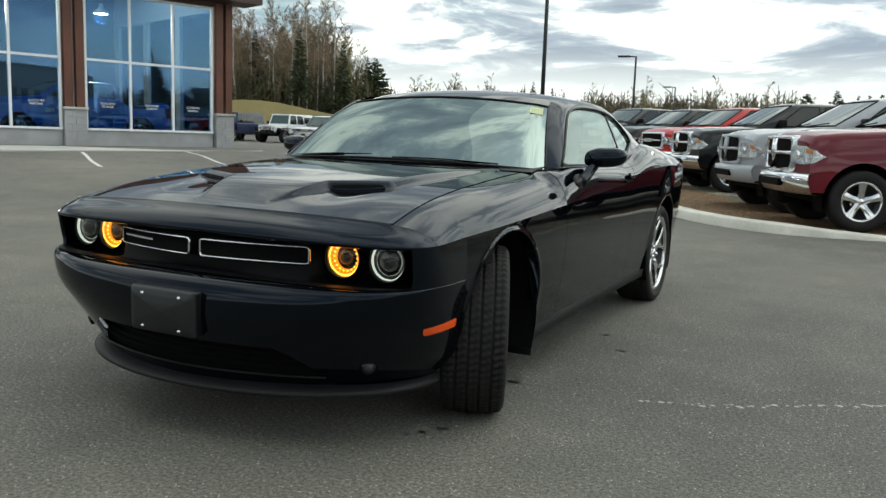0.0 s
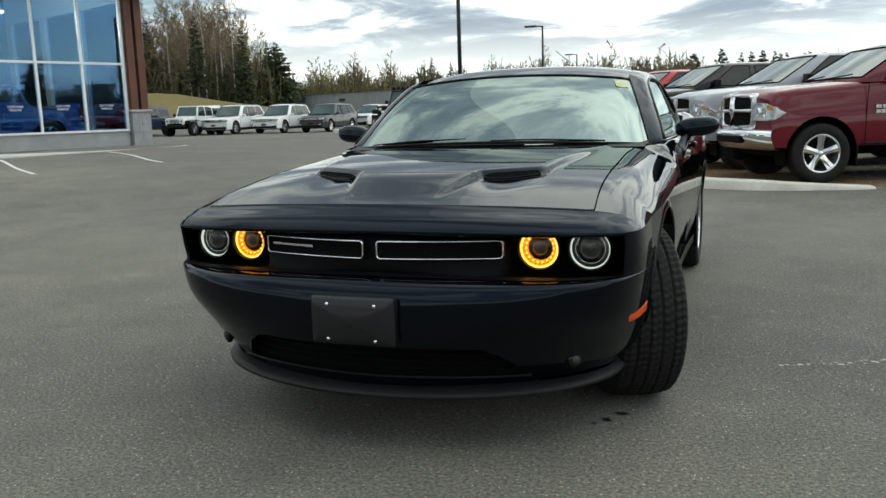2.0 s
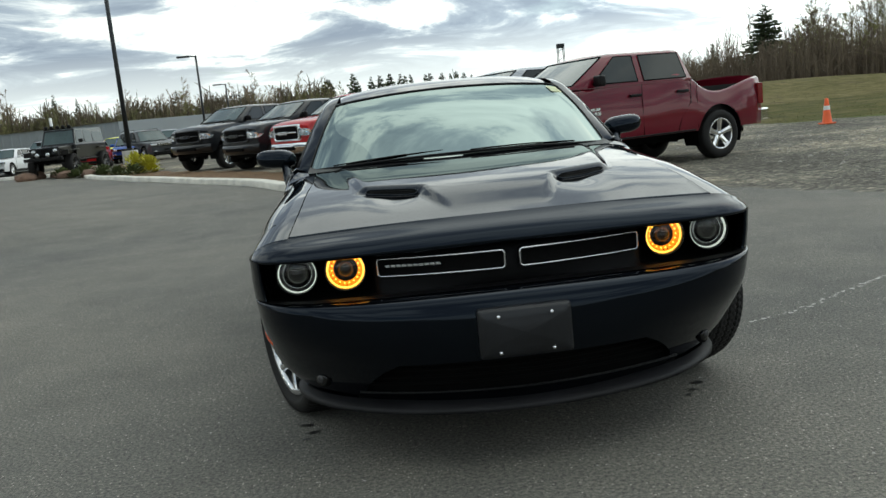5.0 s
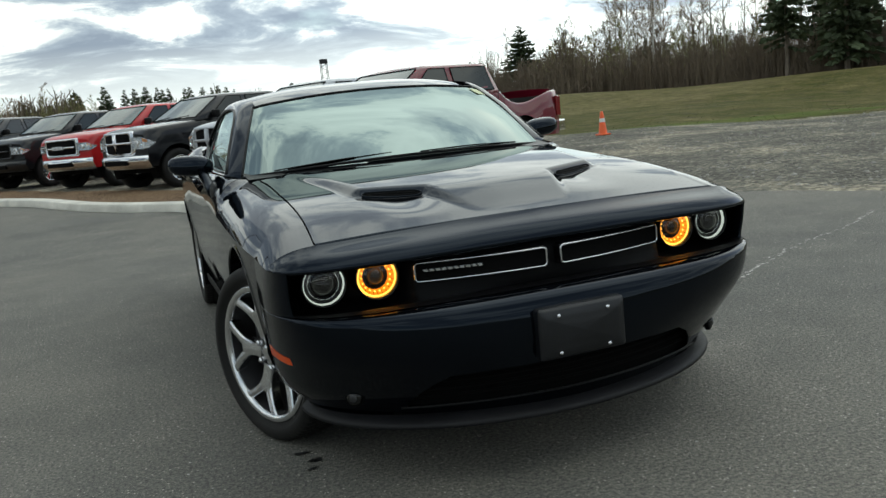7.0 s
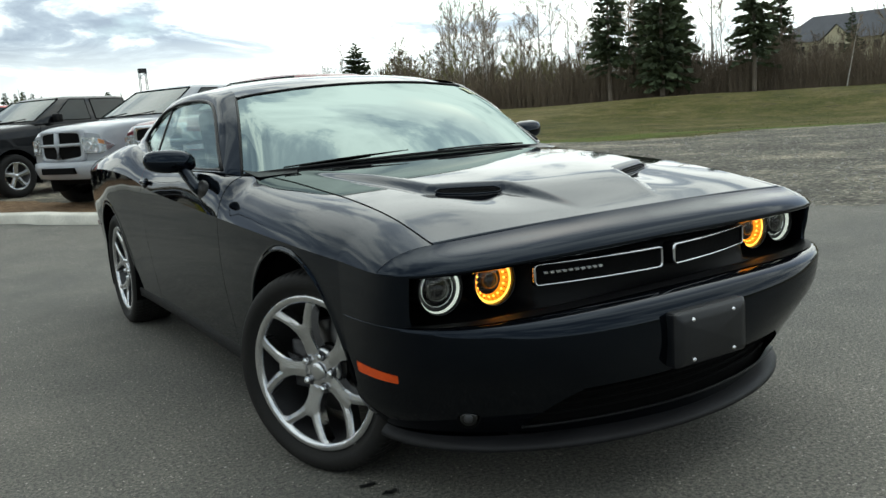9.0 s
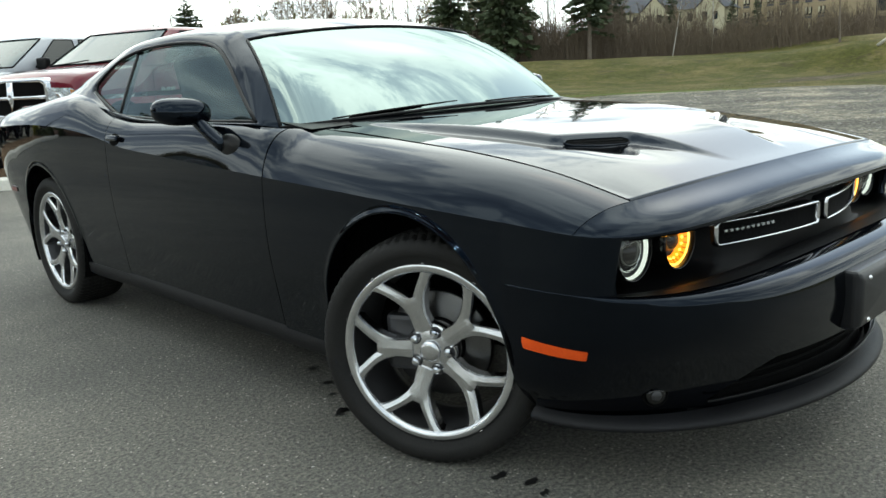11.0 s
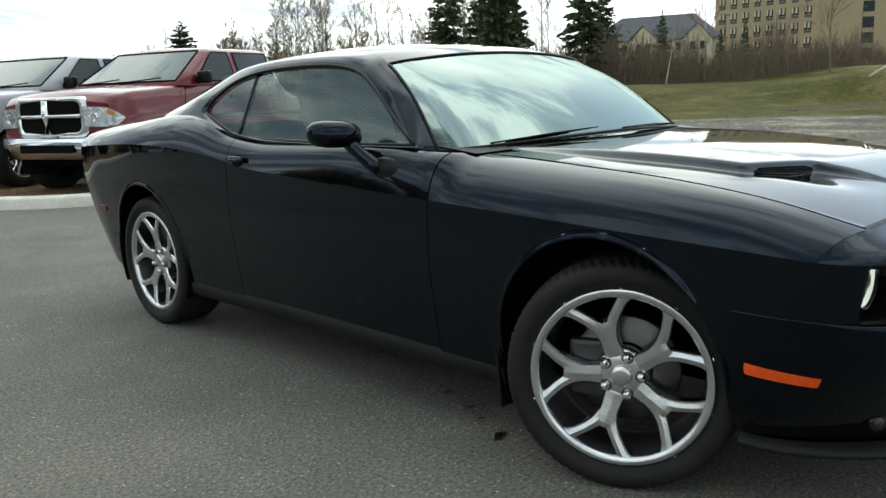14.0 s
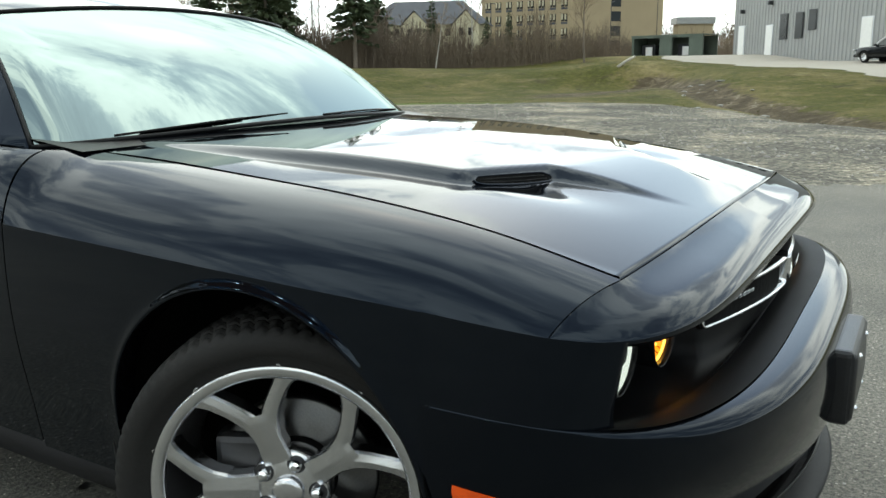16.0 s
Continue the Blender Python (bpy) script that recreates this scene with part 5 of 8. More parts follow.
    # fog lamps in their dark pockets
    for sgn in (-1, 1):
        fog = empty("fog_lamp"); fog.parent = car
        m = Matrix.Translation((sgn * 0.711, -0.718, 0.331)) @ Matrix.Rotation(radians(sgn * 40), 4, "Z") @ Matrix.Diagonal((0.8, 0.8, 0.8, 1))
        for nm, prof, mt in (("pocket", [(0.043, 0.02), (0.042, 0.002), (0.038, 0.0), (0.036, 0.02), (0.0, 0.03)], M_SHELL), ("lens", [(0.034, 0.015), (0.032, -0.004), (0.02, -0.009), (0.0, -0.011)], M_GLOSSBLK), ("bulb", [(0.018, -0.0075), (0.016, -0.0115), (0.008, -0.0135), (0.0, -0.014)], M_POCKET)):
            ob = gpart(nm, lathe(prof, 28, "y"), mt, fog, closed=True)
            ob.matrix_local = m
    # number plate carrier with its blank plate
    pl = empty("licence_plate_holder"); pl.parent = car
    bm = bmesh.new(); bbox(bm, -0.158, 0.158, -1.003, -0.955, 0.412, 0.582, 0.014, 3); part("bracket", bm, M_PLATE, pl)
    rows = []
    for off, yy in ((0.0, -1.002), (-0.005, -1.008), (-0.030, -1.0105)):
        rows.append([(a, yy, 0.497 + b) for a, b in rounded_rect(0.305 + 2 * off, 0.158 + 2 * off, 0.012, 4)])
    gpart("plate_cover", rows + [[(a_[0] * k, y_, 0.497 + (a_[2] - 0.497) * k) for a_ in rows[2]] for k, y_ in ((0.7, -1.0135), (0.4, -1.0155), (0.0, -1.0165))], M_PLATE, pl, "blank dark grey plate cover", closed=True)
    for sx in (-0.089, 0.089):
        for sz in (0.433, 0.555):
            ob = gpart("screw", lathe([(0.0, -0.005), (0.004, -0.0045), (0.007, -0.001), (0.007, 0.004)], 14, "y") + np.array((sx, -1.0105, sz)), M_CHROME, pl, closed=True)
    # flanks
    f_up = mirror_pts(flank_upper(-0.622, 0.700, 60))
    both("front_fender", f_up, M_PAINT, body, flip=True)
    arch_z = lambda yc, zw, r: (lambda y: zw + math.sqrt(max(0.0, r * r - (y - yc) ** 2)))
    a1 = flank_lower(arch_stations(*ARCHES[0][::2]), arch_z(*ARCHES[0]))
    both("front_fender_side", mirror_pts(with_return(a1)), M_PAINT, body, flip=True)
    sill = lambda y: 0.235
    both("fender_rear_side", mirror_pts(flank_lower(np.linspace(0.3885, 0.702, 10), sill)), M_PAINT, body, flip=True)
    dz = lambda y: 0.30
    for P, nm in ((flank_upper(0.706, 2.058, 60), "door_upper"), (flank_lower(np.linspace(0.706, 2.058, 46), dz), "door_lower")):
        both(nm, mirror_pts(P), M_PAINT, body, flip=True)
    both("sill_panel", mirror_pts(np.array([[(float(x_side(y, 0.295)) - 0.004, y, 0.296), (float(x_side(y, 0.28)) + 0.004, y, 0.280), (float(x_side(y, 0.24)) + 0.006, y, 0.235), (float(x_side(y, 0.22)) - 0.03, y, 0.205), (0.80, y, 0.20)] for y in np.linspace(0.392, 2.562, 40)])), M_MATT, body, "matt black side skirt", flip=True)
    both("rear_quarter_upper", mirror_pts(flank_upper(2.062, 3.90, 70)), M_PAINT, body, flip=True)
    both("rear_quarter_front", mirror_pts(flank_lower(np.linspace(2.062, 2.5675, 20), sill)), M_PAINT, body, flip=True)
    both("rear_quarter_side", mirror_pts(with_return(flank_lower(arch_stations(*ARCHES[1][::2]), arch_z(*ARCHES[1])))), M_PAINT, body, flip=True)
    tuck = lambda z_: 0.24 * np.clip((0.93 - np.asarray(z_, float)) / 0.66, 0, 1) ** 1.4      # the tail tucks in towards the ground
    Q = flank_lower(np.linspace(3.3525, 3.90, 24), lambda y: 0.25 + 0.10 * max(0, y - 3.4))
    Q[..., 1] -= tuck(Q[..., 2]) * (Q[..., 1] - 3.3525) / 0.5475
    both("rear_quarter_tail", mirror_pts(Q), M_PAINT, body, flip=True)
    # tail panel
    T = []
    for z_ in (1.05, 1.0, 0.95, 0.85, 0.75, 0.6, 0.45, 0.33):
        xe = float(x_side(np.array(3.90), np.array(z_))) if z_ < 0.96 else float(x_crease(3.90)) - (z_ - 0.96) * 0.9
        T.append([(xe * s, 3.90 - float(tuck(z_)) + 0.07 * math.sqrt(max(0, 1 - abs(s) ** 4)) - (0.03 if z_ > 1.02 else 0), z_) for s in np.linspace(-1, 1, 25)])
    gpart("rear_bumper", T, M_PAINT, body)
    bm = bmesh.new(); bbox(bm, -0.80, 0.80, 3.93, 3.985, 0.86, 0.95, 0.015); part("tail_lamp", bm, M_REDLENS, body, "full-width red tail lamp")
    # bonnet
    xs, ys = np.linspace(-0.744, 0.744, 150), np.linspace(-0.703, 0.60, 130)
    Hd = np.zeros((len(ys), len(xs), 3))
    for i, y in enumerate(ys):
        half = float(soft_table(X_IN, y)) - 0.006
        x = xs / 0.744 * min(half, 0.768)
        front = 0.022 * (np.abs(x) / 0.76) ** 3
        yy = y + front * np.clip((0.1 - y) / 0.8, 0, 1) + np.clip((y - 0.35) / 0.25, 0, 1) * 0.12 * ((np.abs(x) / 0.75) ** 2 - 0.35)
        Hd[i] = np.stack([x, yy, hood_height(x, yy)], 1)
    edge0 = Hd[:1].copy(); edge0[..., 2] -= 0.02
    Hd = np.concatenate([edge0, Hd], 0)
    gpart("hood", Hd, M_PAINT, car, "glossy black bonnet with twin intakes")
    for sgn in (-1, 1):
        # each intake: a dark meshed slot on the slope that leads up to the dome, in a thin raised frame
        lipx = np.linspace(0.284, 0.490, 14)
        lipy = -0.378 + (lipx - 0.25) / 0.24 * 0.100
        on = lambda dy, dz: np.stack([sgn * lipx, lipy + dy, hood_height(lipx, lipy + dy) + dz], 1)
        taper = np.clip(np.minimum(lipx - 0.278, 0.496 - lipx) / 0.018, 0.25, 1)
        slot = lambda f: on(0.0115 + (f - 0.5) * 0.019 * taper, 0.0022)
        gpart("hood_scoop", [slot(f) for f in (0.0, 0.25, 0.5, 0.75, 1.0)], M_SHELL, car, "black bonnet intake", flip=(sgn < 0))
        for f in (0.3, 0.62):
            tube("scoop_slat", (slot(f) + (0, 0, 0.0006))[1:-1], 0.0010, M_TRIM, car, n=5)
        edge_ = np.vstack([slot(-0.06), slot(1.06)[::-1], slot(-0.06)[:1]])
        tube("scoop_frame", edge_, 0.0026, M_PAINT, car, n=6)
    # cowl and wipers
    cw = np.array([[(x, 0.50 + 0.10 * (abs(x) / 0.75) ** 2 + k * 0.10, 1.0 + 0.012 * k + 0.016 * (1 - (abs(x) / 0.8) ** 2)) for x in np.linspace(-0.79, 0.79, 30)] for k in (0, 1, 2)])
    gpart("cowl", cw, M_TRIM, body)
    rows = [[(0.745 + (float(soft_table(X_IN, y)) + 0.012 - 0.745) * u, y, float(soft_table(Z_IN, y)) - 0.003 - 0.004 * (1 - u)) for u in np.linspace(0, 1, 5)] for y in np.linspace(0.45, 0.80, 12)]
    both("cowl_corner", mirror_pts(rows), M_PAINT, body)
    # glazing and roof
    base = smooth_curve([(-0.795, 0.795, 1.004), (-0.735, 0.70, 1.012), (-0.5, 0.605, 1.024), (-0.25, 0.565, 1.032), (0, 0.555, 1.035), (0.25, 0.565, 1.032), (0.5, 0.605, 1.024), (0.735, 0.70, 1.012), (0.795, 0.795, 1.004)], 41)
    topc = smooth_curve([(-0.640, 1.225, 1.336), (-0.56, 1.185, 1.350), (-0.3, 1.148, 1.372), (0, 1.135, 1.380), (0.3, 1.148, 1.372), (0.56, 1.185, 1.350), (0.640, 1.225, 1.336)], 41)
    W = []
    for s in np.linspace(0, 1, 16):
        p = base * (1 - s) + topc * s
        p = p + np.array((0, -0.022, 0.030)) * math.sin(math.pi * s) * (1 - 0.4 * (np.abs(p[:, :1]) / 0.75) ** 4)
        W.append(p)
    ws = gpart("windshield", W, M_WINDSCREEN, car, "windscreen mirroring pale clouds", flip=True)
    ws.visible_shadow = False
    lo, hi = np.array(W[0]), np.array(W[-1])
    for x0, x1, s0, s1 in ((-0.66, -0.10, 0.012, 0.045), (0.04, 0.60, 0.008, 0.026)):
        wp = empty("wiper"); wp.parent = car
        pts = []
        for s in np.linspace(0, 1, 10):
            x, f = x0 + (x1 - x0) * s, s0 + (s1 - s0) * s
            k = float(np.interp(x, lo[:, 0], np.arange(41)))
            q = np.array([np.interp(k, np.arange(41), (lo * (1 - f) + hi * f)[:, c_]) for c_ in range(3)])
            pts.append(q + (0, -0.006, 0.006 + 0.003 * math.sin(math.pi * s)))
        tube("wiper_arm", pts[:7], 0.0036, M_TRIM, wp, n=6, taper=0.7)
        tube("wiper_blade", [p + np.array((0, 0.004, -0.002)) for p in pts[1:]], 0.0028, M_SHELL, wp, n=6)
    tube("windshield_seal", np.concatenate([lo, ])[::2], 0.007, M_TRIM, car, n=6)
    for sgn in (-1, 1):
        e = np.array([w_[0 if sgn < 0 else -1] for w_ in W])
        tube("windshield_seal", e + (0, 0, 0.002), 0.006, M_TRIM, car, n=6)
    tube("windshield_seal", hi[::2] + (0, 0, 0.002), 0.006, M_TRIM, car, n=6)
    pmesh("sticker", [tuple(np.array(W[12 if k in (0, 1) else 14][37 if k in (0, 3) else 39]) + (0, -0.004, 0.003)) for k in range(4)], [(0, 1, 2, 3)], M_STICKER, car, "small yellow window sticker", smooth=False)
    # roof skin
    rt = [1.135, 1.3, 1.5, 1.75, 2.06, 2.38, 2.60]
    rz = [1.382, 1.418, 1.441, 1.448, 1.441, 1.415, 1.385]
    Rf = []
    for s in np.linspace(0, 1, 30):
        y = 1.135 + s * (2.60 - 1.135)
        row = []
        hw = float(np.interp(s, [0, 0.12, 0.6, 1], [0.615, 0.622, 0.622, 0.60]))
        for u in np.linspace(-1, 1, 41):
            cz = float(soft_table(list(zip(rt, rz)), y))
            yo = 0.08 * abs(u) ** 3 * (1 - s) if s < 1 else 0
            row.append((hw * u, y + yo, cz - 0.044 * abs(u) ** 2.6 - 0.006 * abs(u) ** 8))
        Rf.append(row)
    gpart("roof", Rf, M_PAINT, car, "glossy black roof", flip=True)
    # backlight and deck
    bl = []
    for s in np.linspace(0, 1, 12):
        y = 2.60 + s * 0.62
        hw = 0.60 + 0.04 * s
        bl.append([(hw * u, y - 0.05 * abs(u) ** 2, 1.383 - 0.25 * s ** 1.1 + 0.015 * math.sin(math.pi * s) - 0.04 * abs(u) ** 2.4) for u in np.linspace(-1, 1, 25)])
    rg = gpart("rear_window", bl, M_SIDEGLASS, car, flip=True)
    rg.visible_shadow = False
    dk = []
    for s in np.linspace(0, 1, 14):
        y = 3.19 + s * 0.75
        hw = float(soft_table(X_IN, y))
        dk.append([(hw * u, y, float(soft_table(Z_IN, y)) + 0.02 * (1 - u * u) + (0.02 * max(0, s - 0.7) / 0.3)) for u in np.linspace(-1, 1, 25)])
    gpart("boot_lid", dk, M_PAINT, car, flip=True)
    # side glass, pillars and roof rail, each side: window outline against the outer outline
    gx = lambda y, z_: 0.868 - 0.165 * np.clip((z_ - 1.0) / 0.36, 0, 1.2) ** 1.12 - 0.02 * np.clip((y - 1.9) / 0.6, 0, 1)
    knots = [(0.86, 1.030), (1.00, 1.120), (1.16, 1.230), (1.28, 1.298), (1.40, 1.332), (1.60, 1.350), (1.85, 1.351), (2.08, 1.339), (2.26, 1.309), (2.40, 1.250), (2.49, 1.185),
             (2.485, 1.158), (2.38, 1.124), (2.24, 1.084), (2.11, 1.052), (1.95, 1.040), (1.60, 1.032), (1.2, 1.028), (0.86, 1.030)]
    inn = smooth_curve(knots, 120)
    edge_r = [tuple(np.abs(W[k][0]) * (1, 1, 1) + (0.001, 0.002, -0.001)) for k in (0, 4, 8, 12, 15)]
    outer = smooth_curve(edge_r + [(0.622, 1.32, 1.378), (0.622, 1.55, 1.398), (0.622, 1.85, 1.400), (0.618, 2.18, 1.388), (0.61, 2.46, 1.352), (0.625, 2.79, 1.250), (0.70, 3.10, 1.142),
                          (0.815, 2.72, 1.138), (0.850, 2.34, 1.098), (0.862, 2.04, 1.036), (0.866, 1.60, 1.022), (0.866, 1.2, 1.017), (0.850, 0.80, 1.009)], 121)[:120]
    inner = np.stack([gx(inn[:, 0], inn[:, 1]), inn[:, 0], inn[:, 1]], 1)
    rows = []
    for s in np.linspace(0, 1, 9):
        p = inner * (1 - s) + outer * s
        bul = math.sin(math.pi * s)
        p = p + np.stack([0.016 * bul * np.ones(120), np.zeros(120), 0.010 * bul * (p[:, 2] > 1.2)], 1)
        rows.append(p)
    rows = [inner + np.array((-0.012, 0, 0))] + rows
    for sgn in (1, -1):
        Pn = np.array(rows) * (sgn, 1, 1)
        gpart("roof_pillar", Pn, M_PAINT, car, "black pillars and roof rail", closed=True, flip=(sgn > 0))
        G = []
        on_glass = lambda q: (float(gx(*q)), *q)
        low = smooth_curve([on_glass(q) for q in knots[:10:-1]] + [on_glass(knots[10])], 40)
        up = smooth_curve([on_glass(q) for q in knots[:11]], 40)
        for s in np.linspace(0, 1, 8):
            q = low * (1 - s) + up * s
            q[:, 0] = gx(q[:, 1], q[:, 2]) - 0.010
            G.append(q * (sgn, 1, 1))
        sg = gpart("side_window", G, M_SIDEGLASS, car, "tinted side window", flip=(sgn < 0))
        sg.visible_shadow = False
        loop = inner * (sgn, 1, 1)
        tube("window_seal", np.vstack([loop, loop[:1]])[::2], 0.008, M_TRIM, car, n=6)
        bp = np.array([(float(gx(2.10, z_)) - 0.020, 2.10 + (z_ - 1.06) * 0.03, z_) for z_ in np.linspace(1.052, 1.334, 6)]) * (sgn, 1, 1)
        tube("window_divider", bp, 0.016, M_TRIM, car, n=6)
        # door mirror
        mir = empty("door_mirror"); mir.parent = car
        bm = bmesh.new()
        bmesh.ops.create_uvsphere(bm, u_segments=28, v_segments=18, radius=1.0)
        for v in bm.verts:
            x, y, z_ = v.co
            f = lambda c, p: math.copysign(abs(c) ** p, c)
            v.co = (f(x, 0.72) * 0.112, f(y, 0.8) * (0.062 if y < 0 else 0.035), f(z_, 0.75) * (0.056 if z_ > 0 else 0.048) + 0.010 * x)
        bmesh.ops.transform(bm, matrix=Matrix.Translation((sgn * 1.0, 1.150, 1.072)) @ Matrix.Rotation(sgn * radians(8), 4, "Z") @ Matrix.Diagonal((sgn, 1, 1, 1)), verts=bm.verts)
        if sgn < 0:
            bmesh.ops.reverse_faces(bm, faces=bm.faces)
        part("shell", bm, M_PAINT, mir, smooth=True)
        tube("arm", smooth_curve([(sgn * 0.955, 1.13, 1.045), (sgn * 0.942, 1.08, 1.005), (sgn * 0.932, 1.02, 0.965), (sgn * 0.922, 0.98, 0.945)], 8), 0.026, M_PAINT, mir, n=10, taper=1.1)
        bm = bmesh.new(); bmesh.ops.create_uvsphere(bm, u_segments=20, v_segments=12, radius=1.0)
        bmesh.ops.transform(bm, matrix=Matrix.Translation((sgn * 0.916, 0.955, 0.940)) @ Matrix.Diagonal((0.025, 0.085, 0.050, 1)), verts=bm.verts)
        part("foot", bm, M_TRIM, mir, "black mirror foot", smooth=True)
        # door handle in its dished recess
        hd = empty("door_handle"); hd.parent = car
        bm = bmesh.new(); bmesh.ops.create_uvsphere(bm, u_segments=20, v_segments=12, radius=1.0)
        bmesh.ops.transform(bm, matrix=Matrix.Translation((sgn * 0.930, 1.97, 0.942)) @ Matrix.Rotation(sgn * radians(-14), 4, "Y") @ Matrix.Diagonal((0.012, 0.060, 0.030, 1)), verts=bm.verts)
        part("recess", bm, M_SHELL, hd, smooth=True)
        bm = bmesh.new(); bbox(bm, -0.010, 0.010, -0.062, 0.050, -0.013, 0.013, 0.008, 3)
        bmesh.ops.transform(bm, matrix=Matrix.Translation((sgn * 0.944, 1.97, 0.951)) @ Matrix.Rotation(sgn * radians(-14), 4, "Y"), verts=bm.verts)
        part("grip", bm, M_PAINT, hd, smooth=True)
        # side marker
        mark_rows = []
        for s_, out in ((0.0, -0.010), (0.0, 0.003), (0.5, 0.0035), (1.0, 0.003), (1.0, -0.010)):
            mark_rows.append([])
            for u_ in np.linspace(0, 1, 12):
                y = -0.447 - u_ * (0.196 - 0.013 * s_)
                z_ = (0.493 - 0.014 * u_) * (1 - s_) + (0.462 - 0.011 * u_) * s_
                xx = float(np.interp(z_, [r[0] for r in rings][:3:-1], [float(np.interp(y, q[:, 1], q[:, 0])) for q in R[:3:-1]]))
                edge = 0.0 if 0 < u_ < 1 else -0.004
                mark_rows[-1].append((sgn * (xx + out + edge), y, z_))
        gpart("side_marker", np.array(mark_rows), M_MARKER, car, "orange side marker reflector", flip=sgn < 0, smooth=False)
        gpart("rear_marker", np.array([[(sgn * (float(x_side(np.array(y), np.array(z_))) + o), y, z_) for y in np.linspace(3.50, 3.63, 6)] for z_, o in ((0.625, -0.006), (0.625, 0.003), (0.597, 0.003), (0.597, -0.006))]), M_REDLENS, car, "small red side marker", flip=sgn < 0, smooth=False)
        # wheel-well liners and mud flap
        for yc, zw, r in ARCHES:
            L = lathe([(r + 0.012, 0.0), (r + 0.015, 0.10), (r + 0.01, 0.30), (0.2, 0.33), (0.0, 0.33)], 40, "x", radians(-28), radians(208))
            L[..., 1] += yc; L[..., 2] += zw
            x_out = np.where(L[..., 1] < -0.2, np.interp(L[..., 2], [0.20, 0.25, 0.34, 0.42], [0.74, 0.78, 0.87, 0.93]), 0.93)   # behind the tucked-in bumper
            L[..., 0] = sgn * np.minimum(0.93 - L[..., 0], x_out)
            gpart("wheel_liner", L, M_SHELL, car)
        bm = bmesh.new(); bbox(bm, -0.09, 0.075, -0.007, 0.007, 0, 0.24, 0.006)
        bmesh.ops.transform(bm, matrix=Matrix.Translation((sgn * 0.835, 0.405, 0.150)) @ Matrix.Rotation(radians(-5), 4, "X"), verts=bm.verts)
        part("mud_flap", bm, M_TRIM, car, "black rubber mud flap")
    gpart("fuel_cap", lathe([(0.0, -0.008), (0.045, -0.008), (0.055, -0.004), (0.058, 0.004)], 28, "x") * (-1, 1, 1) + np.array((0.912, 2.62, 1.045)), M_CHROME, car, "round bright fuel filler cap", closed=True)
    # dark inner shell and floor, so that shut lines and openings look into depth
    bm = bmesh.new(); bbox(bm, -0.82, 0.82, 0.72, 2.49, 0.22, 0.96, 0.03); part("inner_shell", bm, M_SHELL, car)
    bm = bmesh.new(); bbox(bm, -0.50, 0.50, -0.60, 0.60, 0.24, 0.80, 0.03); part("engine_bay", bm, M_SHELL, car)
    bm = bmesh.new(); bbox(bm, -0.50, 0.50, 2.4, 3.85, 0.30, 0.98, 0.03); part("boot_shell", bm, M_SHELL, car)
    # cabin
    for sx in (-0.38, 0.38):
        seat = empty("front_seat"); seat.parent = car
        bm = bmesh.new(); bbox(bm, sx - 0.25, sx + 0.25, -0.05, 0.05, 0, 0.40, 0.05, 3)
        bmesh.ops.transform(bm, matrix=Matrix.Translation((0, 1.78, 0.92)) @ Matrix.Rotation(radians(-18), 4, "X"), verts=bm.verts)
        part("backrest", bm, M_SEAT, seat, smooth=True)
        bm = bmesh.new(); bbox(bm, sx - 0.13, sx + 0.13, 1.86, 1.96, 1.19, 1.34, 0.04, 3); part("headrest", bm, M_SEAT, seat, smooth=True)
    bm = bmesh.new(); bbox(bm, -0.72, 0.72, 0.72, 1.02, 0.90, 1.03, 0.05, 3); part("dashboard", bm, M_SEAT, car, smooth=True)
    wheel_ring = lathe([(0.185 + 0.014 * math.cos(a), 0.014 * math.sin(a)) for a in np.linspace(0, 2 * math.pi, 9)], 32, "y")
    sw = gpart("steering_wheel", wheel_ring, M_SEAT, car, closed=True)
    sw.matrix_local = Matrix.Translation((0.38, 1.15, 1.0)) @ Matrix.Rotation(radians(-25), 4, "X")
    # wheels; the front pair is steered to the car's left
    STEER = 24.0
    for sgn in (-1, 1):
        face = pose(0, 0, 0) if sgn < 0 else pose(0, 0, 0, 0, 0, 180)
        for y, st in ((0.0, STEER), (WHEELBASE, 0.0)):
            w = wheel("wheel", None, "")
            w.parent = car
            w.matrix_local = Matrix.Translation((sgn * 0.806, y - 0.014, TYRE_R - 0.006)) @ pose(0, 0, 0, 0, 0, st) @ face @ pose(0, 0, 0, 14 if y else 0, 0, 0)
    car.scale = (0.985, 0.985, 0.985)
    return car


def dense_rect(w, h, r):
    """A rounded rectangle whose long sides carry points enough to follow a bow."""
    q = rounded_rect(w, h, r, 6)
    out = []
    for (a, b), (c, d) in zip(q, q[1:] + q[:1]):
        n = max(1, int(abs(c - a) / 0.03))
        out += [(a + (c - a) * k / n, b + (d - b) * k / n) for k in range(n)]
    return out


def rounded_rect(w, h, r, n=5):
    """Outline of a rounded rectangle round (0, 0)."""
    out = []
    for cx, cy, a0 in ((w / 2 - r, h / 2 - r, 0), (-w / 2 + r, h / 2 - r, 90), (-w / 2 + r, -h / 2 + r, 180), (w / 2 - r, -h / 2 + r, 270)):
        for k in range(n + 1):
            a = radians(a0 + 90 * k / n)
            out.append((cx + r * math.cos(a), cy + r * math.sin(a)))
    return out


coupe()

# ---- parked vehicles ----
def car_paint(name, color, second=None):
    return surface(name, color, 0.35, 0.0, 0.1, 1.5, 500, 0.0, coat=0.85, coat_rough=0.03, spec=0.12, second=second)


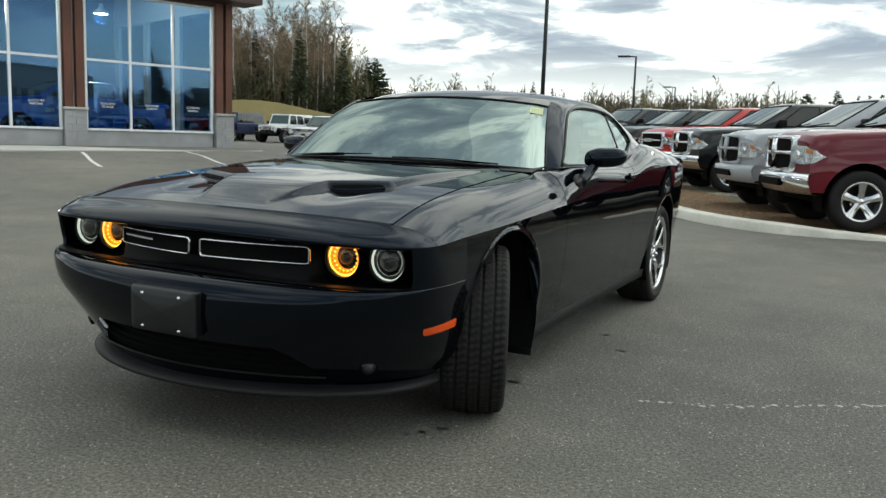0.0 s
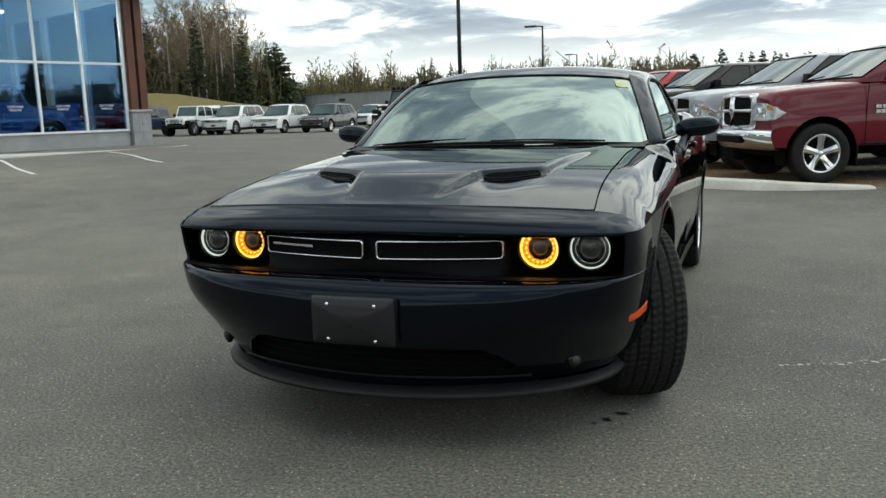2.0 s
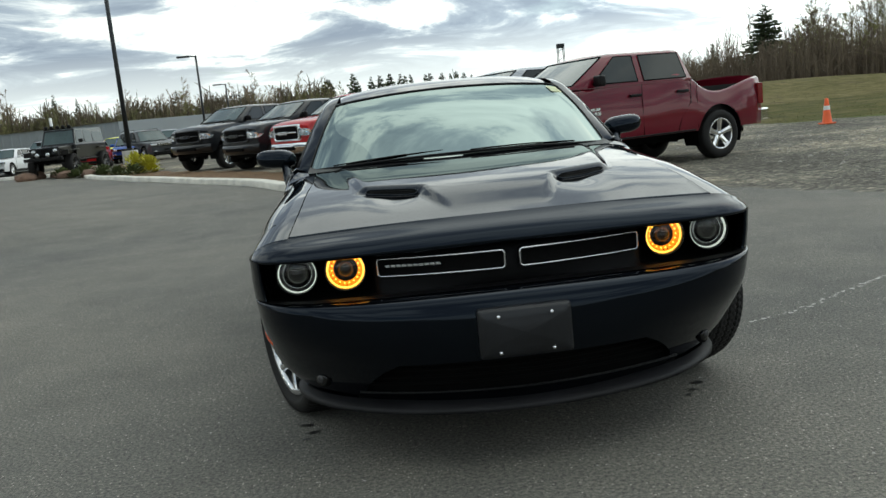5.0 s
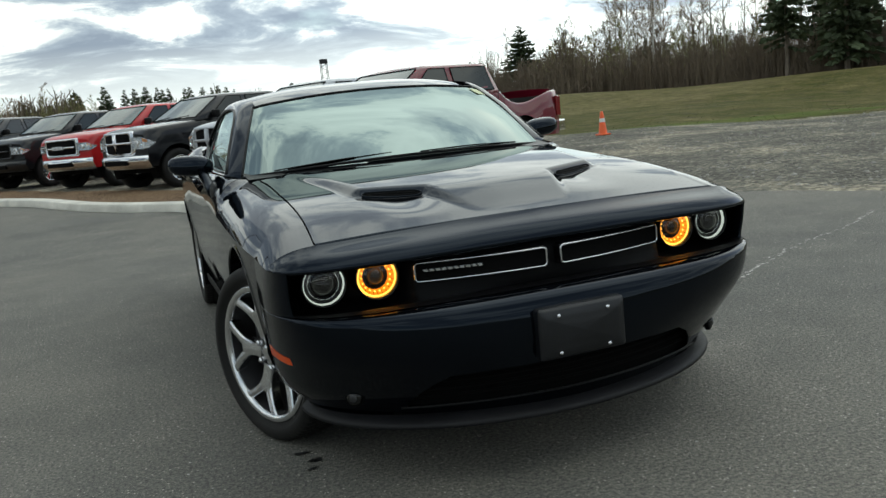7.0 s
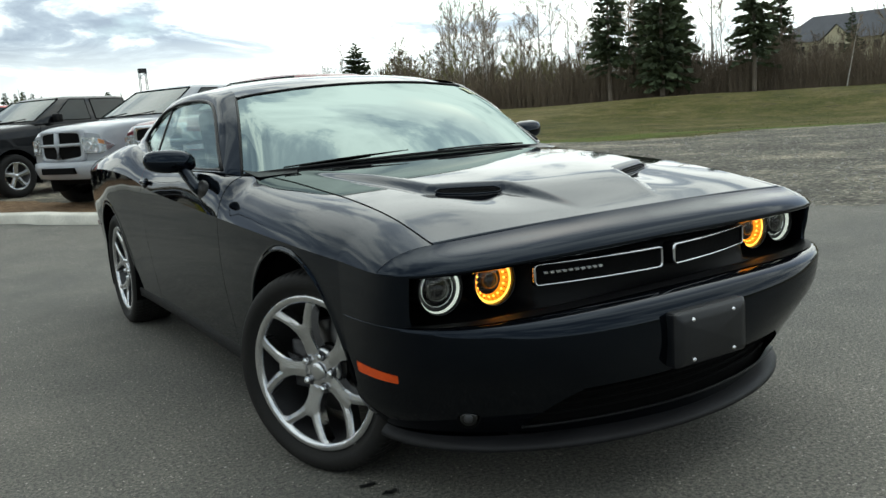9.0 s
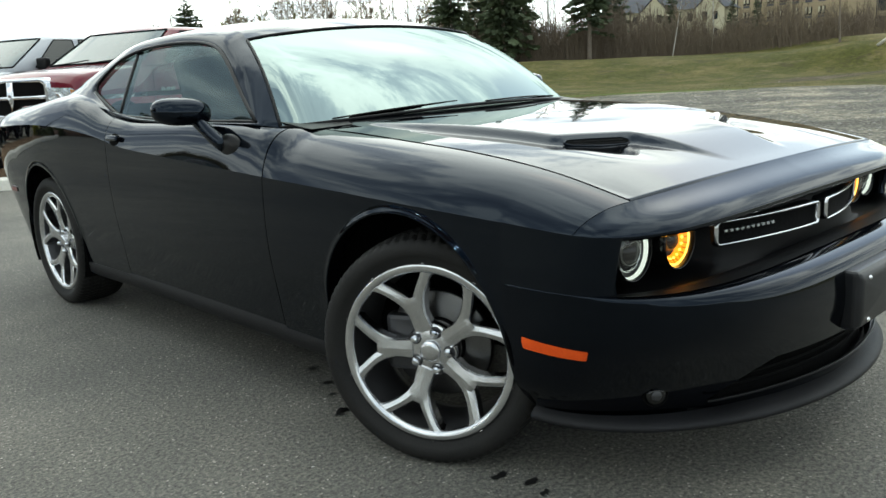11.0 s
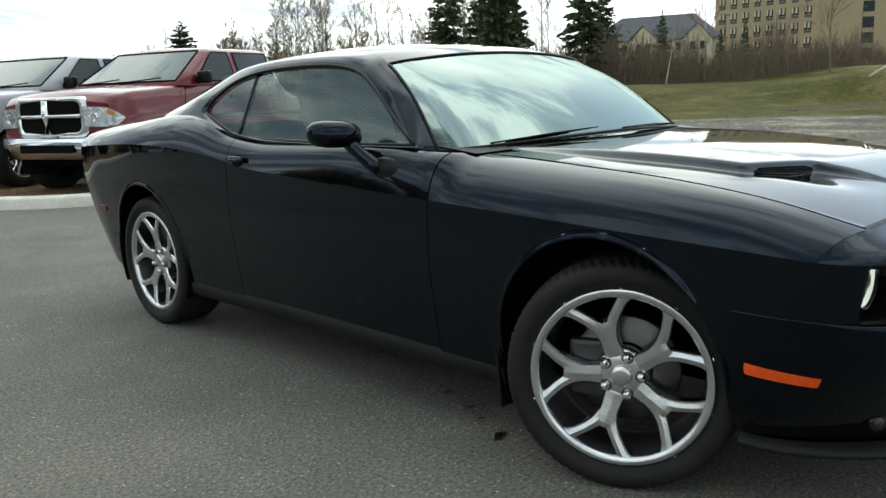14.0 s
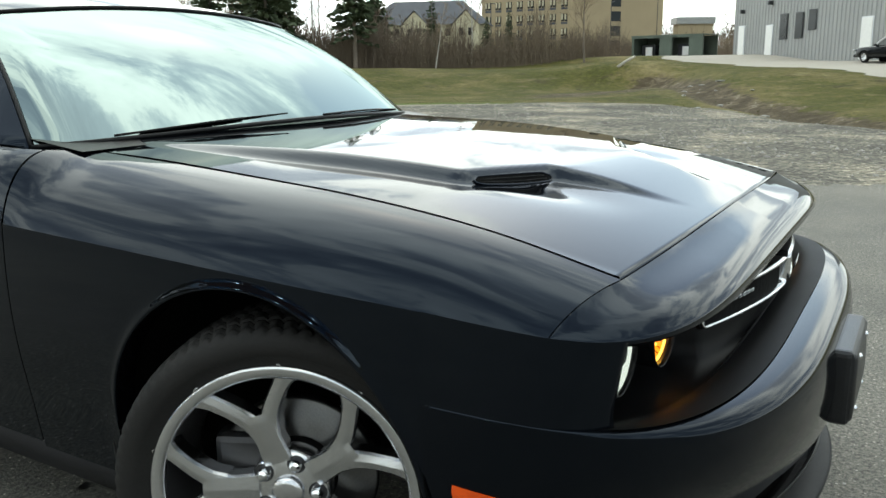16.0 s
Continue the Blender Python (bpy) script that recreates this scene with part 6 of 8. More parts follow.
M_MAROON = car_paint("maroon_paint", (0.125, 0.004, 0.014), (0.140, 0.005, 0.016))
M_SILVER = car_paint("silver_paint", (0.36, 0.38, 0.41))
M_BLACKP = car_paint("black_truck_paint", (0.003, 0.0035, 0.005))
M_DARKP = car_paint("charcoal_paint", (0.008, 0.009, 0.011))
M_REDP = car_paint("red_paint", (0.42, 0.012, 0.014))
M_GREYP = car_paint("dark_grey_paint", (0.045, 0.05, 0.056))
M_WHITEP = car_paint("white_paint", (0.74, 0.75, 0.76))
M_BLUEP = car_paint("blue_paint", (0.012, 0.07, 0.33))
M_NAVYP = car_paint("navy_paint", (0.012, 0.02, 0.07))
M_YELLOWP = car_paint("yellow_paint", (0.62, 0.66, 0.03))
M_CARGLASS = surface("vehicle_glass", (0.014, 0.020, 0.021), 0.03, 0, 0.2, 2, 40, 0, spec=0.42, coat=0.0)
M_SCREEN = surface("vehicle_windscreen", (0.052, 0.080, 0.080), 0.03, 0, 0.25, 1.5, 20, 0, spec=0.5, coat=0.0)
M_HEADL = surface("clear_headlamp", (0.50, 0.52, 0.53), 0.16, 0.9, 0.5, 14, 38, 0.8, coat=1.0)

M_LAMPAMBER = surface("amber_lamp_lens", (0.42, 0.15, 0.03), 0.2, 0, 0.2, 20, 80, 0, coat=0.5)


def body_shell(name, p, mat, parent):
    """Lower body: sections from sill to sill over the top edge, with wheel arches cut from the flanks."""
    W, zb, r = p["W"], p["zb"], p["arch"]
    top = lambda y: float(soft_table(p["top"], y))
    y0, y1 = p["y0"], p["y1"]
    axles = (0.0, p["wb"])
    spans = []
    cuts = [y0] + [c for a in axles for c in (a - r, a + r)] + [y1]
    for k in range(len(cuts) - 1):
        a, b = cuts[k], cuts[k + 1]
        if k % 2:
            ys = (a + b) / 2 - (r - 0.001) * np.cos(np.linspace(0, math.pi, 20))
        else:
            ys = np.linspace(a, b, max(4, int((b - a) / 0.12)))
        spans.append((ys, k % 2))
    zw = p["r"] + p.get("arch_up", 0.02)
    V, F = [], []
    for ys, arch in spans:
        rows = []
        for y in ys:
            zt = top(y)
            nose = max(0.0, (y0 + 0.55 - y) / 0.55)
            tail = max(0.0, (y - y1 + 0.35) / 0.35)
            w = W * (1 - p.get("nose", 0.10) * nose ** 2.2 - 0.05 * tail ** 2)
            zlow = zb
            if arch:
                ya = axles[0] if abs((ys[0] + ys[-1]) / 2) < 0.01 + r else axles[1]
                zlow = max(zb, zw + math.sqrt(max(0.0, r * r - (y - ya) ** 2)))
                zlow = min(zlow, zt - 0.12)
            half = []
            cr = 0.07
            for s in np.linspace(0, 1, 8):
                z_ = zlow + (zt - cr - zlow) * s
                q = (z_ - zb) / (zt - zb)
                half.append((w * (0.965 + 0.035 * math.sin(math.pi * min(1, q * 1.1) ** 0.8) - 0.02 * q), z_))
            xe = half[-1][0]
            for a in (25, 55, 80):
                half.append((xe - cr * (1 - math.cos(radians(a))), zt - cr + cr * math.sin(radians(a))))
            for u in (0.75, 0.5, 0.25, 0.0):
                half.append((xe * u, zt + p.get("crown", 0.03) * (1 - u * u)))
            sw = p.get("sweep", 0.16) * (nose if "sweep" not in p else max(0.0, (y0 + 0.32 - y) / 0.32))
            half = [(x, y + sw * (abs(x) / W) ** 2.5, z_) for x, z_ in half]
            row = half + [(-x, y_, z_) for x, y_, z_ in half[-2::-1]]
            rows.append(row)
        base = len(V)
        n, m = len(rows), len(rows[0])
        V += [q for r_ in rows for q in r_]
        bed = p.get("bed")
        F += [tuple(base + i for i in f) for f in grid_faces(n, m, flip=True, skip=(lambda i, j: bed and bed[0] < ys[i] < bed[1] and 10 <= j <= m - 12) if bed else None)]
        if ys[0] == y0:
            # the nose, bowed in plan
            k0, us = len(V), np.linspace(1, -1, 11)
            for j in range(m // 2 + 1):
                V += [(rows[0][j][0] * u, y0 + p.get("sweep", 0.16) * abs(rows[0][j][0] * u / W) ** 2.5, rows[0][j][2]) for u in us]
            F += [tuple(k0 + i for i in f) for f in grid_faces(m // 2 + 1, 11, flip=True)]
        if abs(ys[-1] - y1) < 1e-6:
            F.append(tuple(base + (n - 1) * m + j for j in range(m))[::-1])
    return pmesh(name, V, F, mat, parent)


def cabin(p, mat, parent):
    """Greenhouse: painted frame with glass set proud of it by a hair."""
    c = p["cabin"]      # base y front, roof y front, roof y back, base y back, belt z, roof z, half width at belt, at roof
    ya, yb, yc, yd, zl, zr, wl_, wr = c
    levels = [(-0.08, 0), (0.0, 0), (0.3, 0), (0.6, 0), (0.86, 0), (0.96, 0.03), (1.0, 0.10)]
    rows = []
    for s, ins in levels:
        t = max(0, s)
        z_ = zl + (zr - zl) * s
        y_f, y_b, w = ya + (yb - ya) * t + ins, yd + (yc - yd) * t - ins, wl_ + (wr - wl_) * t - ins
        row = []
        for u in np.linspace(-1, 1, 9):
            row.append((w * u, y_f + 0.10 * abs(u) ** 2.5 * (1 - 0.5 * t) - 0.04, z_ + (0.02 * (1 - u * u) if s >= 0.96 else 0)))
        for v in np.linspace(0, 1, 9)[1:-1]:
            row.append((w, y_f + 0.06 + (y_b - y_f - 0.06) * v, z_))
        for u in np.linspace(1, -1, 9):
            row.append((w * u, y_b - 0.05 * abs(u) ** 2.5, z_ + (0.02 * (1 - u * u) if s >= 0.96 else 0)))
        for v in np.linspace(1, 0, 9)[1:-1]:
            row.append((-w, y_f + 0.06 + (y_b - y_f - 0.06) * v, z_))
        rows.append(row)
    n, m = len(rows), len(rows[0])
    Vv = [q for r_ in rows for q in r_] + [(0, (yb + yc) / 2, zr + 0.05)]
    Fv = grid_faces(n, m, closed=True) + [((n - 1) * m + j, (n - 1) * m + (j + 1) % m, n * m) for j in range(m)]
    cab = pmesh("cab", Vv, Fv, mat, parent)
    # windscreen and rear glass
    pt = lambda u, s, back=False: ((wl_ + (wr - wl_) * s) * u, ((yd + (yc - yd) * s) - 0.05 * abs(u) ** 2.5 + 0.008) if back else (ya + (yb - ya) * s + 0.10 * abs(u) ** 2.5 * (1 - 0.5 * s) - 0.04 - 0.008), zl + (zr - zl) * s + 0.004)
    for back in (False, True):
        G = [[pt(u, s, back) for u in np.linspace(-0.92, 0.92, 13)] for s in np.linspace(0.05 if not back else 0.15, 0.9, 6)]
        gpart("rear_window" if back else "windshield", G, M_CARGLASS if back else M_SCREEN, parent, flip=back)
    # black seals round the windscreen and two parked wipers
    rim_ = [pt(u, 0.045) for u in np.linspace(-0.93, 0.93, 13)] + [pt(0.93, s) for s in (0.3, 0.6, 0.9)] + [pt(u, 0.905) for u in np.linspace(0.93, -0.93, 13)] + [pt(-0.93, s) for s in (0.6, 0.3, 0.045)]
    tube("windshield_seal", np.array(rim_) + (0, -0.004, 0.002), 0.011, M_SHELL, parent, n=5)
    for u0, u1 in ((-0.78, -0.08), (-0.02, 0.68)):
        tube("wiper", [np.array(pt(u0 + (u1 - u0) * k, 0.03 + 0.09 * k ** 1.5)) + (0, -0.02, 0.012) for k in np.linspace(0, 1, 6)], 0.009, M_SHELL, parent, n=5)
    # side windows
    for sgn in (-1, 1):
        for a, b in p["windows"]:
            loop_ = [(sgn * (wl_ + (wr - wl_) * s + 0.009), y_, zl + (zr - zl) * s) for y_, s in ((a[0], 0.04), (b[0], 0.04), (b[1], 0.875), (a[1], 0.875), (a[0], 0.04))]
            tube("window_seal", loop_, 0.010, M_SHELL, parent, n=4)
            V = []
            for y_, s in ((a[0], 0.05), (b[0], 0.05), (b[1], 0.86), (a[1], 0.86)):
                V.append((sgn * (wl_ + (wr - wl_) * s + 0.008), y_, zl + (zr - zl) * s))
            pmesh("side_window", V, [(0, 1, 2, 3) if sgn > 0 else (3, 2, 1, 0)], M_CARGLASS, parent, smooth=False)
    return cab


def road_wheel(parent, x, y, r, sgn, style="chrome", width=0.27):
    w = empty("wheel"); w.parent = parent
    w.matrix_local = Matrix.Translation((x, y, r - 0.012)) @ (pose(0, 0, 0) if sgn < 0 else pose(0, 0, 0, 0, 0, 180))
    rim = r * 0.635
    tp = [(rim - 0.01, -0.40), (rim, -0.46), (rim + (r - rim) * 0.45, -0.51), (r - 0.04, -0.49), (r - 0.012, -0.43), (r, -0.33), (r, 0.33), (r - 0.02, 0.46), (rim + 0.02, 0.5), (rim - 0.02, 0.42)]
    gpart("tyre", lathe([(a, b * width) for a, b in tp], 44, "x"), M_TYRE, w, closed=True)
    mt = {"chrome": M_CHROME, "alloy": M_ALLOY, "black": M_GLOSSBLK}[style]
    gpart("barrel", lathe([(rim, -0.45 * width), (rim - 0.02, -0.40 * width), (rim - 0.04, 0.0), (0.1, 0.12 * width)], 36, "x"), M_POCKET, w, closed=True)
    V, F = [], []
    for k in range(5):
        a = radians(90 + 72 * k)
        ca, sa = math.cos(a), math.sin(a)
        for sg in ((0,) if style == "chrome" else (1, -1)):
            fat = 1.55 if sg == 0 else 1.0
            rows = ribbon([(0.03, sg * 0.02), (rim * 0.5, sg * 0.028), (rim * 0.97, sg * 0.062)], [0.034 * fat, 0.030 * fat, 0.042 * fat], [-0.30 * width, -0.36 * width, -0.43 * width], [0.0, -0.05, -0.08], 0.008)
            base = len(V)
            for r_ in rows:
                for q in r_:
                    V.append((q[0], q[1] * ca - q[2] * sa, q[1] * sa + q[2] * ca))
            F += [tuple(base + i for i in f) for f in grid_faces(len(rows), 7)]
    pmesh("spokes", V, F, mt, w, smooth=False)
    gpart("rim_lip", lathe([(rim + 0.006, -0.46 * width), (rim - 0.004, -0.475 * width), (rim - 0.02, -0.44 * width)], 40, "x"), mt, w, closed=True)
    gpart("hub_cap", lathe([(0, -0.34 * width), (0.04, -0.335 * width), (0.055, -0.25 * width)], 16, "x"), mt, w, closed=True)
    return w


def sides(fn):
    for sgn in (-1, 1):
        fn(sgn)


def mirror_pair(p, parent, y, z_, x, size, mat):
    for sgn in (-1, 1):
        bm = bmesh.new(); bbox(bm, -size[0] / 2, size[0] / 2, -size[1] / 2, size[1] / 2, -size[2] / 2, size[2] / 2, min(size) * 0.3, 3)
        bmesh.ops.transform(bm, matrix=Matrix.Translation((sgn * (x + size[0] / 2), y, z_)), verts=bm.verts)
        part("door_mirror", bm, mat, parent, "", True)
        tube("mirror_arm", [(sgn * (x - 0.12), y + 0.03, z_ - 0.10), (sgn * (x + 0.03), y + 0.01, z_ - 0.04)], 0.035, mat, parent, n=6)


def seam(parent, x, pts):
    """A shut line: a thin dark groove strip following the flank."""
    for sgn in (-1, 1):
        tube("shut_line", [(sgn * (x + 0.002), y, z_) for y, z_ in pts], 0.006, M_SHELL, parent, n=4)


def pickup(name, label, m, mat, grille="cross", chrome=True, lift=0.0, wheel_style="chrome", group="trucks behind the kerb", cat="pickup truck"):
    t = empty(name, m @ Matrix.Translation((0, 0, lift)), label, cat, group)
    p = dict(W=1.0, zb=0.50, r=0.415, arch=0.50, wb=3.57, y0=-0.80, y1=4.60, arch_up=0.0, nose=0.04, sweep=0.12, crown=0.055,
             top=[(-0.80, 1.16), (-0.72, 1.225), (-0.45, 1.285), (0.1, 1.33), (0.68, 1.375), (0.9, 1.395), (2.0, 1.41), (3.02, 1.40), (3.12, 1.315), (4.60, 1.33)],
             bed=(3.1, 4.54), cabin=(0.50, 1.36, 2.88, 3.02, 1.40, 1.90, 0.955, 0.79),
             windows=[((0.92, 1.46), (1.83, 1.83)), ((1.96, 1.96), (2.86, 2.80))])
    body_shell("body", p, mat, t)
    cabin(p, mat, t)
    # load bed
    bm = bmesh.new()
    for q in ((-0.86, -0.83, 3.12, 4.54, 0.62, 1.235), (0.83, 0.86, 3.12, 4.54, 0.62, 1.235), (-0.86, 0.86, 3.09, 3.12, 0.62, 1.235), (-0.86, 0.86, 4.52, 4.55, 0.62, 1.235), (-0.86, 0.86, 3.1, 4.54, 0.60, 0.63)):
        bbox(bm, *q)
    part("bed_liner", bm, M_TRIM, t)
    box_part("cab_gap", -0.93, 0.93, 3.045, 3.085, 0.55, 1.30, M_SHELL, t)
    box_part("tailgate", -0.84, 0.84, 4.58, 4.625, 0.66, 1.24, mat, t, "", 0.015)
    # face
    tr = M_CHROME if chrome else mat
    if grille == "cross":
        rows = []
        for w_, h_, yy in ((1.18, 0.53, -0.74), (1.18, 0.53, -0.865), (1.08, 0.44, -0.88), (1.04, 0.40, -0.85)):
            rows.append([(a, yy + 0.045 * (abs(a) / 0.5) ** 2, 1.015 + b * (1.0 if b < 0 else 0.90)) for a, b in rounded_rect(w_, h_, 0.09, 4)])
        gpart("grille_surround", rows, tr, t, "", closed=True)
        q = rounded_rect(1.06, 0.42, 0.07, 4)
        gpart("grille_mesh", [[(x, -0.846 + 0.045 * (abs(x) / 0.5) ** 2, z_) for x in np.linspace(-0.53, 0.53, 13)] for z_ in (0.79, 1.015, 1.215)], M_SHELL, t)
        tube("grille_bar", [(x, -0.875 + 0.045 * (abs(x) / 0.5) ** 2, 1.015) for x in np.linspace(-0.53, 0.53, 9)], 0.026, tr, t, n=8)
        tube("grille_post", [(0, -0.875, 0.79), (0, -0.885, 1.015), (0, -0.865, 1.21)], 0.042, tr, t, n=8)
    else:
        rows = []
        for w_, h_, yy in ((1.22, 0.42, -0.74), (1.22, 0.42, -0.865), (1.13, 0.34, -0.88), (1.10, 0.31, -0.85)):
            rows.append([(a, yy + 0.06 * (abs(a) / 0.6) ** 2, 1.01 + b) for a, b in rounded_rect(w_, h_, 0.06, 4)])
        gpart("grille_surround", rows, tr, t, "", closed=True)
        q = rounded_rect(1.12, 0.33, 0.05, 4)
        gpart("grille_mesh", [[(x, -0.85 + 0.06 * (abs(x) / 0.6) ** 2, z_) for x in np.linspace(-0.56, 0.56, 13)] for z_ in (0.85, 1.01, 1.17)], M_SHELL, t)
        tube("grille_bar", [(x, -0.88 + 0.06 * (abs(x) / 0.6) ** 2, 1.01) for x in np.linspace(-0.52, 0.52, 9)], 0.022, tr, t, n=8)
        bm = bmesh.new()
        for k in range(3):
            bbox(bm, -0.21 + 0.145 * k, -0.09 + 0.145 * k, -0.92, -0.87, 0.965, 1.055, 0.01)
        part("badge_bars", bm, M_SILVERPRINT if chrome else M_POCKET, t)
    for sgn in (-1, 1):
        x0, x1 = (0.61, 0.93) if grille == "cross" else (0.63, 0.94)
        z0, z1 = (0.87, 1.13) if grille == "cross" else (0.91, 1.11)
        face = lambda a: -0.845 + 0.35 * max(0.0, a - 0.55) ** 1.3
        front = [(x0, face(x0), z0 + 0.01), (x1 - 0.02, face(x1 - 0.02), z0), (0.965, -0.66, z0 + 0.02), (0.985, -0.53, z0 + 0.10), (0.955, -0.68, z1 - 0.07), (x1 - 0.04, face(x1 - 0.04) + 0.01, z1 - 0.02), (x0 - 0.02, face(x0), z1)]
        V = [(sgn * a, y_, b) for a, y_, b in front] + [(sgn * (a - 0.04), y_ + 0.10, b) for a, y_, b in front]
        f = [(0, 1, 5, 6), (1, 2, 4, 5), (2, 3, 4)] + [(i, i + 7, (i + 1) % 7 + 7, (i + 1) % 7) for i in range(7)]
        pmesh("headlamp", V, f if sgn > 0 else [q[::-1] for q in f], M_HEADL, t, "clear headlamp", smooth=False)
        V = [(sgn * (a + 0.003), y_ - 0.004, b) for a, y_, b in ((0.90, -0.745, z1 - 0.11), (0.957, -0.68, z1 - 0.13), (0.954, -0.68, z1 - 0.075), (0.895, -0.75, z1 - 0.035))]
        pmesh("amber_lens", V, [(0, 1, 2, 3)] if sgn > 0 else [(3, 2, 1, 0)], M_LAMPAMBER, t, smooth=False)
        gpart("lamp_eye", lathe([(0.062, 0.03), (0.060, 0.0), (0.05, 0.010), (0.0, 0.016)], 20, "y") + np.array((sgn * (x0 + 0.11), face(x0 + 0.11) - 0.004, (z0 + z1) / 2 - 0.01)), M_CHROME, t, closed=True)
    rows = []
    for yy, z_ in ((-0.74, 0.755), (-0.88, 0.750), (-0.92, 0.73), (-0.93, 0.64), (-0.90, 0.57), (-0.86, 0.48), (-0.74, 0.46)):
        rows.append([(x, yy + 0.20 * (abs(x) / 0.98) ** 3.2, z_) for x in np.linspace(-0.985, 0.985, 29)])
    gpart("front_bumper", rows, tr, t, "chrome front bumper" if chrome else "body-coloured front bumper")
    box_part("bumper_intake", -0.45, 0.45, -0.938, -0.88, 0.56, 0.66, M_SHELL, t, "", 0.01)
    box_part("rear_bumper", -0.95, 0.95, 4.58, 4.78, 0.55, 0.76, tr, t, "", 0.03)
    for sgn in (-1, 1):
        box_part("tail_lamp", sgn * 0.93 - 0.055, sgn * 0.93 + 0.055, 4.50, 4.615, 0.84, 1.21, M_REDLENS, t, "", 0.02)
        box_part("rocker_strip", sgn * 0.975 - 0.02, sgn * 0.975 + 0.02, 0.56, 3.0, 0.505, 0.535, M_TRIM, t, "", 0.008)
        for y in (1.62, 2.62):
            box_part("door_handle", sgn * 0.99 - 0.02, sgn * 0.99 + 0.025, y, y + 0.24, 1.17, 1.215, M_TRIM, t, "", 0.012)
        for k in range(3):      # tailgate-side name plate as plain bars
            box_part("badge_bar", sgn * 1.0 - 0.006, sgn * 1.0 + 0.006, 0.72 + 0.10 * k, 0.80 + 0.10 * k, 1.005, 1.05, M_SILVERPRINT, t)
        for k in range(4):
            box_part("badge_bar", sgn * 1.0 - 0.006, sgn * 1.0 + 0.006, 0.73 + 0.075 * k, 0.79 + 0.075 * k, 0.935, 0.985, M_SILVERPRINT, t)
        box_part("mud_flap", sgn * 0.84 - 0.13, sgn * 0.84 + 0.13, 0.50, 0.52, 0.22, 0.60, M_TRIM, t)
    seam(t, 0.99, [(0.62, 1.34), (0.60, 0.95), (0.60, 0.52)])
    seam(t, 0.985, [(1.88, 1.36), (1.88, 0.9), (1.88, 0.53)])
    seam(t, 0.978, [(3.065, 1.33), (3.065, 1.0), (3.065, 0.55)])
    seam(t, 0.985, [(2.92, 1.36), (2.92, 1.0), (2.70, 0.75), (2.62, 0.53)])
    mirror_pair(p, t, 0.98, 1.47, 0.96, (0.20, 0.11, 0.17), M_TRIM)
    for sgn in (-1, 1):
        for y in (0.0, 3.57):
            L = lathe([(0.505, 0.0), (0.505, 0.34), (0.1, 0.36)], 24, "x", radians(-20), radians(200))
            L[..., 1] += y; L[..., 2] += 0.415
            L[..., 0] = sgn * (0.955 - L[..., 0])
            gpart("wheel_liner", L, M_SHELL, t)
            rw = road_wheel(t, sgn * 0.86, y, 0.415, sgn, wheel_style)
            rw.location.z -= lift
    bm = bmesh.new(); bbox(bm, -0.62, 0.62, -0.5, 4.5, 0.36, 0.62, 0.03); part("chassis", bm, M_SHELL, t)
    return t


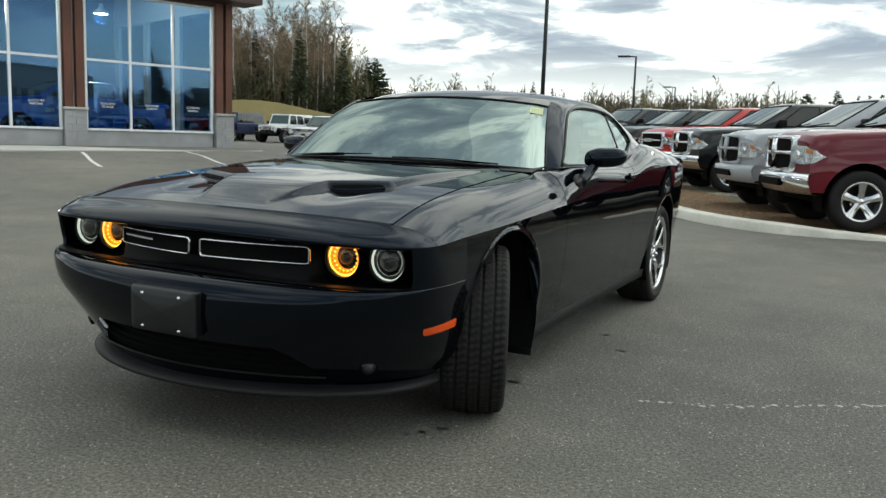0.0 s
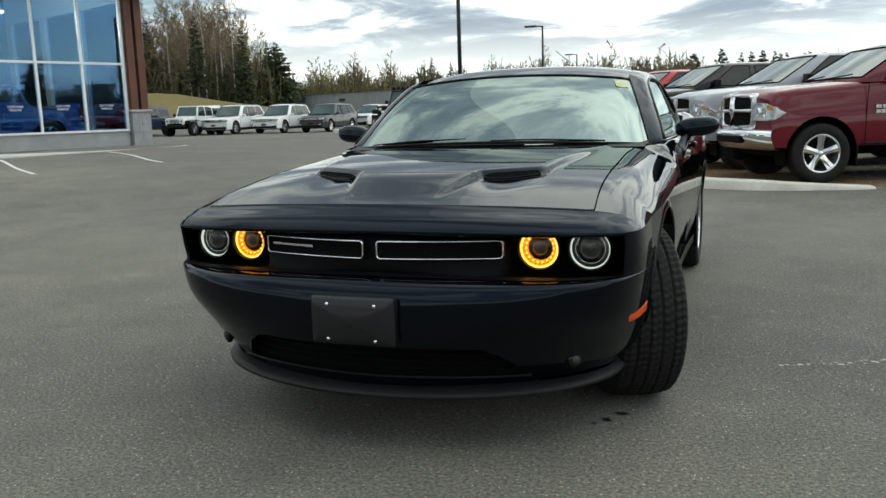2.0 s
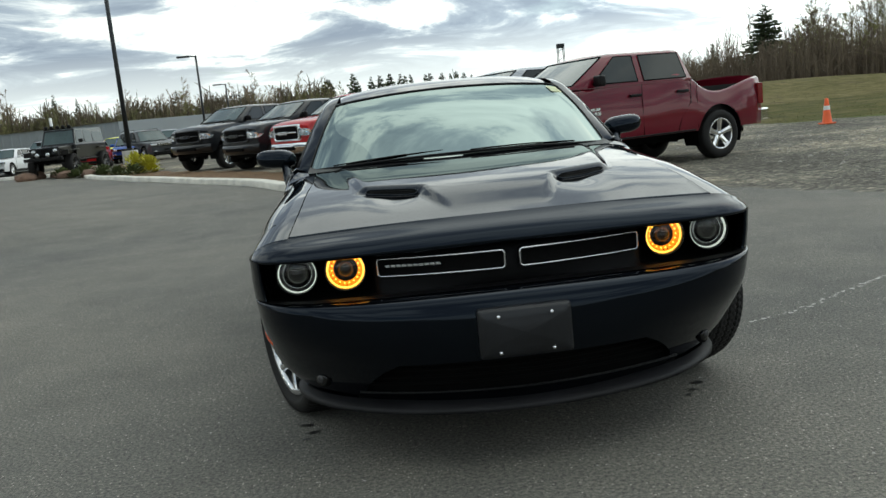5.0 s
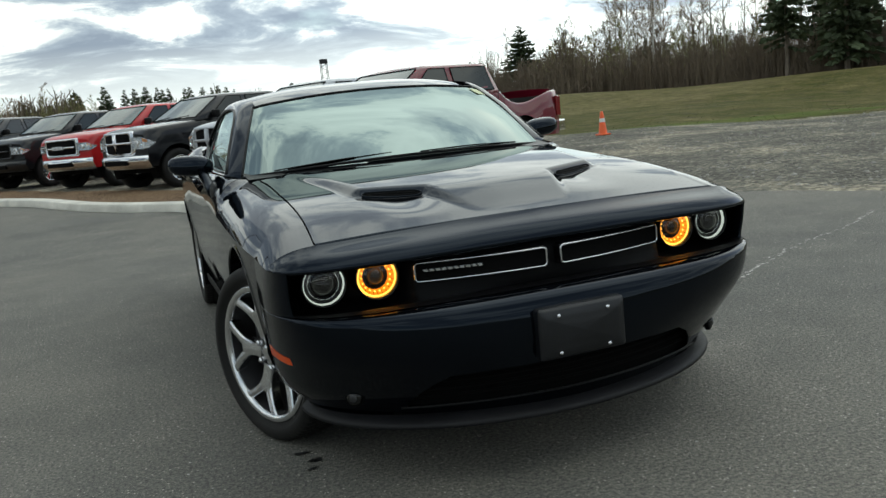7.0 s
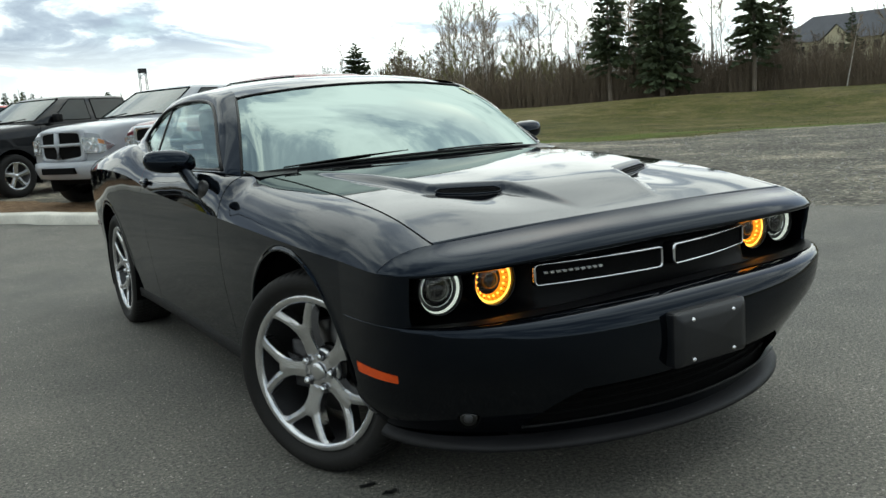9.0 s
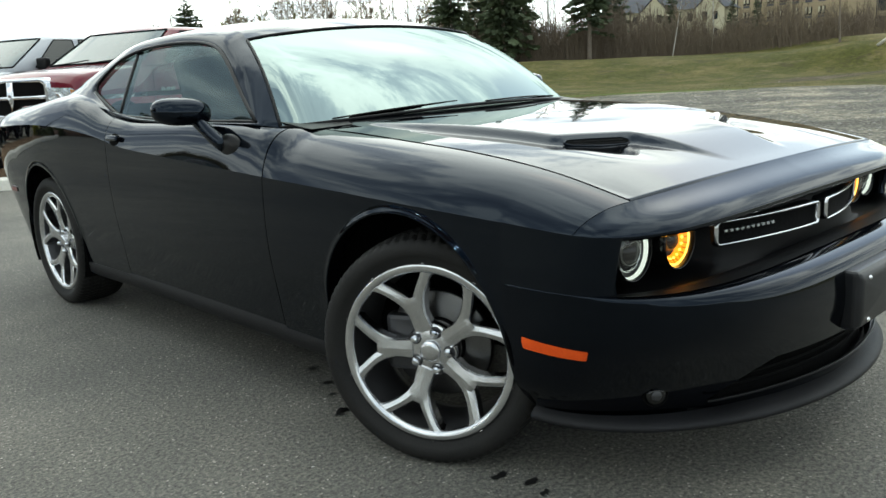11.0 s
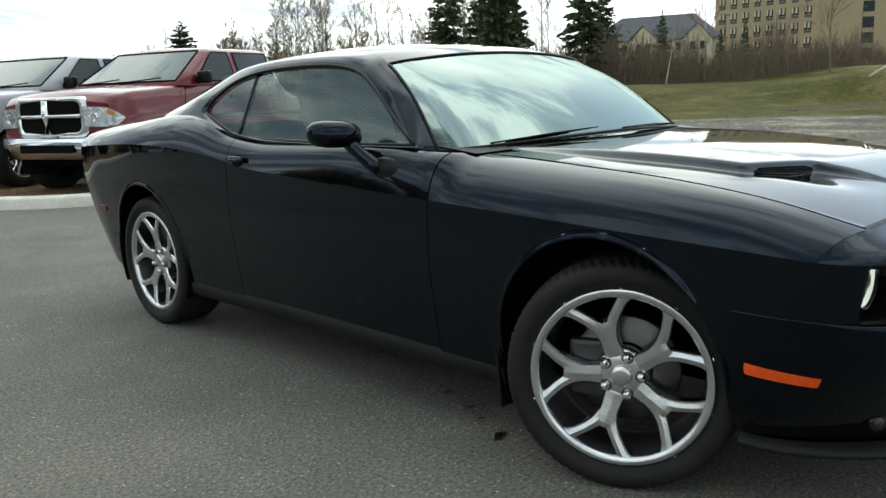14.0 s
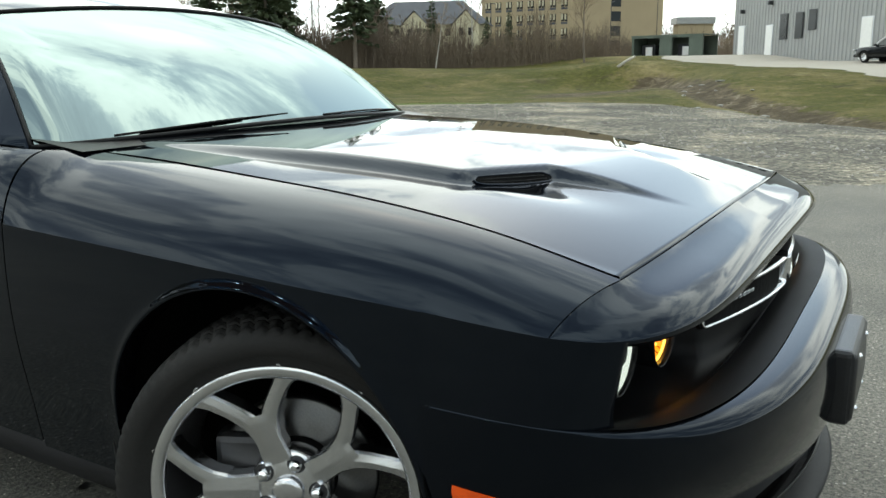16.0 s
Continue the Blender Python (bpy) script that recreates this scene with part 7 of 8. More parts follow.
def suv(name, label, m, mat, length=4.8, hgt=1.76, W=0.965, wb=2.9, slots=7, wheel_style="alloy", group="cars across the lot", cat="suv", roof_rail=True, hatch=False):
    t = empty(name, m, label, cat, group)
    k = length / 4.8
    zl = 1.05 if not hatch else 0.95
    p = dict(W=W, zb=0.30, r=0.375 if not hatch else 0.33, arch=0.44 if not hatch else 0.38, wb=wb, y0=-0.92 * k, y1=length - 0.92 * k, nose=0.12,
             top=[(-0.92 * k, zl - 0.26), (-0.80 * k, zl - 0.12), (-0.5 * k, zl - 0.07), (0.2, zl - 0.02), (0.6, zl), (1.5, zl + 0.02), (length - 1.3, zl + 0.05), (length - 0.92 * k, zl - 0.03)],
             cabin=(0.45, 1.15, length - 1.45, length - 1.02, zl, hgt - 0.03, W - 0.07, W - 0.25),
             windows=[((0.85, 1.36), (1.58, 1.62)), ((1.68, 1.72), (2.55, 2.50)), ((2.65, 2.60), (length - 1.30, length - 1.62))])
    body_shell("body", p, mat, t)
    cabin(p, mat, t)
    yf = -0.92 * k
    zg = zl - 0.26
    # nose: grille with slots, lamps, bumper
    bm = bmesh.new(); bbox(bm, -0.52, 0.52, yf - 0.05, yf + 0.05, zg - 0.04, zg + 0.10, 0.02); part("grille", bm, M_GLOSSBLK, t)
    if slots:
        for i in range(slots):
            x = -0.42 + 0.84 * i / (slots - 1)
            box_part("grille_slot", x - 0.045, x + 0.045, yf - 0.058, yf - 0.045, zg - 0.02, zg + 0.08, M_CHROME if mat is not M_BLACKP else M_POCKET, t, "", 0.006)
    for sgn in (-1, 1):
        box_part("headlamp", sgn * 0.70 - 0.17, sgn * 0.70 + 0.17, yf - 0.03, yf + 0.16, zg - 0.02, zg + 0.10, M_HEADL, t, "", 0.03)
        box_part("fog_lamp", sgn * 0.66 - 0.08, sgn * 0.66 + 0.08, yf - 0.055, yf + 0.1, 0.44, 0.52, M_HEADL, t, "", 0.02)
        box_part("tail_lamp", sgn * 0.78 - 0.12, sgn * 0.78 + 0.12, p["y1"] - 0.12, p["y1"] + 0.02, zl - 0.12, zl + 0.02, M_REDLENS, t, "", 0.02)
        for y in (1.45, 2.45):
            box_part("door_handle", sgn * W - 0.02, sgn * W + 0.02, y, y + 0.2, zl - 0.12, zl - 0.085, mat, t, "", 0.01)
        box_part("sill_cladding", sgn * (W - 0.02) - 0.02, sgn * (W - 0.02) + 0.02, 0.46, wb - 0.46, 0.29, 0.40, M_TRIM, t, "", 0.01)
        if roof_rail:
            tube("roof_rail", [(sgn * (W - 0.27), 1.25, hgt - 0.02), (sgn * (W - 0.27), 1.5, hgt + 0.03), (sgn * (W - 0.27), length - 1.8, hgt + 0.03), (sgn * (W - 0.27), length - 1.55, hgt - 0.02)], 0.02, M_TRIM, t, n=6)
        for y in (0.0, wb):
            L = lathe([(p["arch"] + 0.004, 0.0), (p["arch"] + 0.004, 0.3), (0.1, 0.32)], 22, "x", radians(-20), radians(200))
            L[..., 1] += y; L[..., 2] += p["r"] + 0.02
            L[..., 0] = sgn * (W - 0.05 - L[..., 0])
            gpart("wheel_liner", L, M_SHELL, t)
            road_wheel(t, sgn * (W - 0.135), y, p["r"], sgn, wheel_style, 0.24)
    box_part("lower_bumper", -W * 0.84, W * 0.84, yf - 0.07, yf + 0.1, 0.32, 0.46, M_TRIM, t, "", 0.03)
    box_part("plate", -0.15, 0.15, yf - 0.075, yf - 0.05, 0.50, 0.60, M_TRIM, t)
    seam(t, W - 0.008, [(0.55, zl), (0.52, 0.7), (0.50, 0.42)])
    seam(t, W - 0.004, [(1.62, zl), (1.62, 0.7), (1.62, 0.42)])
    mirror_pair(p, t, 0.85, zl + 0.08, W - 0.04, (0.2, 0.11, 0.14), mat)
    bm = bmesh.new(); bbox(bm, -0.55, 0.55, -0.5, length - 1.3, 0.24, 0.5, 0.03); part("chassis", bm, M_SHELL, t)
    return t


def off_roader(name, label, m, mat, group="cars across the lot", lift=0.0, light_bar=False, r=0.40):
    t = empty(name, m @ Matrix.Translation((0, 0, lift)), label, "off-roader", group)
    # tub, bonnet, grille, wings
    box_part("tub", -0.76, 0.76, 0.55, 3.55, 0.52, 1.12, mat, t, "", 0.04)
    bm = bmesh.new(); bbox(bm, -0.66, 0.66, -0.62, 0.62, 0.72, 1.10, 0.04)
    for v in bm.verts:
        if v.co.y < -0.3:
            v.co.x *= 0.90
            v.co.z -= 0.05 if v.co.z > 0.9 else 0
    part("bonnet", bm, mat, t)
    bm = bmesh.new(); bbox(bm, -0.62, 0.62, -0.68, -0.58, 0.66, 1.06, 0.04); part("grille_panel", bm, mat, t)
    for i in range(7):
        x = -0.27 + 0.09 * i
        box_part("grille_slot", x - 0.026, x + 0.026, -0.692, -0.675, 0.74, 0.98, M_SHELL, t, "", 0.008)
    for sgn in (-1, 1):
        gpart("headlamp", lathe([(0.0, -0.03), (0.07, -0.02), (0.09, 0.0), (0.092, 0.04)], 24, "y") + np.array((sgn * 0.46, -0.685, 0.90)), M_HEADL, t, closed=True)
        bm = bmesh.new(); bbox(bm, sgn * 0.80 - 0.15, sgn * 0.80 + 0.15, -0.52, 0.55, 0.86, 0.91, 0.02)
        bbox(bm, sgn * 0.80 - 0.15, sgn * 0.80 + 0.15, -0.58, -0.50, 0.70, 0.90, 0.02); part("front_wing", bm, M_TRIM, t)
        box_part("rear_wing", sgn * 0.82 - 0.12, sgn * 0.82 + 0.12, 2.45, 3.5, 0.88, 0.93, M_TRIM, t, "", 0.02)
        box_part("door_hinge", sgn * 0.765 - 0.02, sgn * 0.765 + 0.02, 0.72, 0.80, 0.95, 1.0, mat, t, "", 0.01)
        for y in (0.0, 2.95):
            road_wheel(t, sgn * 0.80, y, r, sgn, "black" if light_bar else "alloy", 0.29).location.z -= lift
        for ya, yb in ((0.72, 1.50), (1.58, 2.30), (2.40, 3.40)):
            pmesh("side_window", [(sgn * 0.745, ya, 1.16), (sgn * 0.745, yb, 1.16), (sgn * 0.665, yb - 0.0, 1.70), (sgn * 0.665, ya + (0.20 if ya < 1 else 0), 1.70)], [(0, 1, 2, 3) if sgn > 0 else (3, 2, 1, 0)], M_CARGLASS, t, smooth=False)
        box_part("door_mirror", sgn * 0.92 - 0.09, sgn * 0.92 + 0.09, 0.74, 0.82, 1.16, 1.32, M_TRIM, t, "", 0.03)
        box_part("step", sgn * 0.78 - 0.06, sgn * 0.78 + 0.06, 0.55, 2.4, 0.44, 0.50, M_TRIM, t, "", 0.02)
    V = [(-0.735, 0.60, 1.10), (0.735, 0.60, 1.10), (0.735, 3.5, 1.10), (-0.735, 3.5, 1.10), (-0.655, 0.86, 1.76), (0.655, 0.86, 1.76), (0.66, 3.42, 1.78), (-0.66, 3.42, 1.78)]
    pmesh("hard_top", V, [(0, 1, 5, 4), (1, 2, 6, 5), (2, 3, 7, 6), (3, 0, 4, 7), (4, 5, 6, 7)], mat if not light_bar else M_BLACKP, t, smooth=False)
    pmesh("windshield", [(-0.66, 0.622, 1.17), (0.66, 0.622, 1.17), (0.59, 0.835, 1.70), (-0.59, 0.835, 1.70)], [(0, 1, 2, 3)], M_SCREEN, t, smooth=False)
    box_part("front_bumper", -0.80, 0.80, -0.92, -0.74, 0.52, 0.66, M_TRIM, t, "", 0.03)
    box_part("rear_bumper", -0.78, 0.78, 3.55, 3.68, 0.50, 0.64, M_TRIM, t, "", 0.03)
    bm = bmesh.new(); bbox(bm, -0.5, 0.5, -0.7, 3.5, 0.40, 0.75, 0.03); part("chassis", bm, M_SHELL, t)
    gpart("spare_wheel", lathe([(0.0, -0.12), (0.24, -0.12), (0.33, -0.14), (0.39, -0.10), (0.39, 0.08), (0.3, 0.12)], 32, "y") * (1, -1, 1) + np.array((0, 3.68, 1.02)), M_TYRE, t, closed=True)
    if light_bar:
        for i in range(5):
            gpart("roof_lamp", lathe([(0.0, -0.05), (0.07, -0.045), (0.085, 0.0), (0.05, 0.08), (0.0, 0.09)], 18, "y") + np.array((-0.5 + 0.25 * i, 0.78, 1.87)), M_TRIM, t, closed=True)
        tube("lamp_bar", [(-0.64, 0.84, 1.78), (-0.6, 0.82, 1.80), (0.6, 0.82, 1.80), (0.64, 0.84, 1.78)], 0.025, M_TRIM, t, n=6)
        for sgn in (-1, 1):
            gpart("spot_lamp", lathe([(0.0, -0.05), (0.08, -0.045), (0.095, 0.0), (0.05, 0.08)], 18, "y") + np.array((sgn * 0.22, -0.85, 0.76)), M_HEADL, t, closed=True)
    return t


def parked(x, y, deg):
    """Pose of a truck whose front axle stands over (x, y) and which is turned by deg."""
    R = Matrix.Rotation(radians(deg), 3, "Z")
    o = Vector((x, y, 0))
    mid = o + R @ Vector((0, 1.8, 0))
    return Matrix.Translation((o.x, o.y, gz(mid.x, mid.y) * 0.5 + gz(o.x, o.y) * 0.5)) @ Matrix.Rotation(radians(deg), 4, "Z")


pickup("pickup_truck", "maroon crew-cab pickup with chrome bumper and chrome wheels", parked(1.82, 10.06, -67.5), M_MAROON)
pickup("pickup_truck", "silver pickup with black grille parked on wood chips", parked(0.82, 12.3, -66), M_SILVER, chrome=False)
pickup("pickup_truck", "black pickup with chrome grille and bumper", parked(-0.78, 16.05, -61.5), M_BLACKP)
pickup("pickup_truck", "bright red pickup with chrome bumper", parked(-2.17, 19.1, -51), M_REDP, "wide")
pickup("pickup_truck", "dark charcoal pickup with black trim", parked(-3.95, 21.9, -48), M_DARKP, "wide", False)
pickup("pickup_truck", "lifted charcoal pickup with black grille", parked(-6.1, 24.9, -38), M_DARKP, "wide", False, 0.12)
pickup("pickup_truck", "bright blue pickup standing inside the glazed showroom", Matrix.Translation((-20.6, 13.2, 0.46)) @ Matrix.Rotation(radians(-20), 4, "Z"), M_BLUEP, group="showroom trucks")


def at(x, y, deg, dz=0.0):
    return Matrix.Translation((x, y, gz(x, y) + dz)) @ Matrix.Rotation(radians(deg), 4, "Z") @ Matrix.Diagonal((0.93, 0.93, 0.93, 1))


off_roader("off_roader", "white four-door off-roader with black hard top", at(-28.2, 35.2, 4), M_WHITEP)
off_roader("off_roader", "navy blue off-roader with black wings", at(-30.9, 33.9, 4), M_NAVYP)
suv("suv", "white suv with dark lower trim", at(-26.5, 36.6, 2), M_WHITEP)
suv("suv", "white suv with a black grille", at(-24.3, 38.2, 2), M_WHITEP)
suv("suv", "dark grey suv with bright grille slots", at(-22.1, 39.6, 0), M_GREYP)
suv("suv", "white compact suv with dark glass", at(-21.8, 45.0, -4), M_WHITEP, 4.4, 1.65, 0.91, 2.64)
suv("suv", "silver compact suv with dark glass", at(-22.2, 51.5, -6), M_SILVER, 4.4, 1.65, 0.91, 2.64)
suv("suv", "white compact suv with black trim", at(-20.6, 52.5, -6), M_WHITEP, 4.4, 1.65, 0.91, 2.64)
off_roader("off_roader", "lifted black off-roader with roof lamps on a rock mound", at(-13.1, 30.1, -6, 0.05), M_BLACKP, "display vehicles", 0.16, True, 0.45)
suv("hatchback", "bright yellow compact hatchback car", at(-15.2, 44.8, 10), M_YELLOWP, 4.3, 1.55, 0.88, 2.6, 0, cat="car", roof_rail=False, hatch=True)
suv("hatchback", "bright blue compact hatchback car", at(-13.6, 41.8, 10), M_BLUEP, 4.3, 1.5, 0.88, 2.6, 0, cat="car", roof_rail=False, hatch=True)
suv("suv", "dark grey suv with roof rails", at(-11.8, 41.0, 40), M_GREYP, 4.7, 1.72, 0.95, 2.85)
suv("suv", "silver suv with roof rails", at(-14.6, 56.0, 20), M_SILVER, 4.7, 1.72, 0.95, 2.85)
suv("suv", "black suv with roof rails", at(-11.0, 53.0, 20), M_BLACKP, 4.7, 1.72, 0.95, 2.85)
suv("suv", "bright red compact hatchback car", at(-14.2, 37.0, 10), M_REDP, 4.3, 1.5, 0.88, 2.6, 0, cat="car", roof_rail=False, hatch=True)
suv("sedan_car", "black car parked by the metal shed", at(52.9, 2.1, 140), M_BLACKP, 4.5, 1.5, 0.9, 2.65, 0, cat="car", roof_rail=False, hatch=True)
pickup("pickup_truck", "black pickup across the lot", at(-6.9, 47.0, 14), M_BLACKP, group="cars across the lot")

# ---- trees and brush ----
M_BARK = surface("grey_brown_bark", (0.185, 0.152, 0.122), 0.9, 0, 0.35, 1.5, 30, 0.3)
M_BIRCH = surface("pale_birch_bark", (0.42, 0.40, 0.36), 0.8, 0, 0.35, 2.5, 30, 0.2)
M_TWIG = surface("bare_twigs", (0.235, 0.178, 0.120), 0.9, 0, 0.3, 0.4, 10, 0.0)
M_BUD = surface("budding_twigs", (0.215, 0.205, 0.085), 0.85, 0, 0.3, 0.4, 10, 0.0)
M_NEEDLE = surface("dark_needles", (0.040, 0.060, 0.027), 0.8, 0, 0.4, 0.6, 12, 0.0, second=(0.080, 0.105, 0.046))
M_BRUSH = surface("leafless_brush", (0.130, 0.098, 0.070), 0.9, 0, 0.3, 0.15, 6, 0.0, second=(0.200, 0.158, 0.112))
M_GRASS = surface("dry_and_new_grass", (0.060, 0.064, 0.018), 0.85, 0, 0.3, 0.25, 8, 0.0, second=(0.085, 0.078, 0.030))
M_YELLOWBUSH = surface("yellow_blossom", (0.42, 0.40, 0.03), 0.85, 0, 0.4, 3, 30, 0.0, second=(0.62, 0.58, 0.06))
M_SHRUB = surface("low_green_shrub", (0.055, 0.085, 0.022), 0.85, 0, 0.35, 3, 30, 0.0, second=(0.10, 0.12, 0.035))


class Sticks:
    """Collects thin tapered three-sided sticks and small leaf faces into one mesh."""

    def __init__(self):
        self.V, self.F = [], []

    def stick(self, a, b, r0, r1):
        a, b = np.asarray(a, float), np.asarray(b, float)
        d = b - a
        d = d / (np.linalg.norm(d) + 1e-9)
        u = np.cross(d, (0.3, 0.9, 0.2)); u /= np.linalg.norm(u) + 1e-9
        v = np.cross(d, u)
        k = len(self.V)
        for p, r in ((a, r0), (b, r1)):
            for q in range(3):
                an = 2.094 * q
                self.V.append(tuple(p + r * (math.cos(an) * u + math.sin(an) * v)))
        self.F += [(k, k + 1, k + 4, k + 3), (k + 1, k + 2, k + 5, k + 4), (k + 2, k, k + 3, k + 5)]

    def trunk(self, pts, radii, n=6):
        """One connected tapered stem through the points."""
        k = len(self.V)
        for p, r in zip(pts, radii):
            self.V += [(p[0] + r * math.cos(6.2832 * q / n), p[1] + r * math.sin(6.2832 * q / n), p[2]) for q in range(n)]
        self.F += [tuple(k + i for i in f) for f in grid_faces(len(pts), n, closed=True)]

    def twig(self, a, b, w):
        a, b = np.asarray(a, float), np.asarray(b, float)
        u = np.cross(b - a, (0.7 * math.sin(a[0] * 9), math.cos(a[1] * 7), 0.4)); u = u / (np.linalg.norm(u) + 1e-9) * w * 0.5
        k = len(self.V)
        self.V += [tuple(a - u), tuple(a + u), tuple(b + u * 0.4), tuple(b - u * 0.4)]
        self.F.append((k, k + 1, k + 2, k + 3))

    def leaf(self, p, d, w, l, axis=(0.2, 0.1, 1.0)):
        p, d = np.asarray(p, float), np.asarray(d, float)
        u = np.cross(d, axis); u /= np.linalg.norm(u) + 1e-9
        k = len(self.V)
        self.V += [tuple(p - u * w * 0.3), tuple(p + u * w * 0.3), tuple(p + d * l * 0.6 + u * w * 0.5), tuple(p + d * l), tuple(p + d * l * 0.6 - u * w * 0.5)]
        self.F.append((k, k + 1, k + 2, k + 3, k + 4))

    def mesh(self, name, mat, parent=None, label=""):
        return pmesh(name, self.V, self.F, mat, parent, label, smooth=False)


def bare_tree_parts(rng, h, spread=0.32, clear=0.35, forks=10, lean=0.03, tw=1.0):
    """Trunk and a crown of limbs and twigs for a leafless tree of height h."""
    trunk, crown = Sticks(), Sticks()
    p = np.array((0.0, 0.0, -0.2))
    r = h * 0.007 + 0.015
    pts = [p]
    n = 7
    for i in range(n):
        p = p + np.array((rng.gauss(0, lean), rng.gauss(0, lean), 1.0)) * (h + 0.2) / n
        pts.append(p)
    trunk.trunk(pts, [r * (1 - i / n) + 0.011 for i in range(n + 1)])
    subs = 6 if tw < 1.5 else 4 if tw < 2 else 3
    for k in range(forks):
        f = clear + (1 - clear) * (k + rng.random()) / forks
        i = min(n - 1, int(f * n)); s = f * n - i
        a = pts[i] * (1 - s) + pts[i + 1] * s
        az = rng.random() * 6.283
        ln = h * spread * (1.15 - f) * rng.uniform(0.7, 1.3) + 0.3
        d = np.array((math.cos(az), math.sin(az), rng.uniform(0.9, 1.7))); d /= np.linalg.norm(d)
        mid = a + d * ln * 0.5
        d2 = d + np.array((0, 0, 0.35)); d2 /= np.linalg.norm(d2)
        end = mid + d2 * ln * 0.5
        rr = r * (1 - f) * 0.5 + 0.012
        crown.stick(a, mid, rr, rr * 0.6); crown.stick(mid, end, rr * 0.6, 0.006)
        for j in range(9):
            q = a + (mid - a) * rng.uniform(0.3, 1.0) if j < 3 else mid + (end - mid) * rng.random()
            dd = d2 + np.array([rng.gauss(0, 0.55) for _ in range(3)]); dd[2] = abs(dd[2]) + 0.15; dd /= np.linalg.norm(dd)
            e = q + dd * ln * rng.uniform(0.25, 0.5)
            crown.twig(q, e, 0.034 * tw)
            for _ in range(subs):
                g = q + (e - q) * rng.uniform(0.2, 1.0)
                d3 = dd + np.array([rng.gauss(0, 0.7) for _ in range(3)]); d3[2] = abs(d3[2]); d3 /= np.linalg.norm(d3)
                crown.twig(g, g + d3 * ln * rng.uniform(0.12, 0.32), 0.024 * tw)
    return trunk, crown


def conifer_parts(rng, h, width=0.22, base=0.08, thin=1.0, size=1.0):
    trunk, crown = Sticks(), Sticks()
    r = h * 0.012 + 0.03
    trunk.trunk([(0, 0, -0.2), (0, 0, h * 0.55), (0, 0, h)], [r, r * 0.5, 0.01])
    z = h * base
    while z < h * 0.985:
        f = (z - h * base) / (h * (1 - base))
        ln = h * width * (1 - f) ** 0.9 * rng.uniform(0.84, 1.08) + 0.06
        nb = max(4, int(8 * thin * (1 - 0.4 * f)))
        a0 = rng.random() * 6.283
        for k in range(nb):
            az = a0 + 6.283 * k / nb + rng.gauss(0, 0.25)
            L = ln * rng.uniform(0.55, 1.12)
            out = np.array((math.cos(az), math.sin(az), -0.15 + 0.5 * f))
            fine = size * min(1.0, 0.22 + L / 1.3)
            steps = max(2, int(L / (0.34 * size)))
            zb = z + rng.gauss(0, 0.03) * h * (1 - 0.7 * f)
            for s in range(steps):
                q = np.array((0, 0, zb)) + out * L * (s + 0.4) / steps + np.array((0, 0, -0.10 * L * (s / steps) ** 2))
                for sg in (-1, 0, 1):
                    d = out + np.array((-out[1], out[0], 0)) * sg * 0.8 + np.array((0, 0, rng.uniform(-0.6, 0.25)))
                    d /= np.linalg.norm(d)
                    crown.leaf(q, d, fine * (0.20 + 0.14 * rng.random()), fine * (0.34 + 0.3 * rng.random()), (rng.gauss(0, 1), rng.gauss(0, 1), rng.gauss(0, 0.8)))
        z += (h * 0.016 + 0.04) * max(1.0, size * 0.9)
    return trunk, crown


RNG = random.Random(11)
BARE = [bare_tree_parts(RNG, h, sp, cl, fk) for h, sp, cl, fk in ((10, 0.30, 0.30, 14), (12, 0.26, 0.38, 15), (9, 0.36, 0.25, 15), (13, 0.22, 0.42, 14))]
WOOD = [bare_tree_parts(RNG, h, sp, cl, fk, 0.035, 1.7) for h, sp, cl, fk in ((10, 0.34, 0.18, 17), (12, 0.28, 0.28, 17), (9, 0.40, 0.12, 17), (13, 0.24, 0.34, 16))]
FAR = [bare_tree_parts(RNG, h, sp, cl, fk, 0.035, 2.6) for h, sp, cl, fk in ((10, 0.36, 0.10, 12), (11, 0.32, 0.15, 12), (9, 0.42, 0.06, 12))]
FIRS = [conifer_parts(RNG, h, w, b) for h, w, b in ((9, 0.20, 0.06), (11, 0.17, 0.10), (13, 0.15, 0.22), (10, 0.50, 0.03))]
FIRS += [conifer_parts(RNG, 11, 0.21, 0.05, 0.8, 1.5), conifer_parts(RNG, 11, 0.25, 0.04, 0.8, 1.5), conifer_parts(RNG, 11, 0.36, 0.03, 0.9, 1.7)]


def tree_from(name, parts, x, y, label, mats, scale=1.0, turn=0.0, group="", cat="tree"):
    key = (id(parts), mats[0].name, mats[1].name)
    m = Matrix.Translation((x, y, gz(x, y))) @ Matrix.Rotation(turn, 4, "Z") @ Matrix.Diagonal((scale, scale, scale, 1))
    if key in TREE_STORE:
        ob = copy_thing(TREE_STORE[key], m)
        ob.matrix_basis = m
        tagged(ob, label, cat, group)
        return ob
    ob = empty(name, None, label, cat, group)
    parts[0].mesh("trunk", mats[0], ob)
    parts[1].mesh("crown", mats[1], ob)
    ob.matrix_basis = m
    TREE_STORE[key] = ob
    return ob


TREE_STORE = {}


def polar(bearing, dist, ex=0.0, ey=-3.0):
    return ex + dist * math.sin(radians(bearing)), ey + dist * math.cos(radians(bearing))


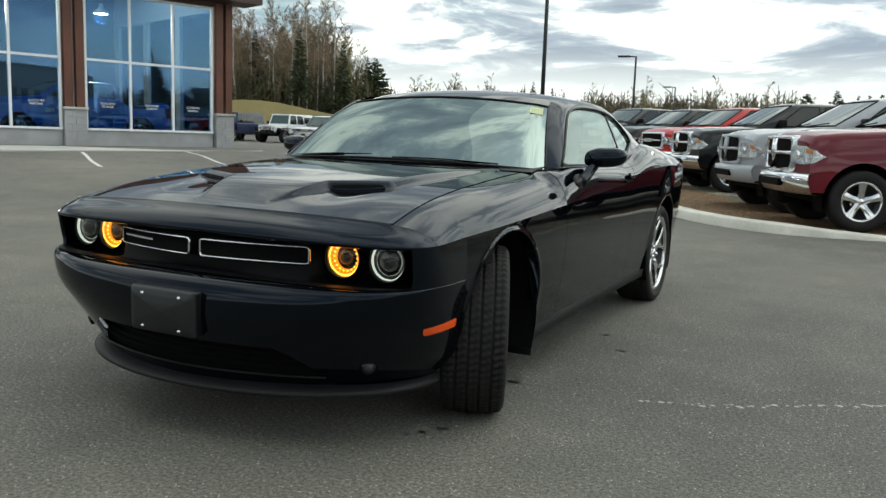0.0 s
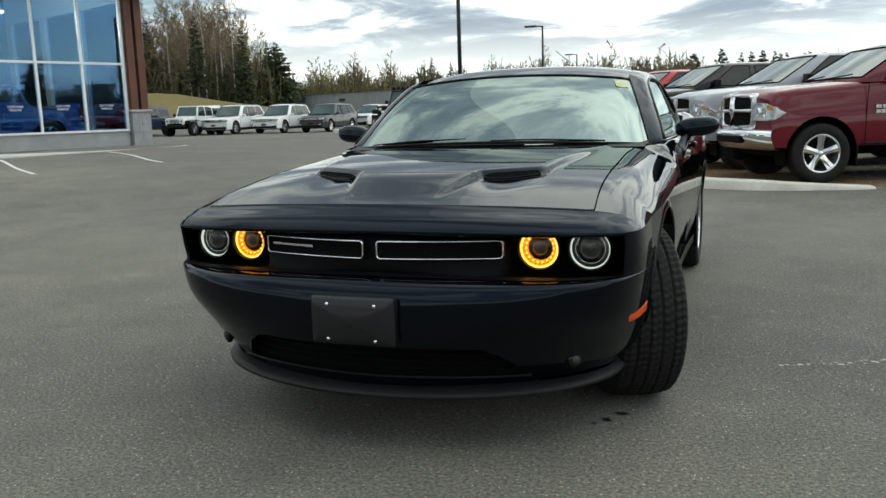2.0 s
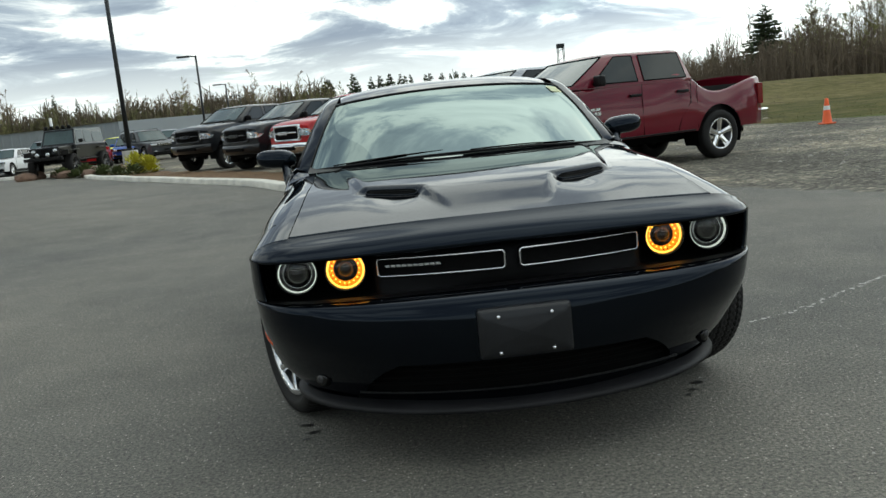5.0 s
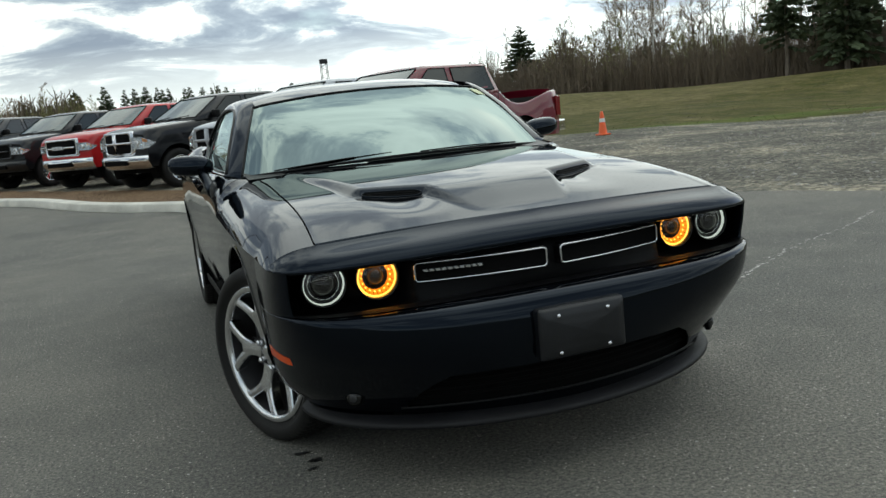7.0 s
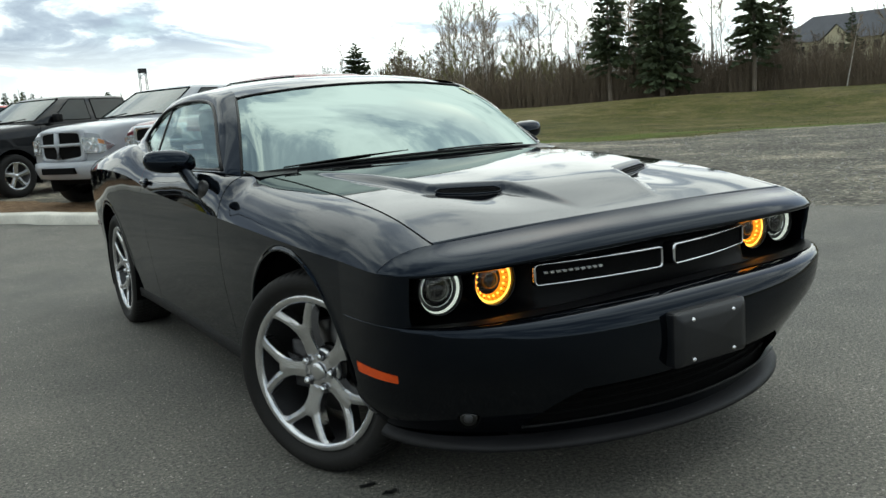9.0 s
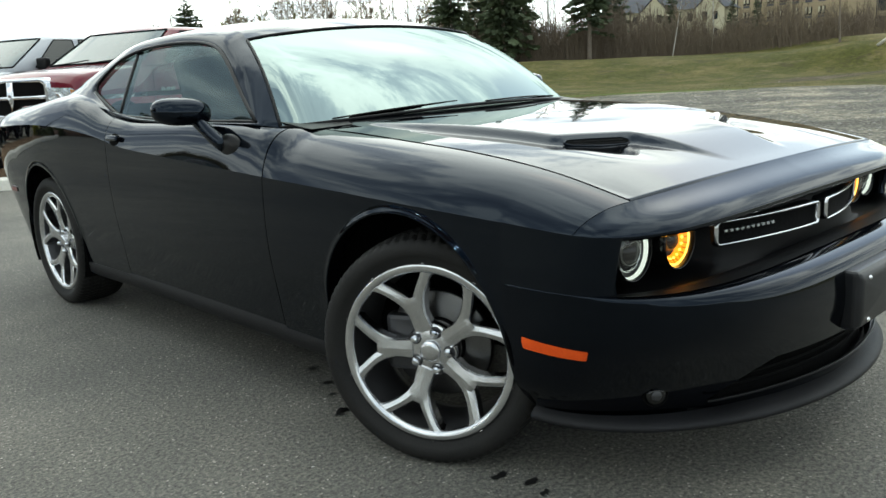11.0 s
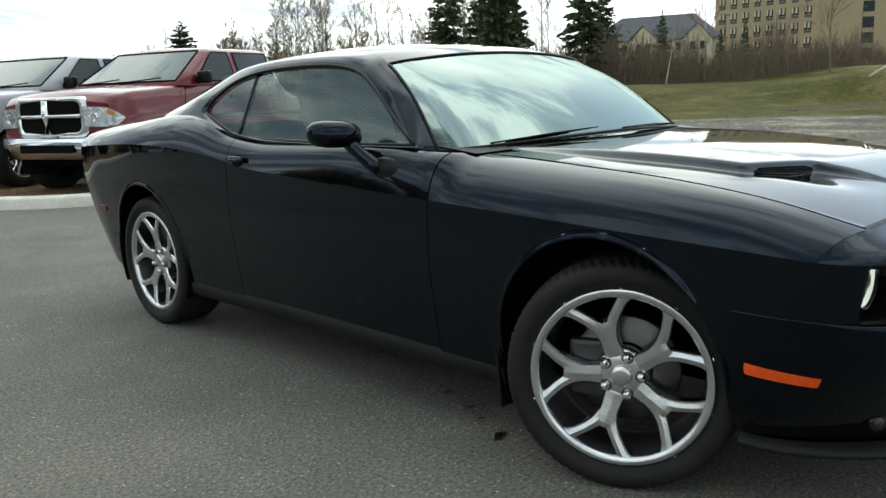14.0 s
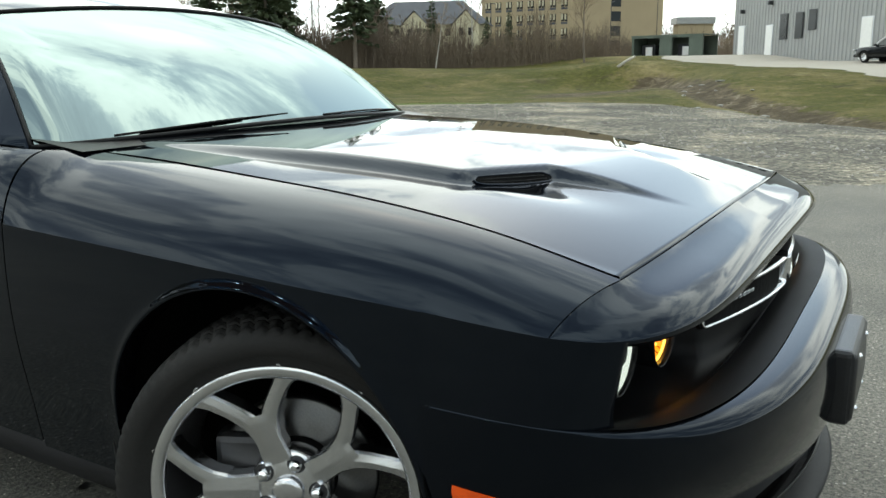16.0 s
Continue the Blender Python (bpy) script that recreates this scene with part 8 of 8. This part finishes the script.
def woods(name, label, spots, kinds, mat_trunk, mat_crown, seed, hmin, hmax, stock=WOOD):
    """A stand too thick to count: trunks and crowns of many bare trees in one object each."""
    rng = random.Random(seed)
    root = empty(name, None, label, "woods", kind="stuff")
    Tv, Tf, Cv, Cf = [], [], [], []
    for x, y in spots:
        parts = stock[rng.choice(kinds)]
        h = rng.uniform(hmin, hmax) / 11.0
        a = rng.random() * 6.283
        ca, sa = math.cos(a) * h, math.sin(a) * h
        z = gz(x, y)
        for src, V, F in ((parts[0], Tv, Tf), (parts[1], Cv, Cf)):
            P = np.asarray(src.V)
            Q = np.stack([P[:, 0] * ca - P[:, 1] * sa + x, P[:, 0] * sa + P[:, 1] * ca + y, P[:, 2] * h + z], 1)
            k = len(V)
            V.extend(map(tuple, Q))
            F.extend(tuple(i + k for i in f) for f in src.F)
    pmesh("trunks", Tv, Tf, mat_trunk, root, smooth=False)
    pmesh("crowns", Cv, Cf, mat_crown, root, smooth=False)
    return root


def scatter(seed, n, b0, b1, d0, d1):
    rng = random.Random(seed)
    return [polar(rng.uniform(b0, b1), rng.uniform(d0, d1)) for _ in range(n)]


# wooded rise behind the showroom
woods("woodland", "bare birch and poplar wood on the rise behind the lot", scatter(1, 130, -47, -32.5, 80, 100), (0, 1, 3), M_BIRCH, M_TWIG, 21, 8, 10.5)
woods("woodland", "bare wood with budding crowns behind the lot", scatter(2, 115, -46, -31, 84, 108), (0, 1, 2), M_BARK, M_BUD, 22, 6, 9.5)
# distant tree line round the lot
woods("woodland", "distant leafless tree line", scatter(3, 130, -32, -3, 130, 180), (0, 1, 2), M_BARK, M_TWIG, 23, 6, 9.6, FAR)
woods("woodland", "distant tree line with budding crowns", scatter(4, 90, -34, -2, 125, 165), (0, 2), M_BARK, M_BUD, 24, 5, 8.4, FAR)
woods("woodland", "distant leafless tree line", scatter(5, 60, -5, 24, 190, 240), (0, 1, 2), M_BARK, M_TWIG, 25, 6, 9.5, FAR)
# wood edge along the field
woods("woodland", "distant leafless wooded rise", scatter(9, 170, 70, 84, 205, 245), (0, 1, 2), M_BARK, M_BRUSH, 29, 6, 9.5, FAR)
woods("woodland", "leafless scrub beyond the yard", scatter(10, 150, 71, 82, 135, 165), (0, 1, 2), M_BARK, M_TWIG, 30, 2.6, 4.6, FAR)
woods("woodland", "bare poplars and alders at the field edge", scatter(6, 13, 29, 45, 74, 98), (0, 1, 2), M_BARK, M_TWIG, 26, 6.5, 11, BARE)
woods("woodland", "bare birches at the field edge", scatter(7, 15, 31, 52, 66, 90), (1, 3), M_BIRCH, M_TWIG, 27, 7.5, 11, BARE)
woods("woodland", "bare wood at the field edge", scatter(8, 12, 43, 53.5, 70, 100), (0, 1, 3), M_BARK, M_TWIG, 28, 7, 12, BARE)

woods("woodland", "brown leafless understory at the field edge", scatter(13, 80, 27, 58, 65, 92), (0, 2), M_BARK, M_BRUSH, 31, 3.4, 6.4, FAR)
woods("woodland", "budding saplings at the field edge", scatter(14, 45, 26, 46, 66, 84), (0, 2), M_BARK, M_BUD, 32, 3.6, 6.6, FAR)

firs = [(-30.4, 82, 3, 0.66), (-31.0, 86, 1, 0.66), (-32.6, 80, 1, 0.68), (-33.2, 86, 2, 0.60), (-35.5, 79, 2, 0.62), (-34.2, 84, 1, 0.62), (-38.5, 84, 2, 0.66),
        (-36.6, 82, 0, 0.48), (-39.6, 86, 1, 0.55), (-41.0, 83, 0, 0.50), (-43.0, 86, 1, 0.55), (-37.4, 90, 1, 0.62), (-33.8, 80, 0, 0.42), (-44.6, 84, 0, 0.5), (-40.2, 80, 0, 0.34), (-35.0, 92, 1, 0.66), (-31.8, 92, 1, 0.6),
        (-3.1, 220, 6, 1.20), (-1.4, 220, 5, 1.26), (-1.1, 226, 4, 1.10), (-0.2, 220, 4, 1.14), (0.4, 224, 5, 1.18), (1.1, 220, 5, 1.18), (1.8, 222, 4, 1.15), (2.1, 230, 5, 1.14), (2.5, 220, 4, 1.10),
        (3.5, 224, 5, 1.10), (3.8, 218, 5, 1.09), (4.6, 220, 5, 1.07), (5.2, 226, 4, 1.06), (5.6, 220, 5, 1.08), (6.1, 222, 5, 1.04), (6.6, 230, 4, 1.0), (10.4, 220, 6, 1.0), (-4.6, 226, 4, 0.95), (-6.0, 220, 4, 0.9), (-8.5, 176, 1, 0.85), (-13, 168, 2, 0.8), (-19, 172, 1, 0.95), (-20.3, 174, 2, 0.9), (-26, 168, 1, 0.9),
        (25.5, 82, 3, 0.64), (22.4, 150, 0, 0.9), (42.2, 62, 2, 0.92), (45.6, 61, 1, 1.15), (46.4, 65, 0, 1.2), (44.6, 67, 1, 0.95), (51.4, 62, 2, 0.95), (53.2, 74, 2, 0.8), (33.6, 70, 1, 0.40), (35.0, 74, 0, 0.42), (37.8, 72, 1, 0.34), (57.5, 96, 1, 0.72), (61.5, 120, 0, 0.75), (63, 121, 1, 0.7), (80.5, 230, 3, 1.6)]
for b_, d_, k_, s_ in firs:
    x_, y_ = polar(b_, d_)
    tree_from("spruce", FIRS[k_], x_, y_, "dark green conifer at the edge of the open ground", (M_BARK, M_NEEDLE), s_, RNG.random() * 6, "conifers")
for b_, d_, k_, s_ in ((34.0, 76, 2, 0.95), (31.5, 80, 0, 0.9), (38.5, 70, 1, 0.85), (41.2, 66, 3, 0.8), (36.5, 84, 2, 0.9), (24.6, 84, 0, 0.6), (59.5, 66, 0, 0.8), (18.5, 150, 2, 0.8), (16, 160, 0, 0.8)):
    x_, y_ = polar(b_, d_)
    tree_from("birch", BARE[k_], x_, y_, "slender leafless tree with pale bark", (M_BIRCH, M_TWIG), s_, RNG.random() * 6, "bare trees")

x_, y_ = polar(67.0, 64)
tree_from("bare_tree", BARE[2], x_, y_, "spreading leafless grey tree in the brush", (M_BARK, M_TWIG), 0.9, 2.0, "bare trees")
x_, y_ = polar(56.8, 61)
lean_tree = tree_from("birch", BARE[3], x_, y_, "thin pale birch leaning over the brush", (M_BIRCH, M_TWIG), 0.36, 1.0, "bare trees")
lean_tree.matrix_basis = Matrix.Translation((x_, y_, gz(x_, y_))) @ Matrix.Rotation(0.2, 4, (0.4, 0.9, 0)) @ Matrix.Diagonal((0.36, 0.36, 0.36, 1))


def brush():
    """Leafless thicket along the far side of the field."""
    rng = random.Random(5)
    B = Sticks()
    for _ in range(7600):
        b_ = rng.uniform(20, 79)
        d_ = np.interp(b_, [20, 30, 45, 58, 67, 70, 74, 79], [72, 66, 61, 63, 66, 90, 98, 100]) + abs(rng.gauss(0, 5.0))
        x, y = polar(b_, d_)
        z = gz(x, y)
        h = rng.uniform(0.7, 3.3) * (1.0 + 0.5 * math.sin(b_ * 1.7) * math.sin(b_ * 0.61)) * (1.0 if b_ < 66 else 0.85)
        dx, dy = rng.gauss(0, 0.16) * h, rng.gauss(0, 0.16) * h
        B.stick((x, y, z - 0.1), (x + dx, y + dy, z + h), 0.028, 0.006)
        for _k in range(4):
            f = rng.uniform(0.25, 0.9)
            q = (x + dx * f, y + dy * f, z + h * f)
            B.stick(q, (q[0] + rng.gauss(0, 0.32), q[1] + rng.gauss(0, 0.32), q[2] + rng.uniform(0.2, 0.75)), 0.013, 0.004)
    ob = B.mesh("brush", M_BRUSH)
    return tagged(ob, "dense leafless brown brush along the field", "brush", kind="stuff")


brush()


def thicket(name, label, mat, seed, n, b0, b1, d0, d1, h0, h1, w, limbs=5):
    """Dense leafless growth: slender stems with rising branches, too thick to count."""
    rng = random.Random(seed)
    B = Sticks()
    for _ in range(n):
        b_, d_ = rng.uniform(b0, b1), rng.uniform(d0, d1)
        x, y = polar(b_, d_)
        z = gz(x, y) - 0.2
        h = rng.uniform(h0, h1) * (0.86 + 0.14 * math.sin(b_ * 1.9) * math.sin(b_ * 0.73 + 1)) * rng.uniform(0.75, 1.0)
        dx, dy = rng.gauss(0, 0.05) * h, rng.gauss(0, 0.05) * h
        B.twig((x, y, z), (x + dx, y + dy, z + h), 1.6 * w)
        for _k in range(limbs):
            f = rng.uniform(0.15, 0.92)
            q = np.array((x + dx * f, y + dy * f, z + h * f))
            ln = h * rng.uniform(0.12, 0.26) * (1.25 - 0.6 * f)
            B.twig(q, q + np.array((rng.gauss(0, 0.55), rng.gauss(0, 0.55), rng.uniform(0.5, 1.2))) * ln, w)
    return tagged(B.mesh(name, mat), label, "undergrowth", kind="stuff")


M_FARBROWN = surface("far_brown_growth", (0.115, 0.092, 0.064), 0.9, 0, 0.35, 0.08, 5, 0.0, second=(0.165, 0.135, 0.088))
M_FARBUD = surface("far_budding_growth", (0.105, 0.100, 0.046), 0.9, 0, 0.35, 0.08, 5, 0.0, second=(0.165, 0.160, 0.068))
M_UNDER = surface("shaded_evergreen_growth", (0.055, 0.066, 0.026), 0.9, 0, 0.4, 0.1, 5, 0.0, second=(0.115, 0.115, 0.046))
thicket("undergrowth", "distant brown leafless tree belt", M_FARBROWN, 41, 5200, -34, -3, 128, 176, 5.2, 9.4, 0.15, 7)
thicket("undergrowth", "distant budding tree belt", M_FARBUD, 42, 4200, -34, -3, 124, 170, 3.6, 7.6, 0.15, 7)
thicket("undergrowth", "distant low tree belt", M_FARBROWN, 43, 2200, -5, 25, 188, 236, 6.0, 10.0, 0.17, 7)
thicket("undergrowth", "distant dark evergreen belt behind the trucks", M_UNDER, 47, 2600, -6, 11, 214, 250, 7.5, 12.0, 0.20, 8)
thicket("undergrowth", "brown growth on the wooded rise", M_FARBROWN, 44, 2600, -48, -30.5, 80, 108, 3.0, 7.6, 0.09, 6)
thicket("undergrowth", "dark evergreen growth on the wooded rise", M_UNDER, 45, 2600, -48, -30, 80, 106, 1.6, 5.4, 0.13, 8)
thicket("undergrowth", "brown alder thicket at the field edge", M_BRUSH, 46, 4200, 25, 56, 64, 90, 2.0, 5.0, 0.045, 9)


def field_grass():
    rng = random.Random(7)
    G = Sticks()
    n = 0
    while n < 7000:
        b_, d_ = rng.uniform(24, 90), 18 + 48 * rng.random() ** 1.3
        x, y = polar(b_, d_)
        if in_poly(np.array([x]), np.array([y]), GRAVEL)[0] or in_poly(np.array([x]), np.array([y]), ROAD)[0]:
            continue
        n += 1
        h = rng.uniform(0.012, 0.035)
        d = np.array((rng.gauss(0, 0.35), rng.gauss(0, 0.35), 1.0)); d /= np.linalg.norm(d)
        G.leaf((x, y, gz_fast(x, y) - 0.01), d, 0.035, h)
    ob = G.mesh("field_grass", M_GRASS)
    return tagged(ob, "patchy spring grass on the open field", "grass", kind="stuff")


GX, GY = np.arange(-10, 90, 1.0), np.arange(-40, 90, 1.0)
GZ = height(*np.meshgrid(GX, GY, indexing="ij"))


def gz_fast(x, y):
    i, j = int(np.clip((x + 10), 0, 98)), int(np.clip((y + 40), 0, 128))
    fx, fy = x + 10 - i, y + 40 - j
    return float(GZ[i, j] * (1 - fx) * (1 - fy) + GZ[i + 1, j] * fx * (1 - fy) + GZ[i, j + 1] * (1 - fx) * fy + GZ[i + 1, j + 1] * fx * fy)


field_grass()


def shrubs():
    """Low planting and rocks on the display mound."""
    rng = random.Random(9)
    for k, (x, y) in enumerate([(-12.6, 29.2), (-11.9, 28.7), (-11.0, 28.9), (-10.2, 28.2), (-9.8, 29.4), (-11.4, 30.4), (-9.4, 27.4), (-12.0, 30.0)]):
        S_ = Sticks()
        r = rng.uniform(0.3, 0.5)
        for _ in range(160):
            a, e = rng.random() * 6.283, rng.random() * 1.5
            d = np.array((math.cos(a) * math.cos(e), math.sin(a) * math.cos(e), math.sin(e)))
            S_.leaf(d * r * rng.uniform(0.45, 1.0) * (1, 1, 0.8), d, 0.10, 0.14)
        ob = S_.mesh("shrub", M_SHRUB)
        ob.location = (x, y, gz(x, y))
        tagged(ob, "low rounded green shrub on the planted mound", "shrub", "mound shrubs")
    for x, y, r in ((-9.9, 29.6, 0.62), (-9.3, 29.2, 0.5)):
        S_ = Sticks()
        for _ in range(420):
            a, e = rng.random() * 6.283, rng.random() * 1.5
            d = np.array((math.cos(a) * math.cos(e), math.sin(a) * math.cos(e), math.sin(e)))
            S_.leaf(d * r * rng.uniform(0.35, 1.0) * (1, 1, 1.3), d, 0.09, 0.13)
        ob = S_.mesh("flowering_shrub", M_YELLOWBUSH)
        ob.location = (x, y, gz(x, y) - 0.02)
        tagged(ob, "bright yellow flowering shrub on the planted mound", "shrub", "mound shrubs")
    for k in range(16):
        x, y = -14.6 + rng.random() * 4.2, 28.9 + rng.random() * 2.2
        bm = bmesh.new(); bmesh.ops.create_icosphere(bm, subdivisions=2, radius=1)
        for v in bm.verts:
            v.co *= 1 + 0.25 * noise.noise(v.co * 1.7 + Vector((k, 0, 0)))
        s = rng.uniform(0.14, 0.32)
        bmesh.ops.transform(bm, matrix=Matrix.Diagonal((s * 1.4, s, s * 0.8, 1)), verts=bm.verts)
        ob = part("rock", bm, M_ROCK)
        ob.matrix_world = Matrix.Translation((x, y, gz(x, y) + s * 0.3)) @ Matrix.Rotation(rng.random() * 6, 4, "Z")
        tagged(ob, "rough brown rock on the display mound", "rock", "mound rocks")


shrubs()

def gravel_stones():
    rng = random.Random(17)
    V, F = [], []
    while len(F) < 2600 * 8:
        x, y = rng.uniform(5.5, 24), rng.uniform(-3, 17)
        r = math.hypot(x, y)
        if rng.random() > 7.5 / r or not in_poly(np.array([x]), np.array([y]), GRAVEL)[0] or in_poly(np.array([x]), np.array([y]), ASPHALT)[0]:
            continue
        s = 0.010 + 0.034 * rng.random() ** 2.5
        a, z = rng.random() * 6.283, gz_fast(x, y)
        k = len(V)
        for dx, dy, dz in ((1.3, 0.1, 0.1), (0.2, 1.0, 0.0), (-1.1, 0.2, 0.15), (-0.1, -0.9, 0.0), (0.15, 0.1, 0.75), (0, 0, -0.4)):
            q = s * rng.uniform(0.75, 1.2)
            V.append((x + q * (dx * math.cos(a) - dy * math.sin(a)), y + q * (dx * math.sin(a) + dy * math.cos(a)), z + q * dz))
        for p in range(4):
            F += [(k + p, k + (p + 1) % 4, k + 4), (k + (p + 1) % 4, k + p, k + 5)]
    ob = pmesh("gravel_stones", V, F, M_STONE, smooth=False)
    return tagged(ob, "loose grey stones strewn over the gravel yard", "gravel", kind="stuff")


M_STONE = surface("loose_stone", (0.20, 0.195, 0.18), 0.85, 0, 0.5, 1.7, 30, 0.2, second=(0.42, 0.40, 0.36))
M_LOG = surface("bleached_wood", (0.42, 0.39, 0.33), 0.85, 0, 0.3, 4, 40, 0.2)
gravel_stones()


def ditch_debris():
    rng = random.Random(19)
    log_ = tube("log", [(45.6, 14.9, gz(45.6, 14.9) + 0.02), (46.0, 14.6, gz(46, 14.6) + 0.22), (46.5, 14.2, gz(46.5, 14.2) + 0.42)], 0.09, M_LOG, n=8, taper=0.7)
    tagged(log_, "bleached broken log leaning on the ditch bank", "log")
    for _ in range(18):
        k = rng.randrange(2, len(DITCH) - 1)
        t = rng.random()
        x = DITCH[k][0] * (1 - t) + DITCH[k + 1][0] * t + rng.gauss(0, 0.9)
        y = DITCH[k][1] * (1 - t) + DITCH[k + 1][1] * t + rng.gauss(0, 0.9)
        bm = bmesh.new(); bmesh.ops.create_icosphere(bm, subdivisions=1, radius=1)
        for v in bm.verts:
            v.co *= 1 + 0.3 * noise.noise(v.co * 1.7 + Vector((x, 0, 0)))
        s = rng.uniform(0.04, 0.11)
        bmesh.ops.transform(bm, matrix=Matrix.Diagonal((s * rng.uniform(1.2, 3.2), s, s * 0.5, 1)), verts=bm.verts)
        ob = part("rock", bm, M_STONE)
        ob.matrix_world = Matrix.Translation((x, y, gz(x, y) + s * 0.2)) @ Matrix.Rotation(rng.random() * 6, 4, "Z")
        tagged(ob, "pale stone half sunk in the muddy ditch", "rock", "ditch stones")


ditch_debris()

# ---- marks on the asphalt ----
def blot(name, pts, mat, label, cat, group, seed, size, n=9, lift=0.004):
    """Irregular flat blots, each a thing of its own."""
    rng = random.Random(seed)
    for x, y in pts:
        s = size * rng.uniform(0.6, 1.3)
        a0 = rng.random() * 6.28
        ring_ = []
        for k in range(n):
            a = a0 + 6.283 * k / n
            r = s * rng.uniform(0.45, 1.1)
            px, py = x + r * math.cos(a) * 1.3, y + r * math.sin(a) * 0.75
            ring_.append((px, py, gz(px, py) + lift))
        ob = pmesh(name, ring_, [tuple(range(n))], mat, smooth=False)
        tagged(ob, label, cat, group)


blot("oil_spot", [(0.72, -0.45), (0.81, -0.32), (0.76, -0.40), (-0.83, -0.27), (-0.82, -0.43), (-0.80, -0.36), (-0.83, 0.48), (-0.86, 0.46), (-0.71, 0.74), (-0.77, 0.63), (-0.66, 0.92), (-0.75, 2.59), (0.92, 1.62), (0.81, 0.42), (-1.68, 7.09)],
     M_STAIN, "small dark wet spot on the asphalt", "stain", "oil spots", 3, 0.022, n=14)
blot("oil_spot", [(1.10, 1.30)], M_STAIN, "dark oily patch on the asphalt", "stain", "oil spots", 4, 0.04, n=14)
rng_l = random.Random(8)
line_pts = []
path_l = smooth_curve([(1.40, 0.47, 0), (1.76, 0.61, 0), (2.15, 0.87, 0), (2.36, 1.0, 0), (3.03, 1.38, 0), (3.94, 1.75, 0), (4.6, 2.1, 0)], 150)
for q in path_l:
    if rng_l.random() < 0.85:
        line_pts.append((q[0] + rng_l.gauss(0, 0.012), q[1] + rng_l.gauss(0, 0.012)))
V_l, F_l = [], []
for x_, y_ in line_pts:
    k = len(V_l)
    s_ = rng_l.uniform(0.004, 0.013)
    for j in range(6):
        a_ = 1.047 * j
        r_ = s_ * rng_l.uniform(0.5, 1.2)
        V_l.append((x_ + r_ * 1.4 * math.cos(a_), y_ + r_ * math.sin(a_), gz(x_, y_) + 0.003))
    F_l.append(tuple(range(k, k + 6)))
tagged(pmesh("worn_paint", V_l, F_l, M_CONC, smooth=False), "crumbled remains of a white painted line", "road marking", kind="stuff")
rng_p = random.Random(12)
V_p, F_p = [], []
for _ in range(1700):
    x_, y_ = rng_p.uniform(-4.5, 5.5), rng_p.uniform(-2.6, 6.0)
    s_ = 0.0012 + 0.0055 * rng_p.random() ** 2.2
    k = len(V_p)
    for dx, dy, dz in ((-1, -0.6, 0), (1, -0.8, 0), (0.9, 0.9, 0), (-0.8, 0.8, 0), (0.1, 0.0, 0.55)):
        V_p.append((x_ + dx * s_, y_ + dy * s_, gz(x_, y_) + dz * s_ - 0.0005))
    F_p += [(k, k + 1, k + 4), (k + 1, k + 2, k + 4), (k + 2, k + 3, k + 4), (k + 3, k, k + 4)]
tagged(pmesh("loose_grit", V_p, F_p, M_CONC, smooth=False), "scattered pale grit on the asphalt", "grit", kind="stuff")
